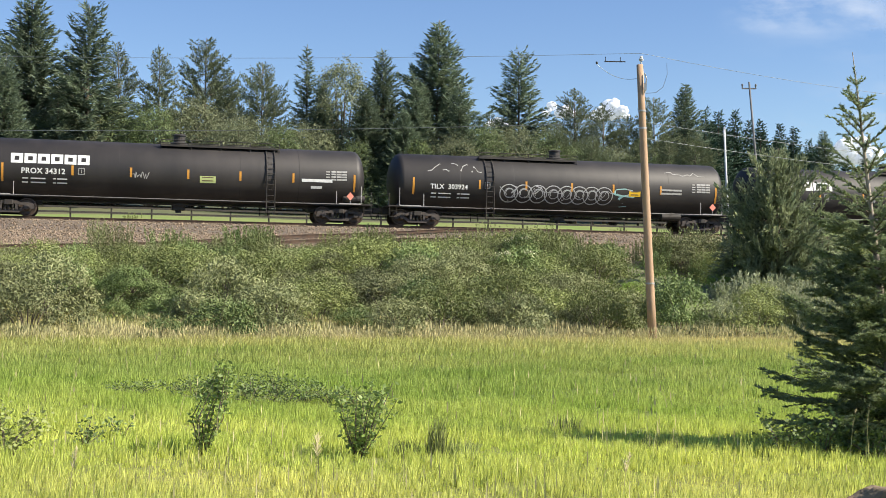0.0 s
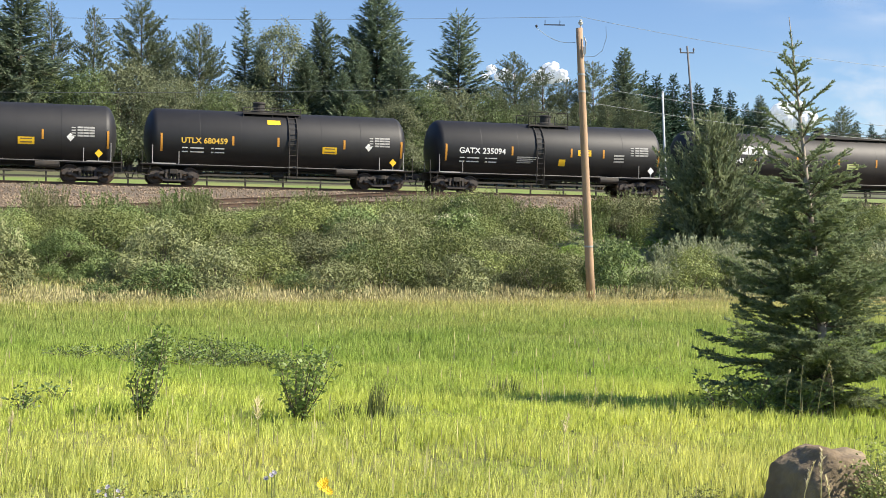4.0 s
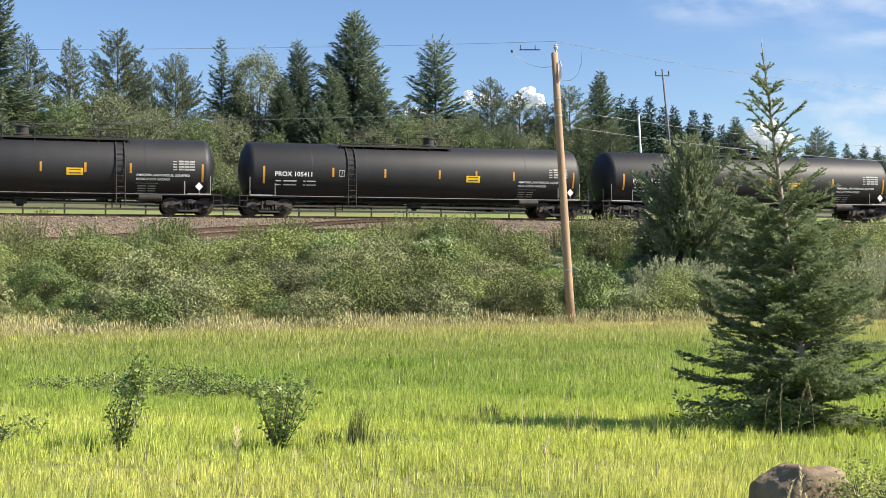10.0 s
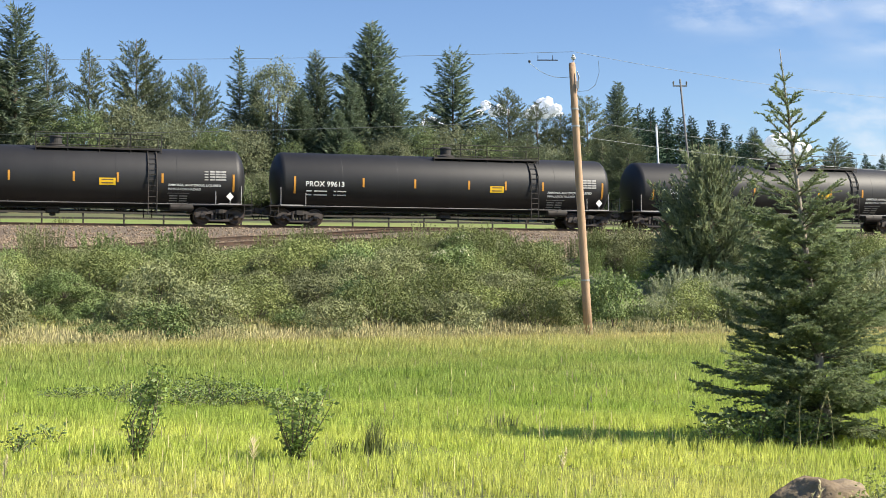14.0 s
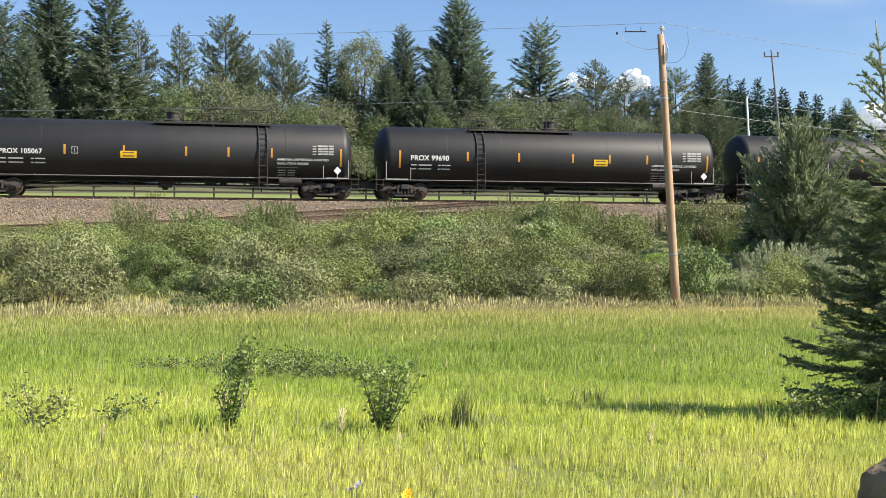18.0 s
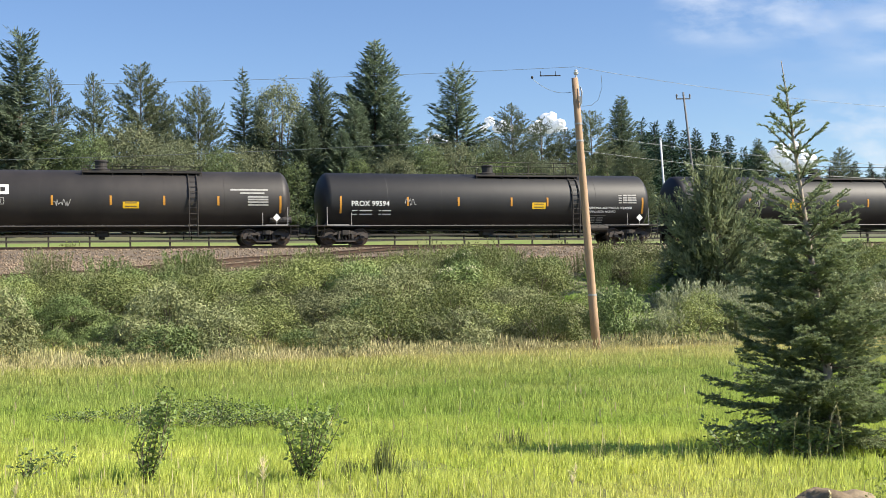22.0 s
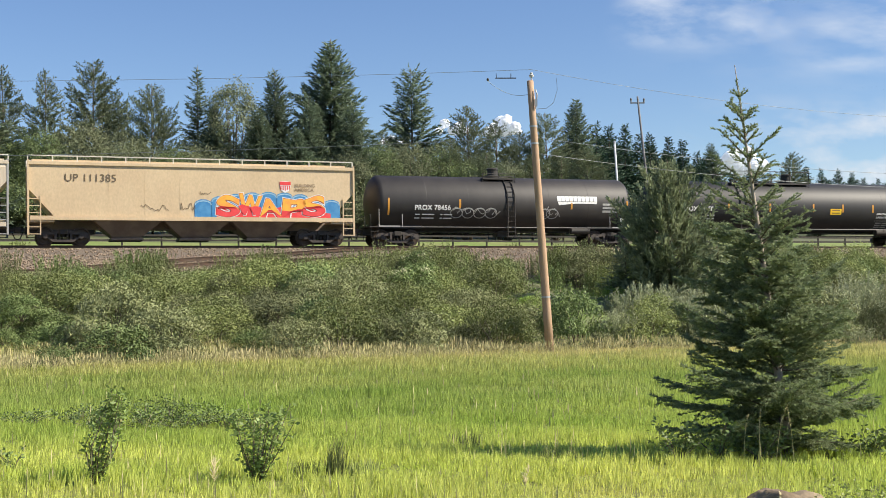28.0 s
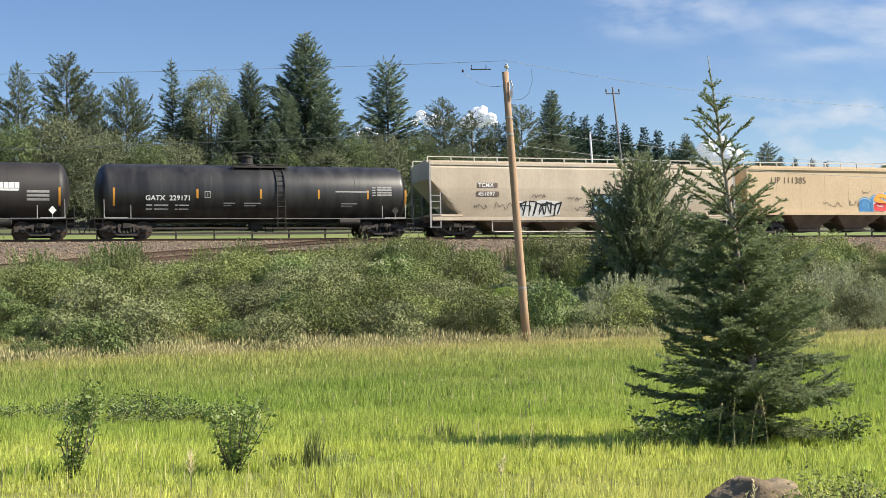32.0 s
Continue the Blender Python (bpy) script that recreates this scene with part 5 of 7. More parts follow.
    b.lathe([(-0.62, 0.05), (-0.58, 0.19), (0.58, 0.19), (0.62, 0.05)], 14, at=(tc_ - 2.0 if not owner_mark else tc_ + 0.75, -1.15, 0.86 if not owner_mark else 1.34))
    part("air_reservoir", b, "frame", car)
    b = Mesh()
    b.box(-0.35, 0.35, -0.35, 0.35, 0.55, 0.95, chamfer=0.08)
    b.lathe([(0.40, 0.05), (0.42, 0.16), (0.60, 0.16)], 12, axis="z", at=(0, 0, 0))
    part("bottom_fitting", b, "frame", car)
    # ladder over the near and the far side, platform, walkway and fittings
    for s in (-1, 1):
        b = Mesh()
        for dx in (-0.22, 0.22):
            pts = [(ladder + dx, s * 1.56, 0.45), (ladder + dx, s * (R + 0.06), zc)]
            pts += [(ladder + dx, s * (R + 0.06) * math.cos(q), zc + (R + 0.06) * math.sin(q)) for q in (0.3, 0.6, 0.9, 1.2)]
            b.tube(pts, 0.032, 6)
        for i in range(13):
            z = 0.5 + i * 0.29
            if z < zc:
                y = 1.56 + (R + 0.06 - 1.56) * (z - 0.45) / (zc - 0.45)
            else:
                y = math.sqrt(max(0.0, (R + 0.06) ** 2 - (z - zc) ** 2))
            if y > 0.45:
                b.tube([(ladder - 0.22, s * y, z), (ladder + 0.22, s * y, z)], 0.016, 5)
        part("ladder", b, "frame", car, "steel side ladder")
    zt = zc + R
    x0, x1 = min(ladder - 0.5, dome - 1.0), max(ladder + 0.5, dome + 1.0)
    b = Mesh()
    for y in (-0.75, 0.75):
        b.box(x0, x1, y - 0.22, y + 0.22, zt - 0.16, zt - 0.12)
        b.box(x0, x1, y - 0.26 * (1 if y < 0 else -1) - 0.02, y - 0.26 * (1 if y < 0 else -1) + 0.02, zt - 0.2, zt - 0.1)
    part("walkway", b, "frame", car)
    b = Mesh()
    hi = zt + (0.14 if low else 0.6)
    for y in (-1.0, 1.0):
        b.tube([(x0, y, hi), (x1, y, hi)], 0.022, 6)
        b.tube([(x0, y, zt - 0.02), (x1, y, zt - 0.02)], 0.022, 6)
        n = max(2, round((x1 - x0) / 1.4))
        for i in range(n + 1):
            x = x0 + (x1 - x0) * i / n
            b.tube([(x, y, zt - 0.35), (x, y, hi)], 0.022, 6)
    part("top_railing", b, "frame", car)
    b = Mesh()
    b.lathe([(zt - 0.12, 0.46), (zt + 0.08, 0.46), (zt + 0.1, 0.36), (zt + 0.14, 0.31), (zt + 0.44, 0.31), (zt + 0.45, 0.36), (zt + 0.5, 0.36), (zt + 0.55, 0.28), (zt + 0.57, 0.05)], 20, axis="z", at=(dome, 0, 0))
    part("valve_housing", b, "frame", car, "domed valve housing on the tank top")
    marks(car, around(R, zc), h, zc)
    return car


def common_marks(car, place, h, zc, strips, tag, tag_at, tag_size, panel=None, hazard=None, diamond="white", grid=True, tagmat="white", framed=None, lines=True):
    """Amber strips, the car's running mark, small print, a yellow panel, hazard words, spec grid and placard."""
    for i, x in enumerate(strips):
        b = Mesh()
        big = i in (0, len(strips) - 1)
        strip(b, place, x - 0.055, x + 0.055, zc - (0.74 if big else 0.34), zc + (0.18 if big else 0.15))
        part("reflector_strip", b, "orange", car, fix=False)
    if tag:
        lettering(car, place, tag, tag_at[0], zc + tag_at[1], tag_size, tagmat, 1.05, "stencilled running mark")
    if lines:
        b = Mesh()
        for r in range(2):
            for c, (dx, w) in enumerate(((0, 0.30), (0.42, 0.72), (1.5, 0.14), (1.7, 0.5))):
                z = zc + tag_at[1] - 0.28 - 0.2 * r
                strip(b, place, tag_at[0] + 0.05 + dx, tag_at[0] + 0.05 + dx + w, z, z + 0.06)
        part("small_print", b, "white", car, fix=False)
    if framed is not None:
        b = Mesh()
        x, z = framed, zc - 0.30
        for p in (((x, z), (x + 0.28, z)), ((x + 0.28, z), (x + 0.28, z + 0.32)), ((x + 0.28, z + 0.32), (x, z + 0.32)), ((x, z + 0.32), (x, z)), ((x + 0.14, z + 0.08), (x + 0.14, z + 0.24))):
            stroke(b, place, p, 0.035)
        part("framed_symbol", b, "pale", car, fix=False)
    if panel:
        b = Mesh()
        strip(b, place, panel[0], panel[0] + panel[1], zc + panel[2], zc + panel[2] + panel[3])
        part("information_panel", b, panel[4] if len(panel) > 4 else "yellow", car, fix=False)
        b = Mesh()
        p2 = around(-place(0, zc)[1], zc, 0.004)
        for k in range(2):
            strip(b, p2, panel[0] + 0.12, panel[0] + panel[1] - 0.12, zc + panel[2] + 0.08 + 0.17 * k, zc + panel[2] + 0.13 + 0.17 * k)
        part("panel_print", b, "number", car, fix=False)
    if hazard:
        x, z, size = hazard
        lettering(car, place, "AMMONIA, ANHYDROUS, LIQUEFIED", x, zc + z, size, "white", 1.0, "stencilled hazard words")
        lettering(car, place, "INHALATION HAZARD", x, zc + z - size * 1.25, size, "white", 1.0, "stencilled hazard words")
        b = Mesh()
        stroke(b, place, [(x, zc + z - 0.36), (x + 1.1, zc + z - 0.36), (x + 1.1, zc + z - 0.84), (x, zc + z - 0.84), (x, zc + z - 0.36)], 0.02)
        for r in range(3):
            strip(b, place, x + 0.08, x + 0.5, zc + z - 0.76 + 0.12 * r, zc + z - 0.71 + 0.12 * r)
            strip(b, place, x + 0.6, x + 1.0, zc + z - 0.76 + 0.12 * r, zc + z - 0.71 + 0.12 * r)
        part("data_box", b, "pale", car, fix=False)
    if grid:
        b = Mesh()
        x = h - 2.3
        for r in range(4):
            for c in range(4):
                strip(b, place, x + c * 0.29, x + c * 0.29 + (0.26 if c else 0.20), zc - 0.16 + r * 0.14, zc - (0.07 if c else 0.10) + r * 0.14)
        part("data_stencil", b, "pale", car, fix=False)
    # placard on its bracket
    b = Mesh()
    x, z = h - 0.95, zc - 0.98
    pl = lambda u, w: (u, -1.5, w)
    b.add([pl(x - 0.2, z), pl(x, z - 0.22), pl(x + 0.2, z), pl(x, z + 0.22), (x - 0.2, -1.48, z), (x, -1.48, z - 0.22), (x + 0.2, -1.48, z), (x, -1.48, z + 0.22)],
          [(0, 1, 2, 3), (7, 6, 5, 4), (0, 4, 5, 1), (1, 5, 6, 2), (2, 6, 7, 3), (3, 7, 4, 0)])
    part("placard", b, diamond, car, "diamond hazard placard")
    b = Mesh()
    b.tube([(x, -1.47, 1.02), (x, -1.47, z)], 0.02, 5)
    part("placard_bracket", b, "grip", car)


def block_word(car, place, x, z, n, w, hgt, mat, hollow=True):
    """An owner's word mark, drawn as a row of plain white blocks."""
    for i in range(n):
        a = x + i * w * 1.12
        b = Mesh()
        if hollow:
            t = hgt * 0.28
            strip(b, place, a, a + w, z + hgt - t, z + hgt)
            strip(b, place, a, a + w, z, z + t)
            strip(b, place, a, a + w * 0.3, z + t + 0.002, z + hgt - t - 0.002)
            strip(b, place, a + w * 0.7, a + w, z + t + 0.002, z + hgt - t - 0.002)
        else:
            strip(b, place, a, a + w, z, z + hgt)
        part("logo_block", b, mat, car, "white block of the owner's mark", fix=False)


def scribble(b, place, x, z, w, hgt, seed, width=0.04, n=14, mat=0):
    r = random.Random(seed)
    pts = [(x + w * i / n + r.uniform(-0.4, 0.4) * w / n, z + hgt * r.random()) for i in range(n + 1)]
    stroke(b, place, pts, width, mat)


def bubble(b, place, x, z, rx, rz, width, mat, turns=1.0, n=18):
    stroke(b, place, [(x + rx * math.cos(6.283 * turns * i / n) * (1 - 0.55 * max(0, i / n * turns - 1)), z + rz * math.sin(6.283 * turns * i / n) * (1 - 0.55 * max(0, i / n * turns - 1))) for i in range(n + 1)], width, mat)


# ---- cars ----
def long_car(tag, ladder=4.95, dome=0.15, panel=2.27, framed=False, extra=None, low=False, mat="tank", small=False, note=""):
    """A long black ammonia tank car."""
    def marks(car, place, h, zc):
        common_marks(car, place, h, zc, (-8.83, -5.05, -2.12, 1.02, 3.2, 5.46, 9.15), tag, (-8.25, -0.34), 0.38 if not small else 0.34, (panel, 0.82, -0.49, 0.36),
                     (5.75, -0.48, 0.165), framed=-4.7 if framed else None)
        if extra:
            extra(car, place, h, zc)
    return tank_car(21.25, 19.85, 3.2, mat, ladder, dome, "long black ammonia tank car with amber strips" + note, marks, low=low)


def owner_car(tag, ladder, panel_mat, mat, cream):
    def marks(car, place, h, zc):
        common_marks(car, place, h, zc, (-8.8, -5.4, -2.5, 0.4, 3.1, 5.9, 9.2), tag, (-7.9, -0.3), 0.38, (1.0, 0.82, -0.5, 0.34, panel_mat), framed=-5.1, diamond="salmon" if not cream else "white", grid=not cream)
        block_word(car, place, -8.4, zc + 0.2, 6, 0.58, 0.50, "white")
        b = Mesh()
        if cream:
            for k, w in ((0, 2.0), (1, 1.3)):
                strip(b, place, h - 3.4 + 0.5 * k, h - 3.4 + 0.5 * k + w, zc + 0.45 - 0.18 * k, zc + 0.54 - 0.18 * k)
            for r in range(4):
                strip(b, place, h - 2.5, h - 1.4, zc - 0.35 + 0.14 * r, zc - 0.26 + 0.14 * r)
        else:
            strip(b, place, h - 3.6, h - 1.95, zc - 0.28, zc - 0.12)
            strip(b, place, h - 3.1, h - 2.5, zc - 0.62, zc - 0.48)
        part("painted_notice", b, "white" if not cream else "pale", car, fix=False)
        b = Mesh()
        scribble(b, place, -2.4, zc - 0.4, 0.8, 0.4, 3, 0.035)
        part("chalk_scribble", b, "pale", car, fix=False)
    return tank_car(21.3, 19.9, 3.2, mat, ladder, 0.0, "long tank car with a large white owner's mark" + (", dusty brown paint" if cream else ""), marks, low=True, owner_mark=True)


def graffiti_car():
    def marks(car, place, h, zc):
        common_marks(car, place, h, zc, (-8.85, -5.1, -2.4, 0.3, 2.8, 5.7, 9.15), "TILX  303924", (-7.9, -0.4), 0.36, (3.75, 0.7, -0.5, 0.3), framed=-4.8, diamond="salmon")
        b = Mesh()
        xs = [-3.6, -2.75, -1.9, -1.0, -0.2, 0.55, 1.3, 2.05]
        for i, x in enumerate(xs):
            bubble(b, place, x + 0.2, zc - 0.52, 0.52, 0.48, 0.05, 0)
            bubble(b, place, x + 0.22, zc - 0.5, 0.28, 0.26, 0.04, 0, 1.6)
        scribble(b, place, -3.9, zc - 0.9, 6.6, 0.75, 8, 0.028, 30)
        for x in (-3.4, -2.0, 3.45):
            stroke(b, place, [(x, zc - 0.9), (x + 0.2, zc - 0.1), (x + 0.5, zc - 0.2), (x + 0.15, zc - 0.5)], 0.06)
        part("bubble_graffiti", b, "spray", car, "silver outlined bubble graffiti", fix=False)
        b = Mesh()
        blob(b, around(1.6, zc, 0.005), [(2.75, zc - 0.35), (3.0, zc - 0.1), (3.5, zc - 0.05), (4.0, zc - 0.15), (4.1, zc - 0.55), (3.7, zc - 1.05), (3.3, zc - 1.1), (3.2, zc - 0.7)])
        part("graffiti_fill", b, "teal", car, fix=False)
        b = Mesh()
        scribble(b, place, -8.0, zc + 0.5, 3.2, 0.6, 4, 0.03, 16)
        scribble(b, place, 6.0, zc + 0.75, 2.5, 0.25, 5, 0.025, 12)
        part("chalk_scribble", b, "pale", car, fix=False)
        b = Mesh()
        for r in range(2):
            strip(b, place, 5.7, 7.0, zc - 0.12 - 0.2 * r, zc - 0.02 - 0.2 * r)
        part("painted_notice", b, "pale", car, fix=False)
    return tank_car(21.3, 19.9, 3.2, "tank_brown", -4.5, -0.2, "black tank car with silver bubble graffiti", marks, low=True)


def short_car(tag, gold):
    def marks(car, place, h, zc):
        if gold:
            common_marks(car, place, h, zc, (-6.3, -2.6, -0.2, 3.4, 6.6), tag, (-5.3, -0.28), 0.40, (2.2, 0.8, -0.62, 0.36), diamond="yellow", tagmat="gold")
            b = Mesh()
            strip(b, place, -0.75, -0.05, zc + 0.85, zc + 1.1)
            part("top_panel", b, "yellow", car, fix=False)
            b = Mesh()
            blob(b, place, [(4.55, zc - 0.2), (4.75, zc - 0.42), (4.95, zc - 0.2), (4.75, zc + 0.02)])
            part("white_diamond", b, "white", car, fix=False)
        else:
            common_marks(car, place, h, zc, (-6.4, -2.5, 1.1, 3.1, 6.6), tag, (-5.65, -0.3), 0.44, (1.5, 0.82, -0.25, 0.34), diamond="white")
            b = Mesh()
            strip(b, place, 0.35, 0.75, zc - 0.85, zc - 0.48)
            part("yellow_square", b, "yellow", car, fix=False)
            b = Mesh()
            for r in range(3):
                strip(b, place, 3.75, 4.4, zc - 0.22 - 0.17 * r, zc - 0.12 - 0.17 * r)
            for r in range(4):
                strip(b, place, -2.2, -0.9 - 0.15 * r, zc - 0.45 - 0.1 * r, zc - 0.40 - 0.1 * r)
            part("painted_notice", b, "pale", car, fix=False)
    return tank_car(15.55, 14.2, 3.24, "tank", -0.8 if not gold else 0.6, 0.1 if not gold else -1.0, "short black tank car with " + ("yellow lettering" if gold else "white lettering"), marks, low=gold)


def worded_car(tag):
    def marks(car, place, h, zc):
        common_marks(car, place, h, zc, (-7.2, -3.0, 3.9, 7.5), tag, (-5.7, -0.45), 0.38, diamond="white", grid=False)
        block_word(car, place, 3.0, zc + 0.12, 10, 0.23, 0.30, "white", hollow=False)
        b = Mesh()
        blob(b, place, [(3.0, zc + 0.10), (5.55, zc + 0.10), (5.5, zc - 0.02), (4.2, zc + 0.0), (3.1, zc - 0.1)])
        part("logo_underline", b, "white", car, fix=False)
        b = Mesh()
        for i, x in enumerate((-3.2, -2.5, -1.8, -1.1, 2.2, 2.7)):
            bubble(b, place, x, zc - 0.6, 0.36, 0.28, 0.04, 0, 1.4)
        scribble(b, place, -3.4, zc - 0.75, 2.8, 0.5, 14, 0.035, 20)
        scribble(b, place, 2.0, zc - 0.8, 1.2, 0.6, 15, 0.035, 12)
        part("chalk_scribble", b, "pale", car, fix=False)
        b = Mesh()
        for r in range(3):
            strip(b, place, 5.9, 7.0, zc - 0.1 - 0.2 * r, zc + 0.02 - 0.2 * r)
        part("data_stencil", b, "pale", car, fix=False)
    return tank_car(17.45, 16.2, 3.16, "tank_brown", 0.1, -0.4, "brown-black tank car with a white word mark and chalk scribbles", marks, low=True)


def worn_car():
    def marks(car, place, h, zc):
        common_marks(car, place, h, zc, (-7.7, -3.4, 0.0, 3.2, 6.0, 8.2), "GATX  229171", (-6.1, -0.45), 0.36, diamond="frame", framed=-3.0)
        b = Mesh()
        strip(b, place, h - 4.4, h - 2.5, zc + 0.02, zc + 0.10)
        for x, w in ((-0.9, 0.9), (-2.0, 0.6), (4.5, 0.9)):
            strip(b, place, x, x + w, zc - 0.62, zc - 0.56)
            strip(b, place, x, x + w * 0.7, zc - 0.74, zc - 0.69)
        part("painted_notice", b, "pale", car, fix=False)
    return tank_car(18.35, 17.1, 3.16, "tank_worn", 1.1, -0.4, "glossy black tank car with pale weathering streaks", marks)


def hopper_car(L, label, mat, notch, curved, chutes, paint, z0=1.42):
    """A covered grain hopper: sheet body with sloped ends, running board, ladders, discharge chutes."""
    car = thing("hopper_car", label, "hopper car", "cars of the freight train")
    half = L / 2
    h = half - 0.45
    z1 = 4.22
    W = 1.55
    b = Mesh()
    # the body: a run of cross-sections; the side of a curved one bulges
    sec = [(W * 0.55, z1 + 0.12), (W * 0.93, z1), (W, z1 - 0.12)] + [(W * (1 + (0.04 - 0.18 * max(0.0, 0.62 - f) ** 1.6 / 0.465 if curved else 0)), z0 + (z1 - 0.3 - z0) * f) for f in (1, 0.85, 0.7, 0.6, 0.5, 0.42, 0.34, 0.26, 0.18, 0.1, 0)]
    ring = [(-y, z) for y, z in sec] + [(y, z) for y, z in reversed(sec)]

    def floor_at(x):
        d = h - abs(x)
        return z0 + max(0.0, (1 - d / notch)) * (2.2 if curved else 1.45)

    steps = [-h, -h + notch * 0.25, -h + notch * 0.5, -h + notch * 0.75, -h + notch] + [-h + notch + (2 * h - 2 * notch) * i / 12 for i in range(1, 12)] + [h - notch, h - notch * 0.75, h - notch * 0.5, h - notch * 0.25, h]
    vs, n = [], len(ring)
    for x in steps:
        fl = floor_at(x)
        for y, z in ring:
            vs.append((x, y, max(z, fl)))
    fs = [(i * n + j, i * n + (j + 1) % n, (i + 1) * n + (j + 1) % n, (i + 1) * n + j) for i in range(len(steps) - 1) for j in range(n)]
    fs += [tuple(range(n)), tuple((len(steps) - 1) * n + j for j in range(n - 1, -1, -1))]
    b.add(vs, fs)
    part("body", b, mat, car)
    # side sill and top chord
    for y in (-1, 1):
        b = Mesh()
        b.box(-h + 0.1, h - 0.1, y * (W + 0.02) - 0.06, y * (W + 0.02) + 0.06, z0 - 0.16, z0 + 0.05, chamfer=0.01)
        part("side_sill", b, mat, car)
        b = Mesh()
        b.box(-h - 0.02, h + 0.02, y * (W + 0.01) - 0.07, y * (W + 0.01) + 0.07, z1 - 0.14, z1 + 0.02, chamfer=0.01)
        part("top_chord", b, mat, car)
        b = Mesh()
        b.box(-h, h, y * 1.28 - 0.025, y * 1.28 + 0.025, z1 + 0.33, z1 + 0.38)
        for i in range(15):
            x = -h + 2 * h * i / 14
            b.box(x - 0.03, x + 0.03, y * 1.28 - 0.03, y * 1.28 + 0.03, z1 - 0.05, z1 + 0.345)
        part("roof_rail", b, "roof_paint", car, "pale roof walkway edge on short posts")
    b = Mesh()
    b.box(-h + 0.2, h - 0.2, -0.5, 0.5, z1 + 0.13, z1 + 0.24, chamfer=0.02)
    part("roof_hatch", b, mat, car)
    if not curved:      # flat sides show their posts as slight panel joints
        for i in range(1, 9):
            x = -h + notch + (2 * h - 2 * notch) * (i - 0.5) / 8
            for y in (-W - 0.005, W - 0.005):
                b = Mesh()
                b.box(x - 0.03, x + 0.03, y, y + 0.01, z0 + 0.08, z1 - 0.16)
                part("panel_joint", b, mat, car)
    tc_ = half - 2.2
    bogie(car, -tc_), bogie(car, tc_)
    b = Mesh()
    b.box(-half + 0.5, half - 0.5, -0.3, 0.3, 0.85, 1.3)
    part("centre_sill", b, "chute", car)
    for s in (-1, 1):
        end_gear(car, half, tc_ - 1.6, s)
        b = Mesh()
        b.box(min(s * (half - 0.5), s * (h - notch)), max(s * (half - 0.5), s * (h - notch)), -W, W, 1.16, 1.27)
        part("end_platform", b, mat, car)
        for y in (-1, 1):
            b = Mesh()
            b.box(s * (h - 0.02) - 0.05, s * (h - 0.02) + 0.05, y * (W + 0.03) - 0.045, y * (W + 0.03) + 0.045, 0.5, z1 + 0.1)
            b.box(s * (h - 0.62) - 0.03, s * (h - 0.62) + 0.03, y * (W + 0.03) - 0.03, y * (W + 0.03) + 0.03, 0.5, 2.5)
            for i in range(6):
                x0_, x1_ = sorted((s * (h - 0.05), s * (h - 0.6)))
                b.box(x0_, x1_, y * (W + 0.04) - 0.015, y * (W + 0.04) + 0.015, 0.52 + i * 0.36, 0.56 + i * 0.36)
            part("end_ladder", b, "grip" if mat == "beige" else mat, car, "corner post and end ladder")
        b = Mesh()
        b.lathe([(-0.03, 0.05), (-0.02, 0.27), (0.02, 0.27), (0.03, 0.05)], 16, at=(s * (h - 0.35), 0.5, 2.1))
        part("brake_wheel", b, "frame", car)
    run = 2 * (tc_ - 1.45)
    for i in range(chutes):
        w = run / chutes
        x = -run / 2 + w * (i + 0.5)
        b = Mesh()
        top, bot = w / 2 - 0.03, w * 0.2
        vs = [(x - top, -1.42, z0 - 0.16), (x + top, -1.42, z0 - 0.16), (x + top, 1.42, z0 - 0.16), (x - top, 1.42, z0 - 0.16),
              (x - bot, -0.75, 0.42), (x + bot, -0.75, 0.42), (x + bot, 0.75, 0.42), (x - bot, 0.75, 0.42)]
        b.add(vs, [(0, 1, 2, 3), (7, 6, 5, 4), (0, 4, 5, 1), (1, 5, 6, 2), (2, 6, 7, 3), (3, 7, 4, 0)])
        b.box(x - bot - 0.12, x + bot + 0.12, -0.85, 0.85, 0.27, 0.41)
        part("discharge_chute", b, "chute", car)
    if curved:
        for y in (-1.5, 1.5):
            b = Mesh()
            b.tube([(-h * 0.62, y, 0.9), (-h * 0.62, y, 0.32), (-h * 0.6, y, 0.27), (h * 0.6, y, 0.27), (h * 0.62, y, 0.32), (h * 0.62, y, 0.9)], 0.035, 6)
            b.tube([(-h * 0.62, y, 0.86), (h * 0.62, y, 0.86)], 0.03, 6)
            part("chute_guard", b, "roof_paint", car, "pale pipe guard round the chutes")
    paint(car, h, W, z0, z1)
    return car


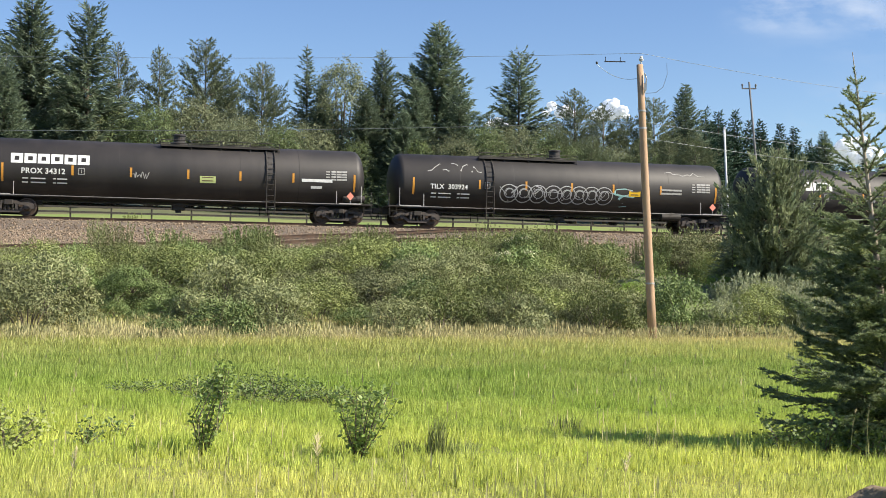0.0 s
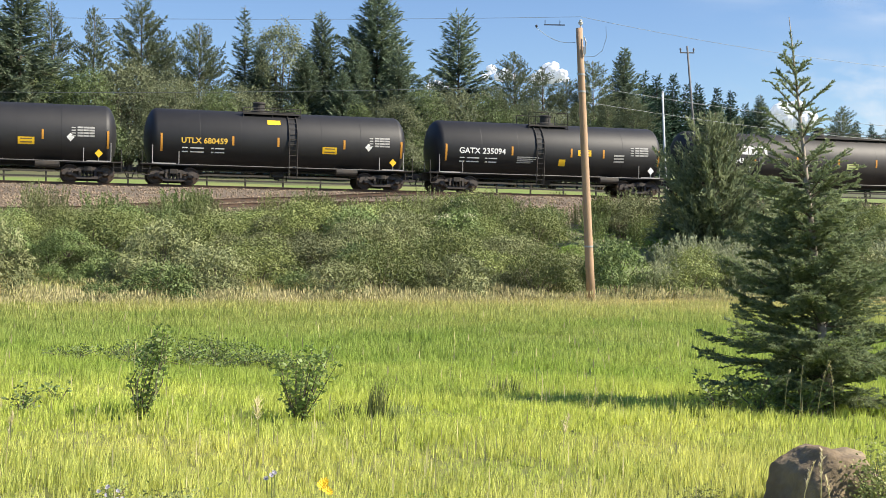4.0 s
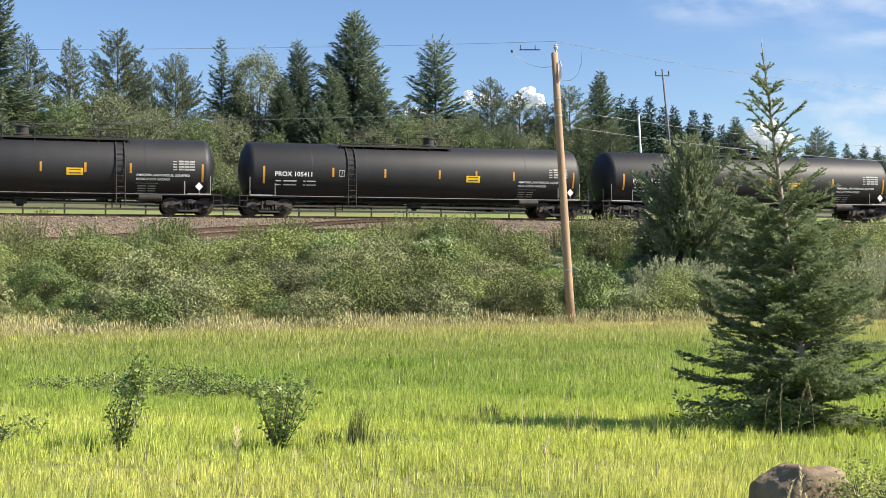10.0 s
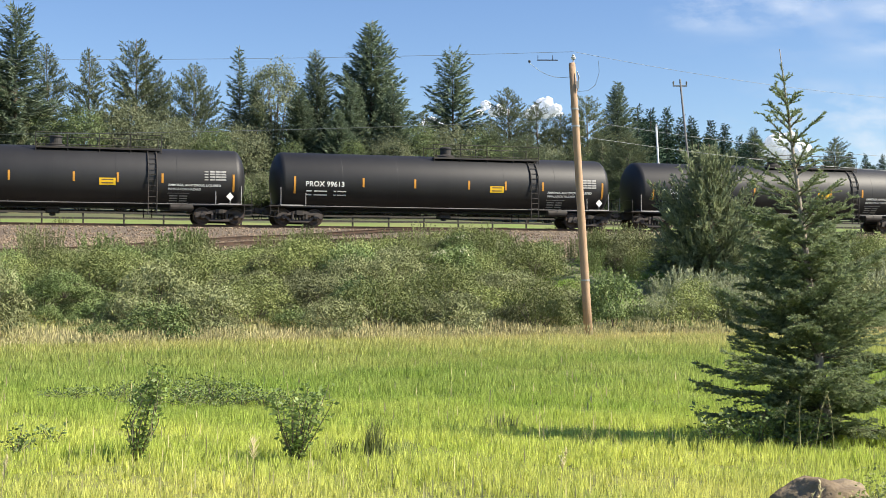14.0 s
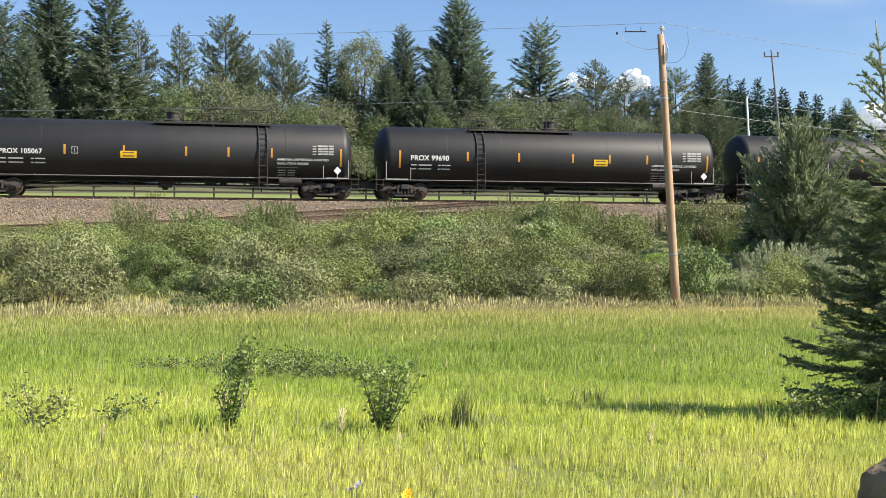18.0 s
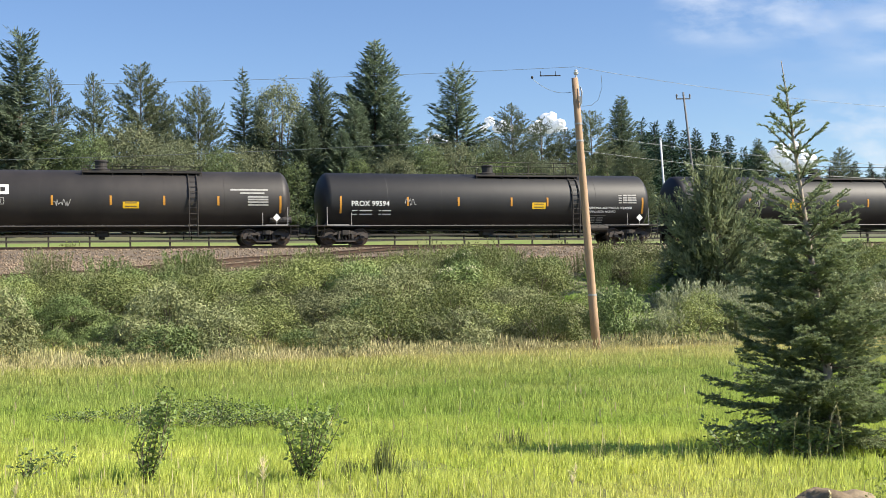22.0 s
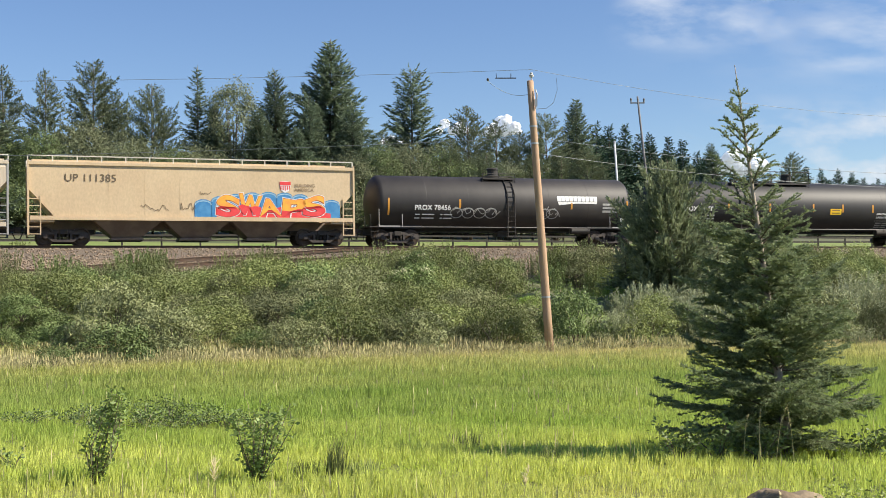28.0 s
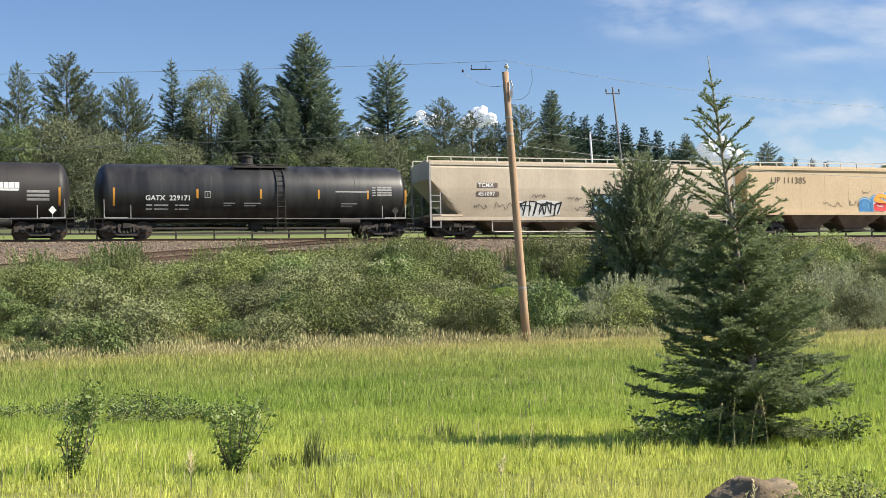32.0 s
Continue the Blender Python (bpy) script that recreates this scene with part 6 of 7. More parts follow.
def paint_cream(car, h, W, z0, z1):
    p = upright(-W, 0.022)
    vs, fs = text_data("UP 111385", 0.56, spacing=1.04, fat=0.0)
    part("lettering", Mesh().add([p(-6.75 + q, 3.25 + r) for q, r in vs], fs), "number", car, "dark running mark", fix=False)
    # shield and slogan as plain shapes
    b = Mesh()
    blob(b, p, [(4.4, 3.42), (4.4, 3.15), (4.5, 2.92), (4.7, 2.8), (4.9, 2.92), (5.0, 3.15), (5.0, 3.42), (4.7, 3.46)])
    part("shield_field", b, "white", car, fix=False)
    p2 = upright(-W, 0.028)
    b = Mesh()
    for i in range(5):
        strip(b, p2, 4.44 + i * 0.115, 4.50 + i * 0.115, 2.93 + abs(i - 2) * 0.03, 3.2)
    part("shield_stripes", b, "red", car, fix=False)
    b = Mesh()
    strip(b, p2, 4.4, 5.0, 3.22, 3.42)
    part("shield_band", b, "red", car, fix=False)
    b = Mesh()
    for k, words in enumerate(("BUILDING", "AMERICA")):
        vs, fs = text_data(words, 0.25, spacing=1.02, fat=0.004)
        b.add([p(5.2 + q, 3.14 - 0.24 * k + r) for q, r in vs], fs)
    part("slogan", b, "slogan", car, "tan lettering beside the shield", fix=False)
    # large mural: blue cloud, red ground, amber letters with pale edges
    r = random.Random(4)
    b = Mesh()
    top = []
    for i in range(9):
        cx = 0.3 + i * 0.87
        for k in range(6):
            t = math.pi * (1 - k / 5)
            top.append((cx + 0.46 * math.cos(t), 2.05 + 0.55 * math.sin(math.pi * (i + 0.6) / 9.5) + 0.26 * math.sin(t)))
    base = [(7.6, 1.5), (-0.35, 1.5), (-0.2, 1.75)]
    vs = [p(x, z) for x, z in top] + [p(x, 1.48) for x, z in top]
    n = len(top)
    b.add(vs, [(i, i + 1, n + i + 1, n + i) for i in range(n - 1)])
    part("mural_cloud", b, "blue", car, "blue cloud of the painted mural", fix=False)
    b = Mesh()
    hi = upright(-W, 0.025)
    for i in range(9):
        cx, cz = 0.3 + i * 0.87, 2.1 + 0.55 * math.sin(math.pi * (i + 0.6) / 9.5)
        stroke(b, hi, [(cx + 0.42 * math.cos(math.pi * (1 - k / 6)), cz + 0.2 * math.sin(math.pi * (1 - k / 6)) - 0.08) for k in range(7)], 0.06)
    part("mural_cloud_edge", b, "sky_blue", car, fix=False)
    b = Mesh()
    vs = [hi(1.0 + 6.2 * i / 12, 1.48) for i in range(13)] + [hi(1.0 + 6.2 * i / 12, 1.95 + 0.16 * math.sin(i * 2.1) - 0.25 * (i in (0, 12))) for i in range(13)]
    b.add(vs, [(i, i + 1, 14 + i, 13 + i) for i in range(12)])
    part("mural_base", b, "red", car, fix=False)
    # swelling letters: pale rim, red shade, amber face that turns red towards the foot
    word = "SWAPS"
    for i, ch in enumerate(word):
        for fat, lift, mat, name, top_ in ((0.105, 0.030, "white", "mural_letter_edge", 2.0), (0.072, 0.036, "mural_dark", "mural_letter_shadow", 2.0),
                                           (0.052, 0.042, "amber", "mural_letter", 2.0), (0.052, 0.046, "red", "mural_letter_foot", 0.42)):
            q = upright(-W, lift)
            vs, fs = text_data(ch, 1.28, fat=fat)
            x0 = min(v[0] for v in vs)
            wide = max(v[0] for v in vs) - x0
            foot = min(v[1] for v in vs)
            tall = max(v[1] for v in vs) - foot
            sx, sz = (1.16 + 2 * fat) / wide, (0.98 + 2 * fat) / tall
            lean_ = 0.16 * math.sin(i * 2.2 + 0.5)
            wave = 0.10 * math.sin(i * 1.7)
            flat = []
            for x, z in vs:
                u, w_ = (x - x0) * sx - fat, (z - foot) * sz - fat
                flat.append((u, min(w_, top_ + 0.07 * math.sin(u * 9))))
            b = Mesh()
            b.add([q(1.0 + i * 1.17 + u + lean_ * w_, 1.55 + w_ * (1 + 0.08 * math.sin(u * 4 + i)) + wave) for u, w_ in flat], fs)
            part(name, b, mat, car, fix=False)
    b = Mesh()
    scribble(b, p, -2.9, 1.75, 1.4, 0.45, 21, 0.03, 12)
    scribble(b, p, -0.9, 1.8, 0.8, 0.4, 22, 0.03, 10)
    scribble(b, p, 0.1, 2.65, 0.6, 0.2, 23, 0.03, 8)
    part("chalk_scribble", b, "number", car, fix=False)


def paint_beige(car, h, W, z0, z1):
    def p(x, z, lift=0.02):
        f = (z - 1.08) / 2.84
        y = W * (1 + 0.04 - 0.18 * max(0.0, 0.62 - f) ** 1.6 / 0.465)
        return (x, -float(y) - lift, z)
    b = Mesh()
    strip(b, p, -7.1, -5.85, 2.80, 3.08)
    strip(b, p, -7.15, -5.75, 2.30, 2.58)
    part("number_plate_patch", b, "chute", car, fix=False)
    for body, z in (("TCMX", 2.83), ("451097", 2.33)):
        vs, fs = text_data(body, 0.33, spacing=1.05)
        part("lettering", Mesh().add([p(-7.05 + q, z + r, 0.028) for q, r in vs], fs), "white", car, "white running mark", fix=False)
    # two marker pieces: a grey-white one and a pale blue one, with heavy black outlines
    b = Mesh()
    blob(b, p, [(-4.75, 1.15), (-4.75, 2.08), (-4.0, 1.98), (-3.0, 2.12), (-1.9, 2.02), (-1.85, 1.3), (-3.0, 1.14)])
    part("graffiti_fill", b, "white", car, fix=False)
    b = Mesh()
    blob(b, p, [(0.3, 1.4), (0.2, 2.3), (1.0, 2.42), (2.0, 2.32), (2.6, 2.27), (3.0, 1.9), (3.6, 1.98), (3.8, 1.65), (3.4, 1.45), (2.6, 1.15), (1.2, 1.4)])
    part("graffiti_fill", b, "sky_blue", car, fix=False)
    b = Mesh()
    q = lambda x, z: p(x, z, 0.028)
    r = random.Random(11)
    for x0, x1, z0_, z1_, n in ((-4.8, -1.9, 1.2, 2.05, 9), (0.4, 3.0, 1.3, 2.1, 8)):
        for i in range(n):      # slanted, crossing block edges
            x = x0 + (x1 - x0) * i / n
            stroke(b, q, [(x, z0_ + 0.3 * r.random()), (x + 0.22 * r.uniform(-1, 1), z1_ - 0.25 * r.random()), (x + 0.42, z1_ - 0.3 * r.random()), (x + 0.34 * r.uniform(0.6, 1.3), z0_ + 0.4 * r.random())], r.uniform(0.05, 0.1))
    stroke(b, q, [(0.3, 1.5), (0.2, 2.36), (1.1, 2.46), (2.1, 2.4), (2.4, 2.55), (2.8, 2.36), (2.3, 2.16), (3.0, 1.92)], 0.10)
    bubble(b, q, 1.7, 2.62, 0.28, 0.11, 0.06, 0)
    bubble(b, q, 3.5, 1.78, 0.28, 0.26, 0.06, 0)
    stroke(b, q, [(0.0, 1.55), (0.4, 1.3), (-0.05, 1.25), (0.35, 1.65), (0.15, 1.15)], 0.06)
    for k, (x, z, w, hh) in enumerate(((-7.3, 1.55, 0.8, 0.35), (-6.0, 1.5, 1.1, 0.5), (-3.7, 2.25, 0.9, 0.3), (-1.4, 2.05, 0.9, 0.3), (-0.9, 1.5, 0.9, 0.35), (4.0, 1.8, 0.9, 0.35), (4.2, 1.55, 0.8, 0.2), (6.6, 1.45, 0.35, 0.22))):
        scribble(b, q, x, z, w, hh, 40 + k, 0.028, 12)
    part("marker_graffiti", b, "ink", car, "black marker graffiti", fix=False)


def scratch(x, z, seed, w=0.6):
    def extra(car, place, h, zc):
        b = Mesh()
        scribble(b, place, x, zc + z, w, 0.4, seed, 0.03, 12)
        part("chalk_scribble", b, "pale", car, fix=False)
    return extra


def build_train():
    """Cars from the head of the train to its tail, with the distance of each one's middle behind the first joint's start."""
    joints = [-17.4, 3.91, 25.25, 40.74, 56.43, 71.93, 93.12, 114.33, 135.59, 156.83, 178.12, 199.21, 220.54, 241.80, 263.20, 284.61, 302.08, 320.06, 340.95, 359.30]
    makers = [graffiti_car, lambda: owner_car("PROX 34312", 4.7, "lime", "tank_brown", False), lambda: short_car("GATX 235094", False), lambda: short_car("UTLX 680459", True),
              lambda: short_car("UTLX 680468", True), lambda: long_car("PROX 99540", -4.2), lambda: long_car("PROX 105411", -4.0, 0.9, 2.6, True, small=True),
              lambda: long_car("PROX 99714"), lambda: long_car("PROX 99613"), lambda: long_car("PROX 99616", extra=scratch(-4.9, -0.5, 31)), lambda: long_car("PROX 99690", -4.3),
              lambda: long_car("PROX 105067", 5.0, 0.4, -2.3, True, small=True, note=", chalk-smeared top"), lambda: long_car("PROX 99594", extra=scratch(-5.2, -0.3, 32)),
              lambda: owner_car("PROX 33185", 4.6, "yellow", "tank_brown", True), lambda: long_car("PROX 99550", -4.0), lambda: worded_car("PROX 78456"),
              lambda: hopper_car(17.95, "cream covered hopper car with a blue and red mural", "cream", 1.3, False, 3, paint_cream),
              lambda: hopper_car(20.85, "dusty beige covered hopper car with marker graffiti", "beige", 2.0, True, 4, paint_beige, 1.08), worn_car, lambda: worded_car("")]
    cars = []
    for i, make in enumerate(makers):
        mid = (joints[i] + joints[i + 1]) / 2 if i + 1 < len(joints) else joints[-1] + 17.45 / 2
        cars.append((make(), mid))
    cars.append((owner_car("", 4.7, "yellow", "tank_brown", True), joints[0] - 10.65))
    cars.append((long_car(""), joints[0] - 31.9))
    return cars


TRAIN = build_train()


# ---- poles, wires and the near things ----
def needles_on(segments, spacing, length, width, per, rng):
    """Needles round twigs: segments of (x0, y0, z0, x1, y1, z1)."""
    seg = np.asarray(segments, float)
    p0, p1 = seg[:, :3], seg[:, 3:]
    d = p1 - p0
    L = np.linalg.norm(d, axis=1)
    k = np.maximum(1, (L / spacing * per).astype(int))
    i = np.repeat(np.arange(len(seg)), k)
    n = len(i)
    c = p0[i] + d[i] * rng.random((n, 1))
    f = d[i] / L[i][:, None]
    q = rng.normal(0, 1, (n, 3))
    q -= (q * f).sum(1, keepdims=True) * f
    q /= np.linalg.norm(q, axis=1, keepdims=True)
    q[:, 2] = q[:, 2] * 0.6 + 0.15
    w = f * 0.75 + q
    w /= np.linalg.norm(w, axis=1, keepdims=True)
    s = np.cross(w, rng.normal(0, 1, (n, 3)))
    s *= width / 2 / np.linalg.norm(s, axis=1, keepdims=True)
    l_ = (length * rng.uniform(0.7, 1.2, n))[:, None]
    v = np.stack([c - s, c + s, c + w * l_], 1)
    return v.reshape(-1, 3), np.arange(3 * n).reshape(-1, 3)


def near_spruce():
    rng = np.random.default_rng(12)
    ob = thing("young_spruce", "young dark green spruce with upswept boughs, leaning slightly", "tree", at=pose(4.92, 13.9, gz(4.92, 13.9) - 0.03))
    H = 4.36
    axis = lambda z: np.array([-0.48 * (z / H) ** 1.05, 0.05 * z / H, z])
    b = Mesh()
    b.tube([axis(z) for z in (0, 0.6, 1.4, 2.2, 3.0, 3.6, 4.0, H)], [0.062, 0.052, 0.042, 0.032, 0.02, 0.012, 0.007, 0.0045], 9)
    part("trunk", b, "bark_pale", ob, smooth=True)
    shoots, wood = [], Mesh()

    def bough(p, d, L):
        """A bough that rises outward, with side shoots to both sides in its plane and short ones on those."""
        n = max(3, int(L / 0.07))
        side = np.cross(d, (0, 0, 1.0))
        side /= np.linalg.norm(side) + 1e-9
        dd, q, pts = d.copy(), p.copy(), [p.copy()]
        for i in range(n):
            dd = dd + np.array([0, 0, np.interp(i / n, [0, 0.5, 1], [-0.01, 0.0, 0.04])]) + rng.normal(0, 0.025, 3)
            dd /= np.linalg.norm(dd)
            nxt = q + dd * L / n
            g = (i + 1) / n
            if g > 0.14:
                shoots.append((*q, *nxt))
            for sgn in (-1, 1):
                if g < 0.12 or rng.random() < (0.15 if p[2] < 2.5 else 0.4):
                    continue
                l2 = min(0.36 if p[2] < 2.4 else 0.15, (L * (1 - g) * 0.55 + 0.075) * rng.uniform(0.6, 1.2))
                e = dd * 0.8 + sgn * side * rng.uniform(0.6, 0.9) + np.array([0, 0, rng.normal(-0.06, 0.16)])
                e /= np.linalg.norm(e)
                tip = nxt + e * l2 + np.array([0, 0, -0.1 * l2])
                shoots.append((*nxt, *tip))
                k = int(l2 / 0.075) if p[2] < 2.5 else 0
                for j in range(1, k + 1):
                    for s2 in (-1, 1):
                        if rng.random() < 0.55:
                            c = nxt + (tip - nxt) * (j - 0.4) / k
                            w = e * 0.8 + s2 * np.cross(e, (0, 0, 1.0)) * 0.7 + np.array([0, 0, rng.normal(0, 0.2)])
                            shoots.append((*c, *(c + w * rng.uniform(0.04, 0.085))))
            q = nxt
            pts.append(q)
        wood.tube([pts[0], pts[len(pts) // 2], pts[-1]], [0.010, 0.006, 0.002], 4, caps=False)

    z = 0.10
    while z < 3.95:
        reach = np.interp(z, [0.1, 0.35, 0.6, 1.0, 1.5, 2.0, 2.5, 3.0, 3.4, 3.7, 3.95], [1.0, 1.22, 1.3, 1.12, 0.95, 0.8, 0.6, 0.5, 0.43, 0.33, 0.15])
        m = int(np.interp(z, [0, 1.5, 2.3, 2.9, 4], [9, 10, 8, 6, 5]))
        t0 = rng.uniform(0, 6.28)
        rise = np.interp(z, [0, 1.0, 2.0, 3.0, 4.0], [0.2, 0.42, 0.5, 0.7, 1.05])
        for i in range(m):
            t = t0 + 6.283 * i / m + rng.normal(0, 0.16)
            d = np.array([math.cos(t), math.sin(t), rise + rng.normal(0, 0.16)])
            west = 1.0 - 0.13 * math.cos(t)
            bough(axis(z + rng.uniform(-0.06, 0.06)), d / np.linalg.norm(d), reach * west * rng.uniform(0.5, 1.16))
        z += np.interp(z, [0, 1.5, 2.3, 2.8, 4.0], [0.165, 0.18, 0.19, 0.24, 0.30]) * rng.uniform(0.9, 1.1)
    for i in range(5):
        t = 1.2566 * i
        shoots.append((*axis(4.0), *(axis(4.03) + np.array([math.cos(t) * 0.1, math.sin(t) * 0.1, 0.04]))))
    for za in (3.2, 3.4, 3.6, 3.8, 4.0):
        shoots.append((*axis(za), *axis(za + 0.2)))
    part("bough_wood", wood, "bark", ob, fix=False)
    v, fc = needles_on(shoots, 0.010, 0.036, 0.0125, 3.2, rng)
    part("needles", bulk("needles", v, fc, ["needle_near"]), None, ob)
    return len(fc)


near_spruce()


def bank_pine():
    x, y = 14.75, 57.0
    ob = thing("bank_pine", "bushy young lodgepole pine on the railway bank", "tree", at=pose(x, y, gz(x, y) - 0.05, 0, 1.5, 0))
    st, cr = conifer_mesh(501, 6.9, 2.05, "needle_bank", boughs=330, sprig=0.36, bare=0.03, power=1.1, sweep=0.55, ragged=0.22, gaps=0.2, pine=True, dense=0.28, slim=0.14)
    part("trunk", st, None, ob)
    part("crown", cr, None, ob)
    for i, (dx, dy, h, r) in enumerate(((2.6, 1.0, 3.2, 1.7), (-1.6, 1.4, 2.6, 1.2))):
        q = thing("bank_pine", "small bushy pine beside a taller one on the railway bank", "tree", at=pose(x + dx, y + dy, gz(x + dx, y + dy) - 0.05))
        st, cr = conifer_mesh(510 + i, h, r, "needle_bank", boughs=160, sprig=0.34, bare=0.02, sweep=0.4, ragged=0.14, gaps=0.1, power=0.65)
        part("trunk", st, None, q)
        part("crown", cr, None, q)


bank_pine()


def sagging(p0, p1, sag, n=24):
    p0, p1 = Vector(p0), Vector(p1)
    return [p0.lerp(p1, i / n) - Vector((0, 0, 4 * sag * (i / n) * (1 - i / n))) for i in range(n + 1)]


def utility_poles():
    ob = thing("utility_pole", "tan round timber utility pole leaning slightly", "utility pole", "poles", at=pose(7.30, 44.6, gz(7.3, 44.6) - 0.1))
    foot, top = Vector((0, 0, 0)), Vector((-0.52, 0, 9.72))
    b = Mesh()
    b.tube([foot.lerp(top, i / 6) for i in range(7)], [0.155 - 0.04 * i / 6 for i in range(7)], 14)
    part("pole_shaft", b, "pole", ob, smooth=True)
    b = Mesh()
    b.lathe([(9.7, 0.03), (9.84, 0.03), (9.85, 0.07), (9.92, 0.09), (9.95, 0.05), (9.99, 0.06), (10.02, 0.03)], 12, axis="z", at=(-0.47, 0, 0))
    part("pin_insulator", b, "ceramic", ob)
    for z, d in ((8.1, 0.12), (7.5, 0.12), (2.1, 0.14)):
        b = Mesh()
        b.lathe([(z - 0.03, d), (z - 0.03, d + 0.02), (z + 0.03, d + 0.02), (z + 0.03, d)], 14, axis="z", at=(-0.52 * z / 9.72, 0, 0))
        part("pole_band", b, "steel", ob)
    b = Mesh()
    b.box(-0.40, -0.30, -0.16, -0.12, 8.8, 9.05)
    b.tube([(-0.36, -0.12, 8.7), (-0.30, -0.14, 9.2), (-0.36, -0.12, 9.4)], 0.025, 6)
    part("fuse_cutout", b, "steel", ob)
    # disconnect switch hanging in the line, with its jumper loops
    b = Mesh()
    b.box(-1.75, -1.02, -0.015, 0.015, 9.80, 9.835)
    for x in (-1.72, -1.2):
        b.box(x - 0.01, x + 0.01, -0.015, 0.015, 9.8, 9.98)
    b.lathe([(9.72, 0.03), (9.77, 0.045), (9.81, 0.03)], 8, axis="z", at=(-2.02, 0, 0))
    part("line_switch", b, "frame", ob)
    b = Mesh()
    b.tube(sagging((-2.02, 0, 9.72), (-0.55, 0, 9.25), 0.22, 12), 0.008, 5)
    b.tube([(0.42, 0, 9.8), (0.44, 0, 9.4), (0.3, 0, 8.95), (0.05, 0, 8.75), (-0.30, 0, 8.72)], 0.008, 5)
    part("jumper_wire", b, "wire", ob)

    q = thing("utility_pole", "thin weathered grey utility pole among the trees", "utility pole", "poles", at=pose(26.75, 110, gz(26.75, 110) - 0.1))
    z0 = gz(26.75, 110)
    b = Mesh()
    b.tube([(0.3, 0, 0), (0, 0, 13.2 - z0), (-0.62, 0, 20.1 - z0)], [0.13, 0.11, 0.08], 10)
    part("pole_shaft", b, "pole_grey", q, smooth=True)
    b = Mesh()
    b.box(-1.25, 0.0, -0.05, 0.05, 19.48 - z0, 19.58 - z0)
    for x in (-1.2, -0.6, -0.05):
        b.lathe([(19.6 - z0, 0.05), (19.85 - z0, 0.09), (19.95 - z0, 0.04)], 8, axis="z", at=(x, 0, 0))
    part("crossarm", b, "pole_grey", q)
    z0 = gz(17.55, 80)
    q = thing("pale_post", "slim pale painted post beyond the railway", "post", at=pose(17.8, 80, z0 - 0.1))
    b = Mesh()
    b.tube([(0, 0, 0), (-0.33, 0, 12.1 - z0)], [0.085, 0.065], 10)
    part("post_shaft", b, "post_white", q, smooth=True)
    b = Mesh()
    b.lathe([(12.05 - z0, 0.04), (12.1 - z0, 0.08), (12.16 - z0, 0.07), (12.24 - z0, 0.03)], 10, axis="z", at=(-0.33, 0, 0))
    part("post_cap", b, "steel", q)

    for x, y, h in ((-52, 42.0, 10.4 - gz(-52, 42)), (43, 60.0, 11.0 - gz(43, 60))):
        q = thing("utility_pole", "tan round timber utility pole carrying the wires", "utility pole", "poles", at=pose(x, y, gz(x, y) - 0.1))
        b = Mesh()
        b.tube([(0, 0, 0), (0, 0, h)], [0.155, 0.115], 12)
        part("pole_shaft", b, "pole", q, smooth=True)
        b = Mesh()
        b.lathe([(h, 0.03), (h + 0.14, 0.03), (h + 0.15, 0.08), (h + 0.25, 0.05)], 10, axis="z")
        part("pin_insulator", b, "ceramic", q)
    zl, zr = 0.0, 0.0
    for p0, p1, sag, r in (((6.83, 44.6, 10.02), (-52, 42, zl + 10.4), 0.75, 0.007), ((6.9, 44.55, 7.62), (-52, 42, zl + 7.9), 0.85, 0.009),
                           ((6.83, 44.6, 10.02), (43, 60, zr + 11.0), 1.15, 0.007), ((6.9, 44.55, 7.62), (43, 60, zr + 8.2), 0.95, 0.009), ((6.92, 44.55, 7.05), (43, 60, zr + 7.5), 0.9, 0.009)):
        b = Mesh()
        b.tube(sagging(p0, p1, sag), r, 5)
        tagged(part("overhead_wire", b, "wire"), "thin aluminium overhead wire between the poles", "wire", "overhead wires")


utility_poles()


def boulder():
    bm = bmesh.new()
    bmesh.ops.create_icosphere(bm, subdivisions=5, radius=1.0)
    for v in bm.verts:
        p = v.co.copy()
        for n, d in (((-0.9, -0.35, 0.25), 0.80), ((0.2, -0.95, 0.15), 0.82), ((0.1, 0.0, 1.0), 0.80), ((-0.55, -0.2, 0.8), 0.86), ((0.8, -0.3, 0.5), 0.88)):
            n = Vector(n).normalized()
            over = p.dot(n) - d
            if over > 0:
                p -= n * over * 0.85
        p += p.normalized() * (0.09 * noise.noise(v.co * 2.2) + 0.035 * noise.noise(v.co * 6.0) + 0.012 * noise.noise(v.co * 17.0))
        v.co = Vector((p.x * 0.37, p.y * 0.36, p.z * 0.35 + 0.14))
    me = bpy.data.meshes.new("boulder")
    bm.to_mesh(me)
    bm.free()
    me.materials.append(M["rock"])
    me.polygons.foreach_set("use_smooth", [True] * len(me.polygons))
    ob = new("boulder", me)
    ob.matrix_basis = pose(2.79, 7.95, gz(2.8, 7.95) - 0.02, 0, 0, 0)
    tagged(ob, "rough brown sandstone boulder half sunk in the grass", "boulder")


boulder()


def sapling(name, label, x, y, h, r, count, leaf, mat, stems, seed, category="shrub", group="", size=0.6):
    st, lv = bush_mesh(seed, r, h, count, leaf, mat, size, stems=stems)
    ob = thing(name, label, category, group, at=pose(x, y, gz(x, y) - 0.02, 0, 0, seed * 37 % 360))
    part("woody_stem", st, None, ob)
    part("leaves", lv, None, ob)


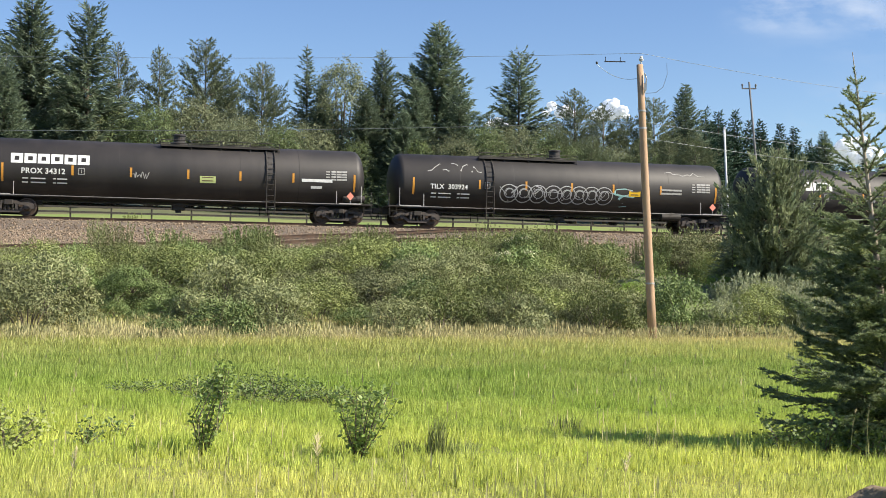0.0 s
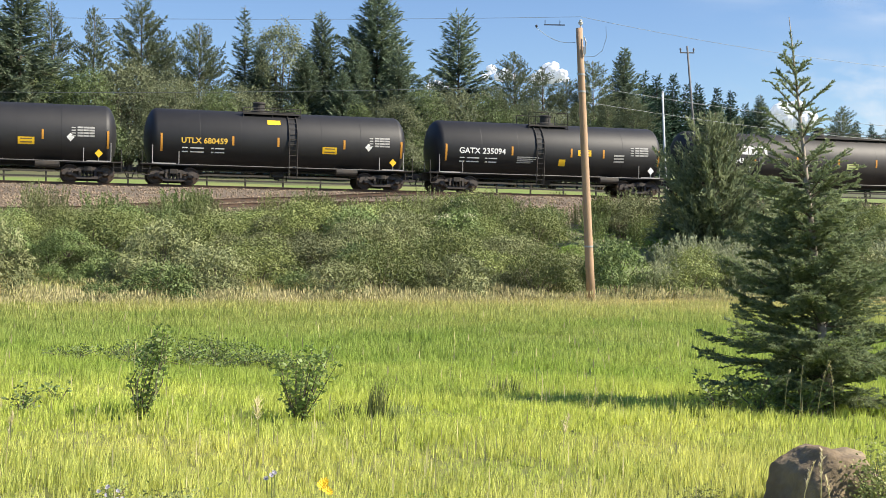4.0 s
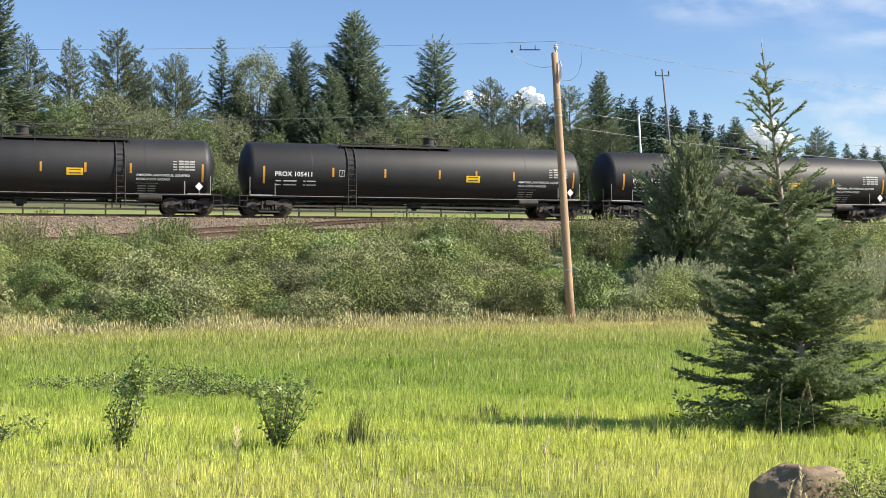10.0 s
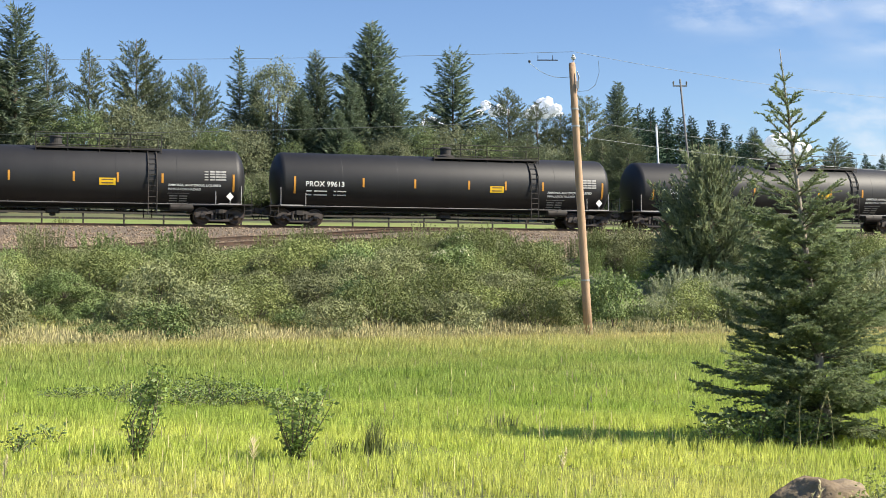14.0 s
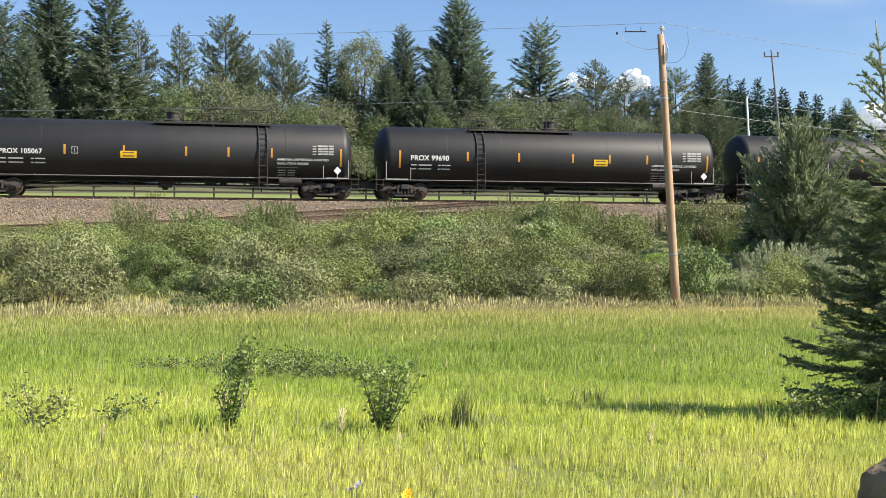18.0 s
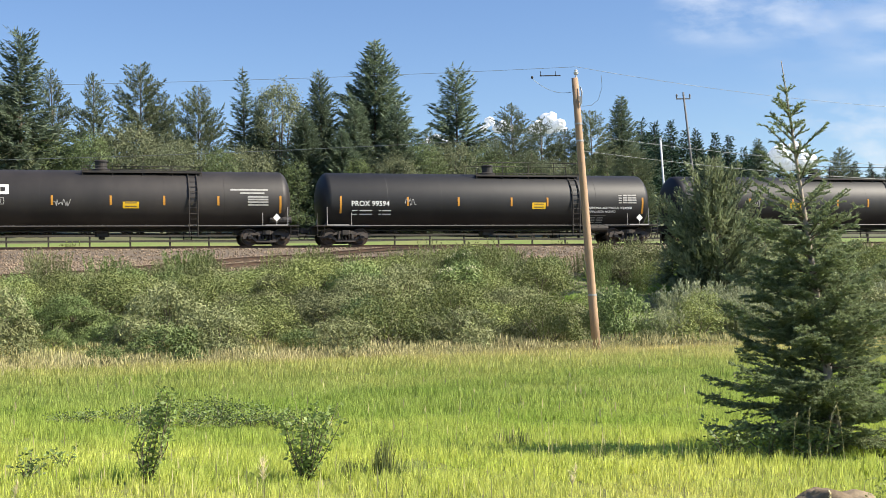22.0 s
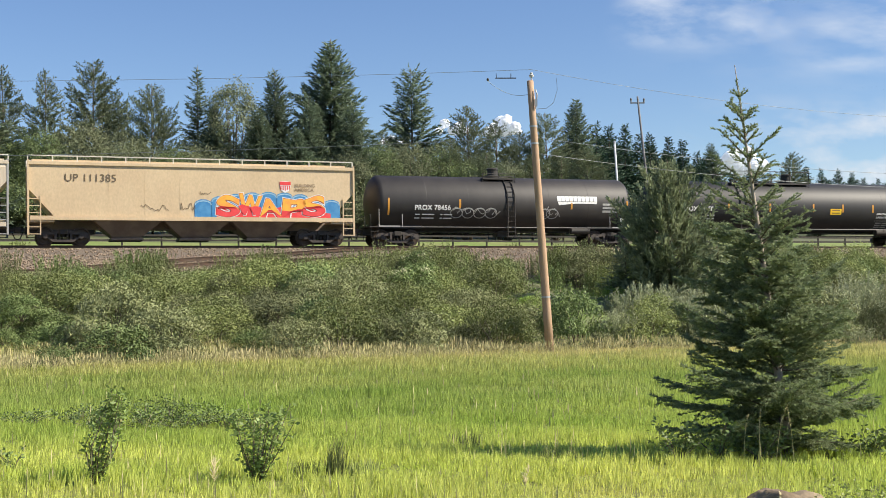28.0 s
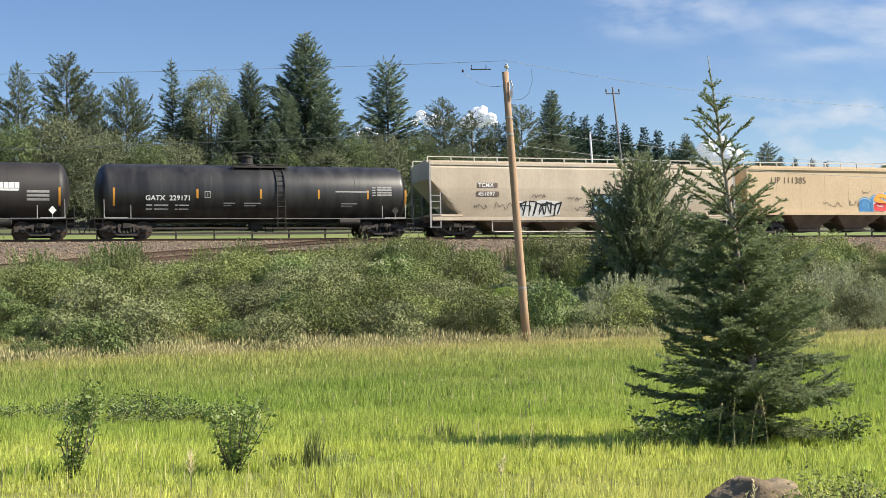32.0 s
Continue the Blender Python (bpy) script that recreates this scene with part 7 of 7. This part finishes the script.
def poplar(label, x, y, h, r0, r1, lean, stems, seed):
    """A leafy sapling: slim stems from one foot, with pointed leaves from the ground to the tip."""
    rng = np.random.default_rng(seed)
    ob = thing("poplar_sapling", label, "shrub", at=pose(x, y, gz(x, y) - 0.02))
    b, cs = Mesh(), []
    for i in range(stems):
        t, q = 2.4 * i + rng.uniform(-0.4, 0.4), math.sqrt((i + 0.4) / stems)
        top = np.array([math.cos(t) * q * r1 + lean, math.sin(t) * q * r1, h * rng.uniform(0.7, 1.05)])
        mid = np.array([math.cos(t) * q * r0 + lean * 0.3, math.sin(t) * q * r0, top[2] * 0.45])
        b.tube([(0, 0, -0.03), mid, top], [0.008, 0.006, 0.003], 5, caps=False)
        f = rng.uniform(0.04, 1.04, 84)[:, None]
        c = np.where(f < 0.45, mid * f / 0.45, mid + (top - mid) * (f - 0.45) / 0.55)
        cs.append(c + rng.normal(0, 0.026, c.shape))
    part("woody_stem", b, "bark", ob, fix=False)
    v, f = leaves_at(np.concatenate(cs), 0.052, rng, droop=0.35)
    part("leaves", bulk("leaves", v, f, ["leaf_sap"]), None, ob)


poplar("knee-high leafy poplar sapling in the grass", -0.78, 12.35, 0.74, 0.18, 0.34, 0.06, 14, 61)
poplar("slim poplar sapling leaning over in the grass", -2.30, 12.42, 0.86, 0.17, 0.06, 0.2, 11, 62)


def tuft(x, y, n, h, r, seed):
    """A dark clump of coarse grass."""
    rng = np.random.default_rng(seed)
    t, q = rng.uniform(0, 6.28, n), r * np.sqrt(rng.random(n))
    v, f = blades(np.cos(t) * q, np.sin(t) * q, np.zeros(n) - 0.02, h * rng.uniform(0.5, 1.1, n), 0.011, 0.13, rng)
    ob = new("grass_tuft", bulk("grass_tuft", v, f, ["leaf"]))
    ob.matrix_basis = pose(x, y, gz(x, y))
    tagged(ob, "dark coarse grass tuft in the meadow", "grass", "grass tufts")


for x, y, n, h, r, sd in ((-0.05, 12.5, 90, 0.44, 0.10, 1), (0.2, 12.55, 120, 0.24, 0.18, 2), (-0.35, 12.5, 90, 0.22, 0.15, 3), (2.3, 13.6, 110, 0.2, 0.2, 4), (1.5, 15.5, 110, 0.25, 0.25, 5)):
    tuft(x, y, n, h, r, sd)
sapling("weed_clump", "low reddish-green weed clump at the field's edge", -4.1, 12.2, 0.5, 0.35, 480, 0.05, "leaf", 9, 64, "weeds")
sapling("weed_clump", "small leafy weed in the grass", -3.55, 12.9, 0.28, 0.22, 180, 0.05, "leaf_dark", 5, 65, "weeds")
sapling("weed_clump", "small leafy weed in the grass", -3.35, 13.6, 0.30, 0.12, 90, 0.05, "leaf_dark", 4, 66, "weeds")
for i, (x, y, h, r) in enumerate(((-3.4, 20.0, 0.38, 0.32), (-2.95, 19.8, 0.45, 0.34), (-2.5, 19.5, 0.50, 0.36), (-2.05, 19.2, 0.44, 0.34), (-1.65, 19.0, 0.36, 0.3), (-2.75, 18.8, 0.34, 0.34), (-2.2, 18.5, 0.32, 0.3), (-4.0, 20.2, 0.3, 0.4), (-4.7, 20.0, 0.26, 0.4), (-3.6, 19.2, 0.28, 0.38), (-1.2, 18.6, 0.3, 0.3))):
    sapling("rose_thicket", "low dark rose thicket in the meadow", x, y, h * 0.85, r * 1.15, 430, 0.045, "leaf_dark", 8, 70 + i, group="rose thicket")
for i, (x, y, h, r) in enumerate(((3.5, 13.2, 0.42, 0.3), (3.95, 13.3, 0.40, 0.32), (4.4, 13.2, 0.38, 0.3), (5.6, 13.3, 0.35, 0.3))):
    sapling("weed_clump", "dark broadleaf weeds at the foot of the spruce", x, y, h, r, 380, 0.055, "leaf_dark", 8, 80 + i, "weeds", "weeds under the spruce")
for i, (x, y, h, r) in enumerate(((3.02, 7.55, 0.46, 0.24), (3.2, 7.55, 0.42, 0.28), (3.3, 7.7, 0.46, 0.28), (2.95, 7.5, 0.34, 0.18), (3.55, 8.0, 0.44, 0.25), (2.98, 7.35, 0.22, 0.2), (2.05, 7.2, 0.16, 0.2), (1.75, 7.4, 0.15, 0.2))):
    sapling("vetch_clump", "feathery green vetch beside the boulder", x, y, h, r, 950, 0.026, "leaf_bright" if i > 3 else "leaf", 12, 90 + i, "weeds", "vetch by the boulder")
WEEDS = [bush_mesh(700 + k, 0.16, 0.17, 420, 0.02, m_, 0.4, stems=9) for k, m_ in enumerate(("leaf_weed", "leaf_bright", "leaf"))]
weed_rng = random.Random(31)
for i in range(40):
    y = weed_rng.uniform(5.8, 8.0)
    x = weed_rng.uniform(-0.36, 0.42) * y
    if abs(x - 2.8) < 0.5 and y < 8.6:
        continue
    st, lv = WEEDS[i % 3]
    s_ = weed_rng.uniform(0.7, 1.4)
    ob = thing("weed_clump", "low leafy weed among the meadow grass", "weeds", "low weeds in the grass", at=pose(x, y, gz(x, y) - 0.01, 0, 0, weed_rng.uniform(0, 360)) @ Matrix.Diagonal((s_, s_, s_, 1)))
    part("woody_stem", st, None, ob)
    part("leaves", lv, None, ob)
for i in range(6):
    st, lv = WEEDS[0]
    ob = thing("weed_clump", "pale green aster leaves in the meadow grass", "weeds", "low weeds in the grass", at=pose(-1.55 + 0.12 * i, 6.8 + 0.1 * (i % 3), gz(-1.4, 6.9), 0, 0, 60 * i) @ Matrix.Diagonal((1.2, 1.2, 1.5, 1)))
    part("woody_stem", st, None, ob)
    part("leaves", lv, None, ob)


def flowers():
    rng = random.Random(6)

    def bloom(name, label, x, y, n, h, mat, size, spread):
        ob = thing(name, label, "flower", at=pose(x, y, gz(x, y)))
        for i in range(n):
            a, r = rng.uniform(0, 6.28), rng.uniform(0, spread)
            p = Vector((math.cos(a) * r, math.sin(a) * r, h * rng.uniform(0.75, 1.05)))
            b = Mesh()
            b.tube([(p.x * 0.4, p.y * 0.4, -0.02), (p.x * 0.8, p.y * 0.8, p.z * 0.6), p], [0.004, 0.003, 0.0025], 4)
            part("stem", b, "stem", ob, fix=False)
            b = Mesh()
            e1, e2 = Vector((1, 0, rng.uniform(-0.3, 0.3))), Vector((rng.uniform(-0.3, 0.3), 0.55, 0.83))
            back = e2.cross(e1).normalized() * size * 0.35
            for k in range(11):
                t = 6.283 * k / 11
                d, w = e1 * math.cos(t) + e2 * math.sin(t), (e2 * math.cos(t) - e1 * math.sin(t)) * size * 0.22
                b.add([p, p + d * size * 0.8 + w - back, p + d * size * 1.2 - back, p + d * size * 0.8 - w - back], [(0, 1, 2, 3)])
            b.lathe([(p.z - 0.3 * size, 0.1 * size), (p.z, 0.36 * size), (p.z + 0.3 * size, 0.1 * size)], 8, axis="z", at=(p.x, p.y, 0))
            part("flower_head", b, mat, ob, fix=False)

    bloom("yellow_daisy", "yellow daisies on thin stems in the grass", -0.30, 7.05, 4, 0.36, "flower_yellow", 0.024, 0.08)
    bloom("aster", "pale lilac asters in the grass", -1.42, 6.98, 8, 0.34, "flower_lilac", 0.011, 0.16)
    bloom("aster", "pale lilac asters in the grass", -1.14, 6.45, 4, 0.30, "flower_lilac", 0.011, 0.12)
    bloom("aster", "pale lilac asters in the grass", -2.0, 6.9, 3, 0.34, "flower_lilac", 0.011, 0.10)
    bloom("aster", "pale lilac asters in the grass", -0.62, 7.5, 3, 0.36, "flower_lilac", 0.014, 0.05)

    def plume(x, y, h, w):
        ob = thing("grass_plume", "tall dry grass stalk with a seed plume", "dry grass", "seed plumes", at=pose(x, y, gz(x, y)))
        lean = rng.uniform(-0.08, 0.12)
        b = Mesh()
        tip = Vector((lean * h * 2, 0, h))
        b.tube([(0, 0, -0.02), (lean * h * 0.8, 0, h * 0.6), tip], [0.004, 0.003, 0.002], 4)
        part("stalk", b, "straw", ob, fix=False)
        b = Mesh()
        for k in range(46):
            f = 0.68 + 0.34 * rng.random()
            c = Vector((lean * h * 2 * f * f, 0, h * f))
            d = Vector((rng.gauss(0, 1), rng.gauss(0, 1), 1.8)).normalized() * w * rng.uniform(0.5, 1.2) * (1.25 - abs(f - 0.8) * 2.5)
            s = d.orthogonal().normalized() * 0.004
            b.add([c - s, c + s, c + d * 1.2], [(0, 1, 2)])
        part("plume", b, "plume", ob, fix=False)

    for x, y, h, w in ((-0.94, 9.86, 0.48, 0.07), (2.42, 7.35, 0.42, 0.03), (2.53, 7.3, 0.50, 0.03), (2.62, 7.35, 0.34, 0.025), (2.75, 7.25, 0.22, 0.03), (4.25, 12.9, 0.55, 0.03), (4.4, 12.85, 0.6, 0.03), (4.62, 12.9, 0.58, 0.03),
                       (4.1, 12.95, 0.5, 0.03), (1.35, 9.6, 0.4, 0.05), (-2.7, 9.4, 0.42, 0.04)):
        plume(x, y, h, w)


flowers()


# ---- clouds, far behind everything ----
def cumulus(u, e, dist, w, h, seed):
    rng = np.random.default_rng(seed)
    bm = bmesh.new()
    for i in range(26):
        x = rng.uniform(-1, 1)
        r = (0.22 - 0.09 * abs(x)) * rng.uniform(0.6, 1.25)
        z = rng.uniform(0, 1) ** 1.3 * (1 - x * x) * 0.7
        m = Matrix.Translation((x * w / 2, rng.uniform(-0.2, 0.2) * w, z * h)) @ Matrix.Diagonal((r * w * 0.75, r * w * 0.7, r * h * 1.2, 1))
        bmesh.ops.create_icosphere(bm, subdivisions=4, radius=1.0, matrix=m)
    for v in bm.verts:
        q = v.co / (0.11 * w)
        v.co += v.normal * 0.03 * w * (noise.noise(q) + 0.55 * noise.noise(q * 2.3) + 0.35 * noise.noise(q * 5.1) + 0.2 * noise.noise(q * 11.0))
    me = bpy.data.meshes.new("cumulus_cloud")
    bm.to_mesh(me)
    bm.free()
    me.materials.append(M["cloud"])
    me.polygons.foreach_set("use_smooth", [True] * len(me.polygons))
    ob = new("cumulus_cloud", me)
    ob.matrix_basis = pose(u * dist, dist, EYE + e * dist, 0, 0, -math.degrees(math.atan(u)))
    tagged(ob, "bright white cumulus cloud beyond the wood", "cloud", kind="structure")


CUMULI = ((0.089, 0.140, 62, 34), (0.129, 0.139, 76, 42), (0.041, 0.131, 40, 20), (0.318, 0.108, 110, 60))
for i, (u, e, w, h) in enumerate(CUMULI):
    cumulus(u, e, 2600, w, h, 900 + i)


def cloud_sheet(name, label, scale, shift, lo, hi, most, a0, a1, e0, e1, d, glow_):
    """Thin cloud: a sheet in the distance, ragged and mostly clear."""
    m = bpy.data.materials.new(name)
    m.use_nodes = True
    n, l = m.node_tree.nodes, m.node_tree.links
    n.clear()
    out, mix, tr, em = n.new("ShaderNodeOutputMaterial"), n.new("ShaderNodeMixShader"), n.new("ShaderNodeBsdfTransparent"), n.new("ShaderNodeEmission")
    em.inputs[0].default_value, em.inputs[1].default_value = (0.88, 0.93, 1.0, 1), glow_
    tc, mp, no = n.new("ShaderNodeTexCoord"), n.new("ShaderNodeMapping"), n.new("ShaderNodeTexNoise")
    mp.inputs["Scale"].default_value = scale
    mp.inputs["Rotation"].default_value = (0, radians(12), 0)
    mp.inputs["Location"].default_value = (shift, 0.3, 0.2)
    no.inputs["Scale"].default_value, no.inputs["Detail"].default_value, no.inputs["Roughness"].default_value = 1.5, 7, 0.55
    ra, edge, mul = n.new("ShaderNodeMapRange"), n.new("ShaderNodeAttribute"), n.new("ShaderNodeMath")
    ra.inputs["From Min"].default_value, ra.inputs["From Max"].default_value, ra.inputs["To Max"].default_value = lo, hi, most
    edge.attribute_name = "fade"
    mul.operation = "MULTIPLY"
    l.new(tc.outputs["Object"], mp.inputs[0])
    l.new(mp.outputs[0], no.inputs[0])
    l.new(no.outputs[0], ra.inputs[0])
    l.new(ra.outputs[0], mul.inputs[0])
    l.new(edge.outputs["Fac"], mul.inputs[1])
    l.new(mul.outputs[0], mix.inputs[0])
    l.new(tr.outputs[0], mix.inputs[1])
    l.new(em.outputs[0], mix.inputs[2])
    l.new(mix.outputs[0], out.inputs[0])
    M[name] = m
    na, ne = 40, 24
    az, el = np.meshgrid(np.linspace(a0, a1, na), np.linspace(e0, e1, ne), indexing="ij")
    v = np.stack([np.tan(az) * d, np.full(az.shape, d), EYE + el * d], -1).reshape(-1, 3)
    i = np.arange(na * ne).reshape(na, ne)
    f = np.stack([i[:-1, :-1], i[1:, :-1], i[1:, 1:], i[:-1, 1:]], -1).reshape(-1, 4)
    me = bulk(name, v, f, [name])
    at = me.attributes.new("fade", "FLOAT", "POINT")
    ga, ge = (az - a0) / (a1 - a0), (el - e0) / (e1 - e0)
    fade = smoothstep(ga, 0.03, 0.28) * smoothstep(ge, 0.02, 0.25) * (1 - smoothstep(ge, 0.7, 1.0)) * (1 - smoothstep(ga, 0.86, 1.0))
    at.data.foreach_set("value", fade.ravel().astype(np.float32))
    tagged(new(name, me), label, "cloud", kind="structure").visible_shadow = False


cloud_sheet("high_cloud", "thin wispy white high cloud", (0.0016, 0.0016, 0.0062), 0.4, 0.49, 0.76, 0.22, 0.18, 0.80, 0.14, 0.42, 3600.0, 0.58)
cloud_sheet("wisp_cloud", "small bright wisp of high cloud", (0.0030, 0.0030, 0.0075), 2.9, 0.40, 0.70, 0.55, 0.20, 0.36, 0.197, 0.284, 3500.0, 0.62)
cloud_sheet("streak_cloud", "long white streak of high cloud", (0.0020, 0.0020, 0.0070), 5.3, 0.40, 0.72, 0.5, 0.32, 0.58, 0.172, 0.268, 3550.0, 0.6)
cloud_sheet("low_cloud", "soft white cloud bank over the far wood", (0.0034, 0.0034, 0.0075), 1.7, 0.44, 0.66, 0.75, 0.22, 0.72, 0.06, 0.175, 3000.0, 0.56)


# ---- what moves ----
TRAVEL = [(0.0, 0.0), (3.0, 31.92), (6.0, 63.95), (9.0, 96.05), (12.0, 128.33), (15.0, 160.85), (18.0, 193.45), (21.0, 226.17), (24.0, 259.2), (28.0, 303.0), (30.0, 324.95), (32.0, 346.75)]


def motions():
    for car, mid in TRAIN:
        walk(car, [(t, Matrix.Translation(along(s - mid, 0, RAIL_Z)) @ pose(0, 0, 0, 0, 0, math.degrees(PHI))) for t, s in TRAVEL])
    # wheels roll with the train; every wheelset at the same end of a bogie turns alike
    ts = [i / FPS for i in range(round(32.0 * FPS) + 1)]
    roll = [(t, math.degrees(float(np.interp(t, [p[0] for p in TRAVEL], [p[1] for p in TRAVEL])) / WHEEL_R) % 360) for t in ts]
    for ax, sets in WHEELSETS.items():
        walk(sets[0], [(t, Matrix.Translation((ax, 0, WHEEL_R)) @ pose(0, 0, 0, 0, a, 0)) for t, a in roll])
        keys = sets[0].animation_data
        for w in sets[1:]:
            w.rotation_mode = "QUATERNION"
            w.animation_data_create()
            w.animation_data.action = keys.action
            w.animation_data.action_slot = keys.action_slot


motions()
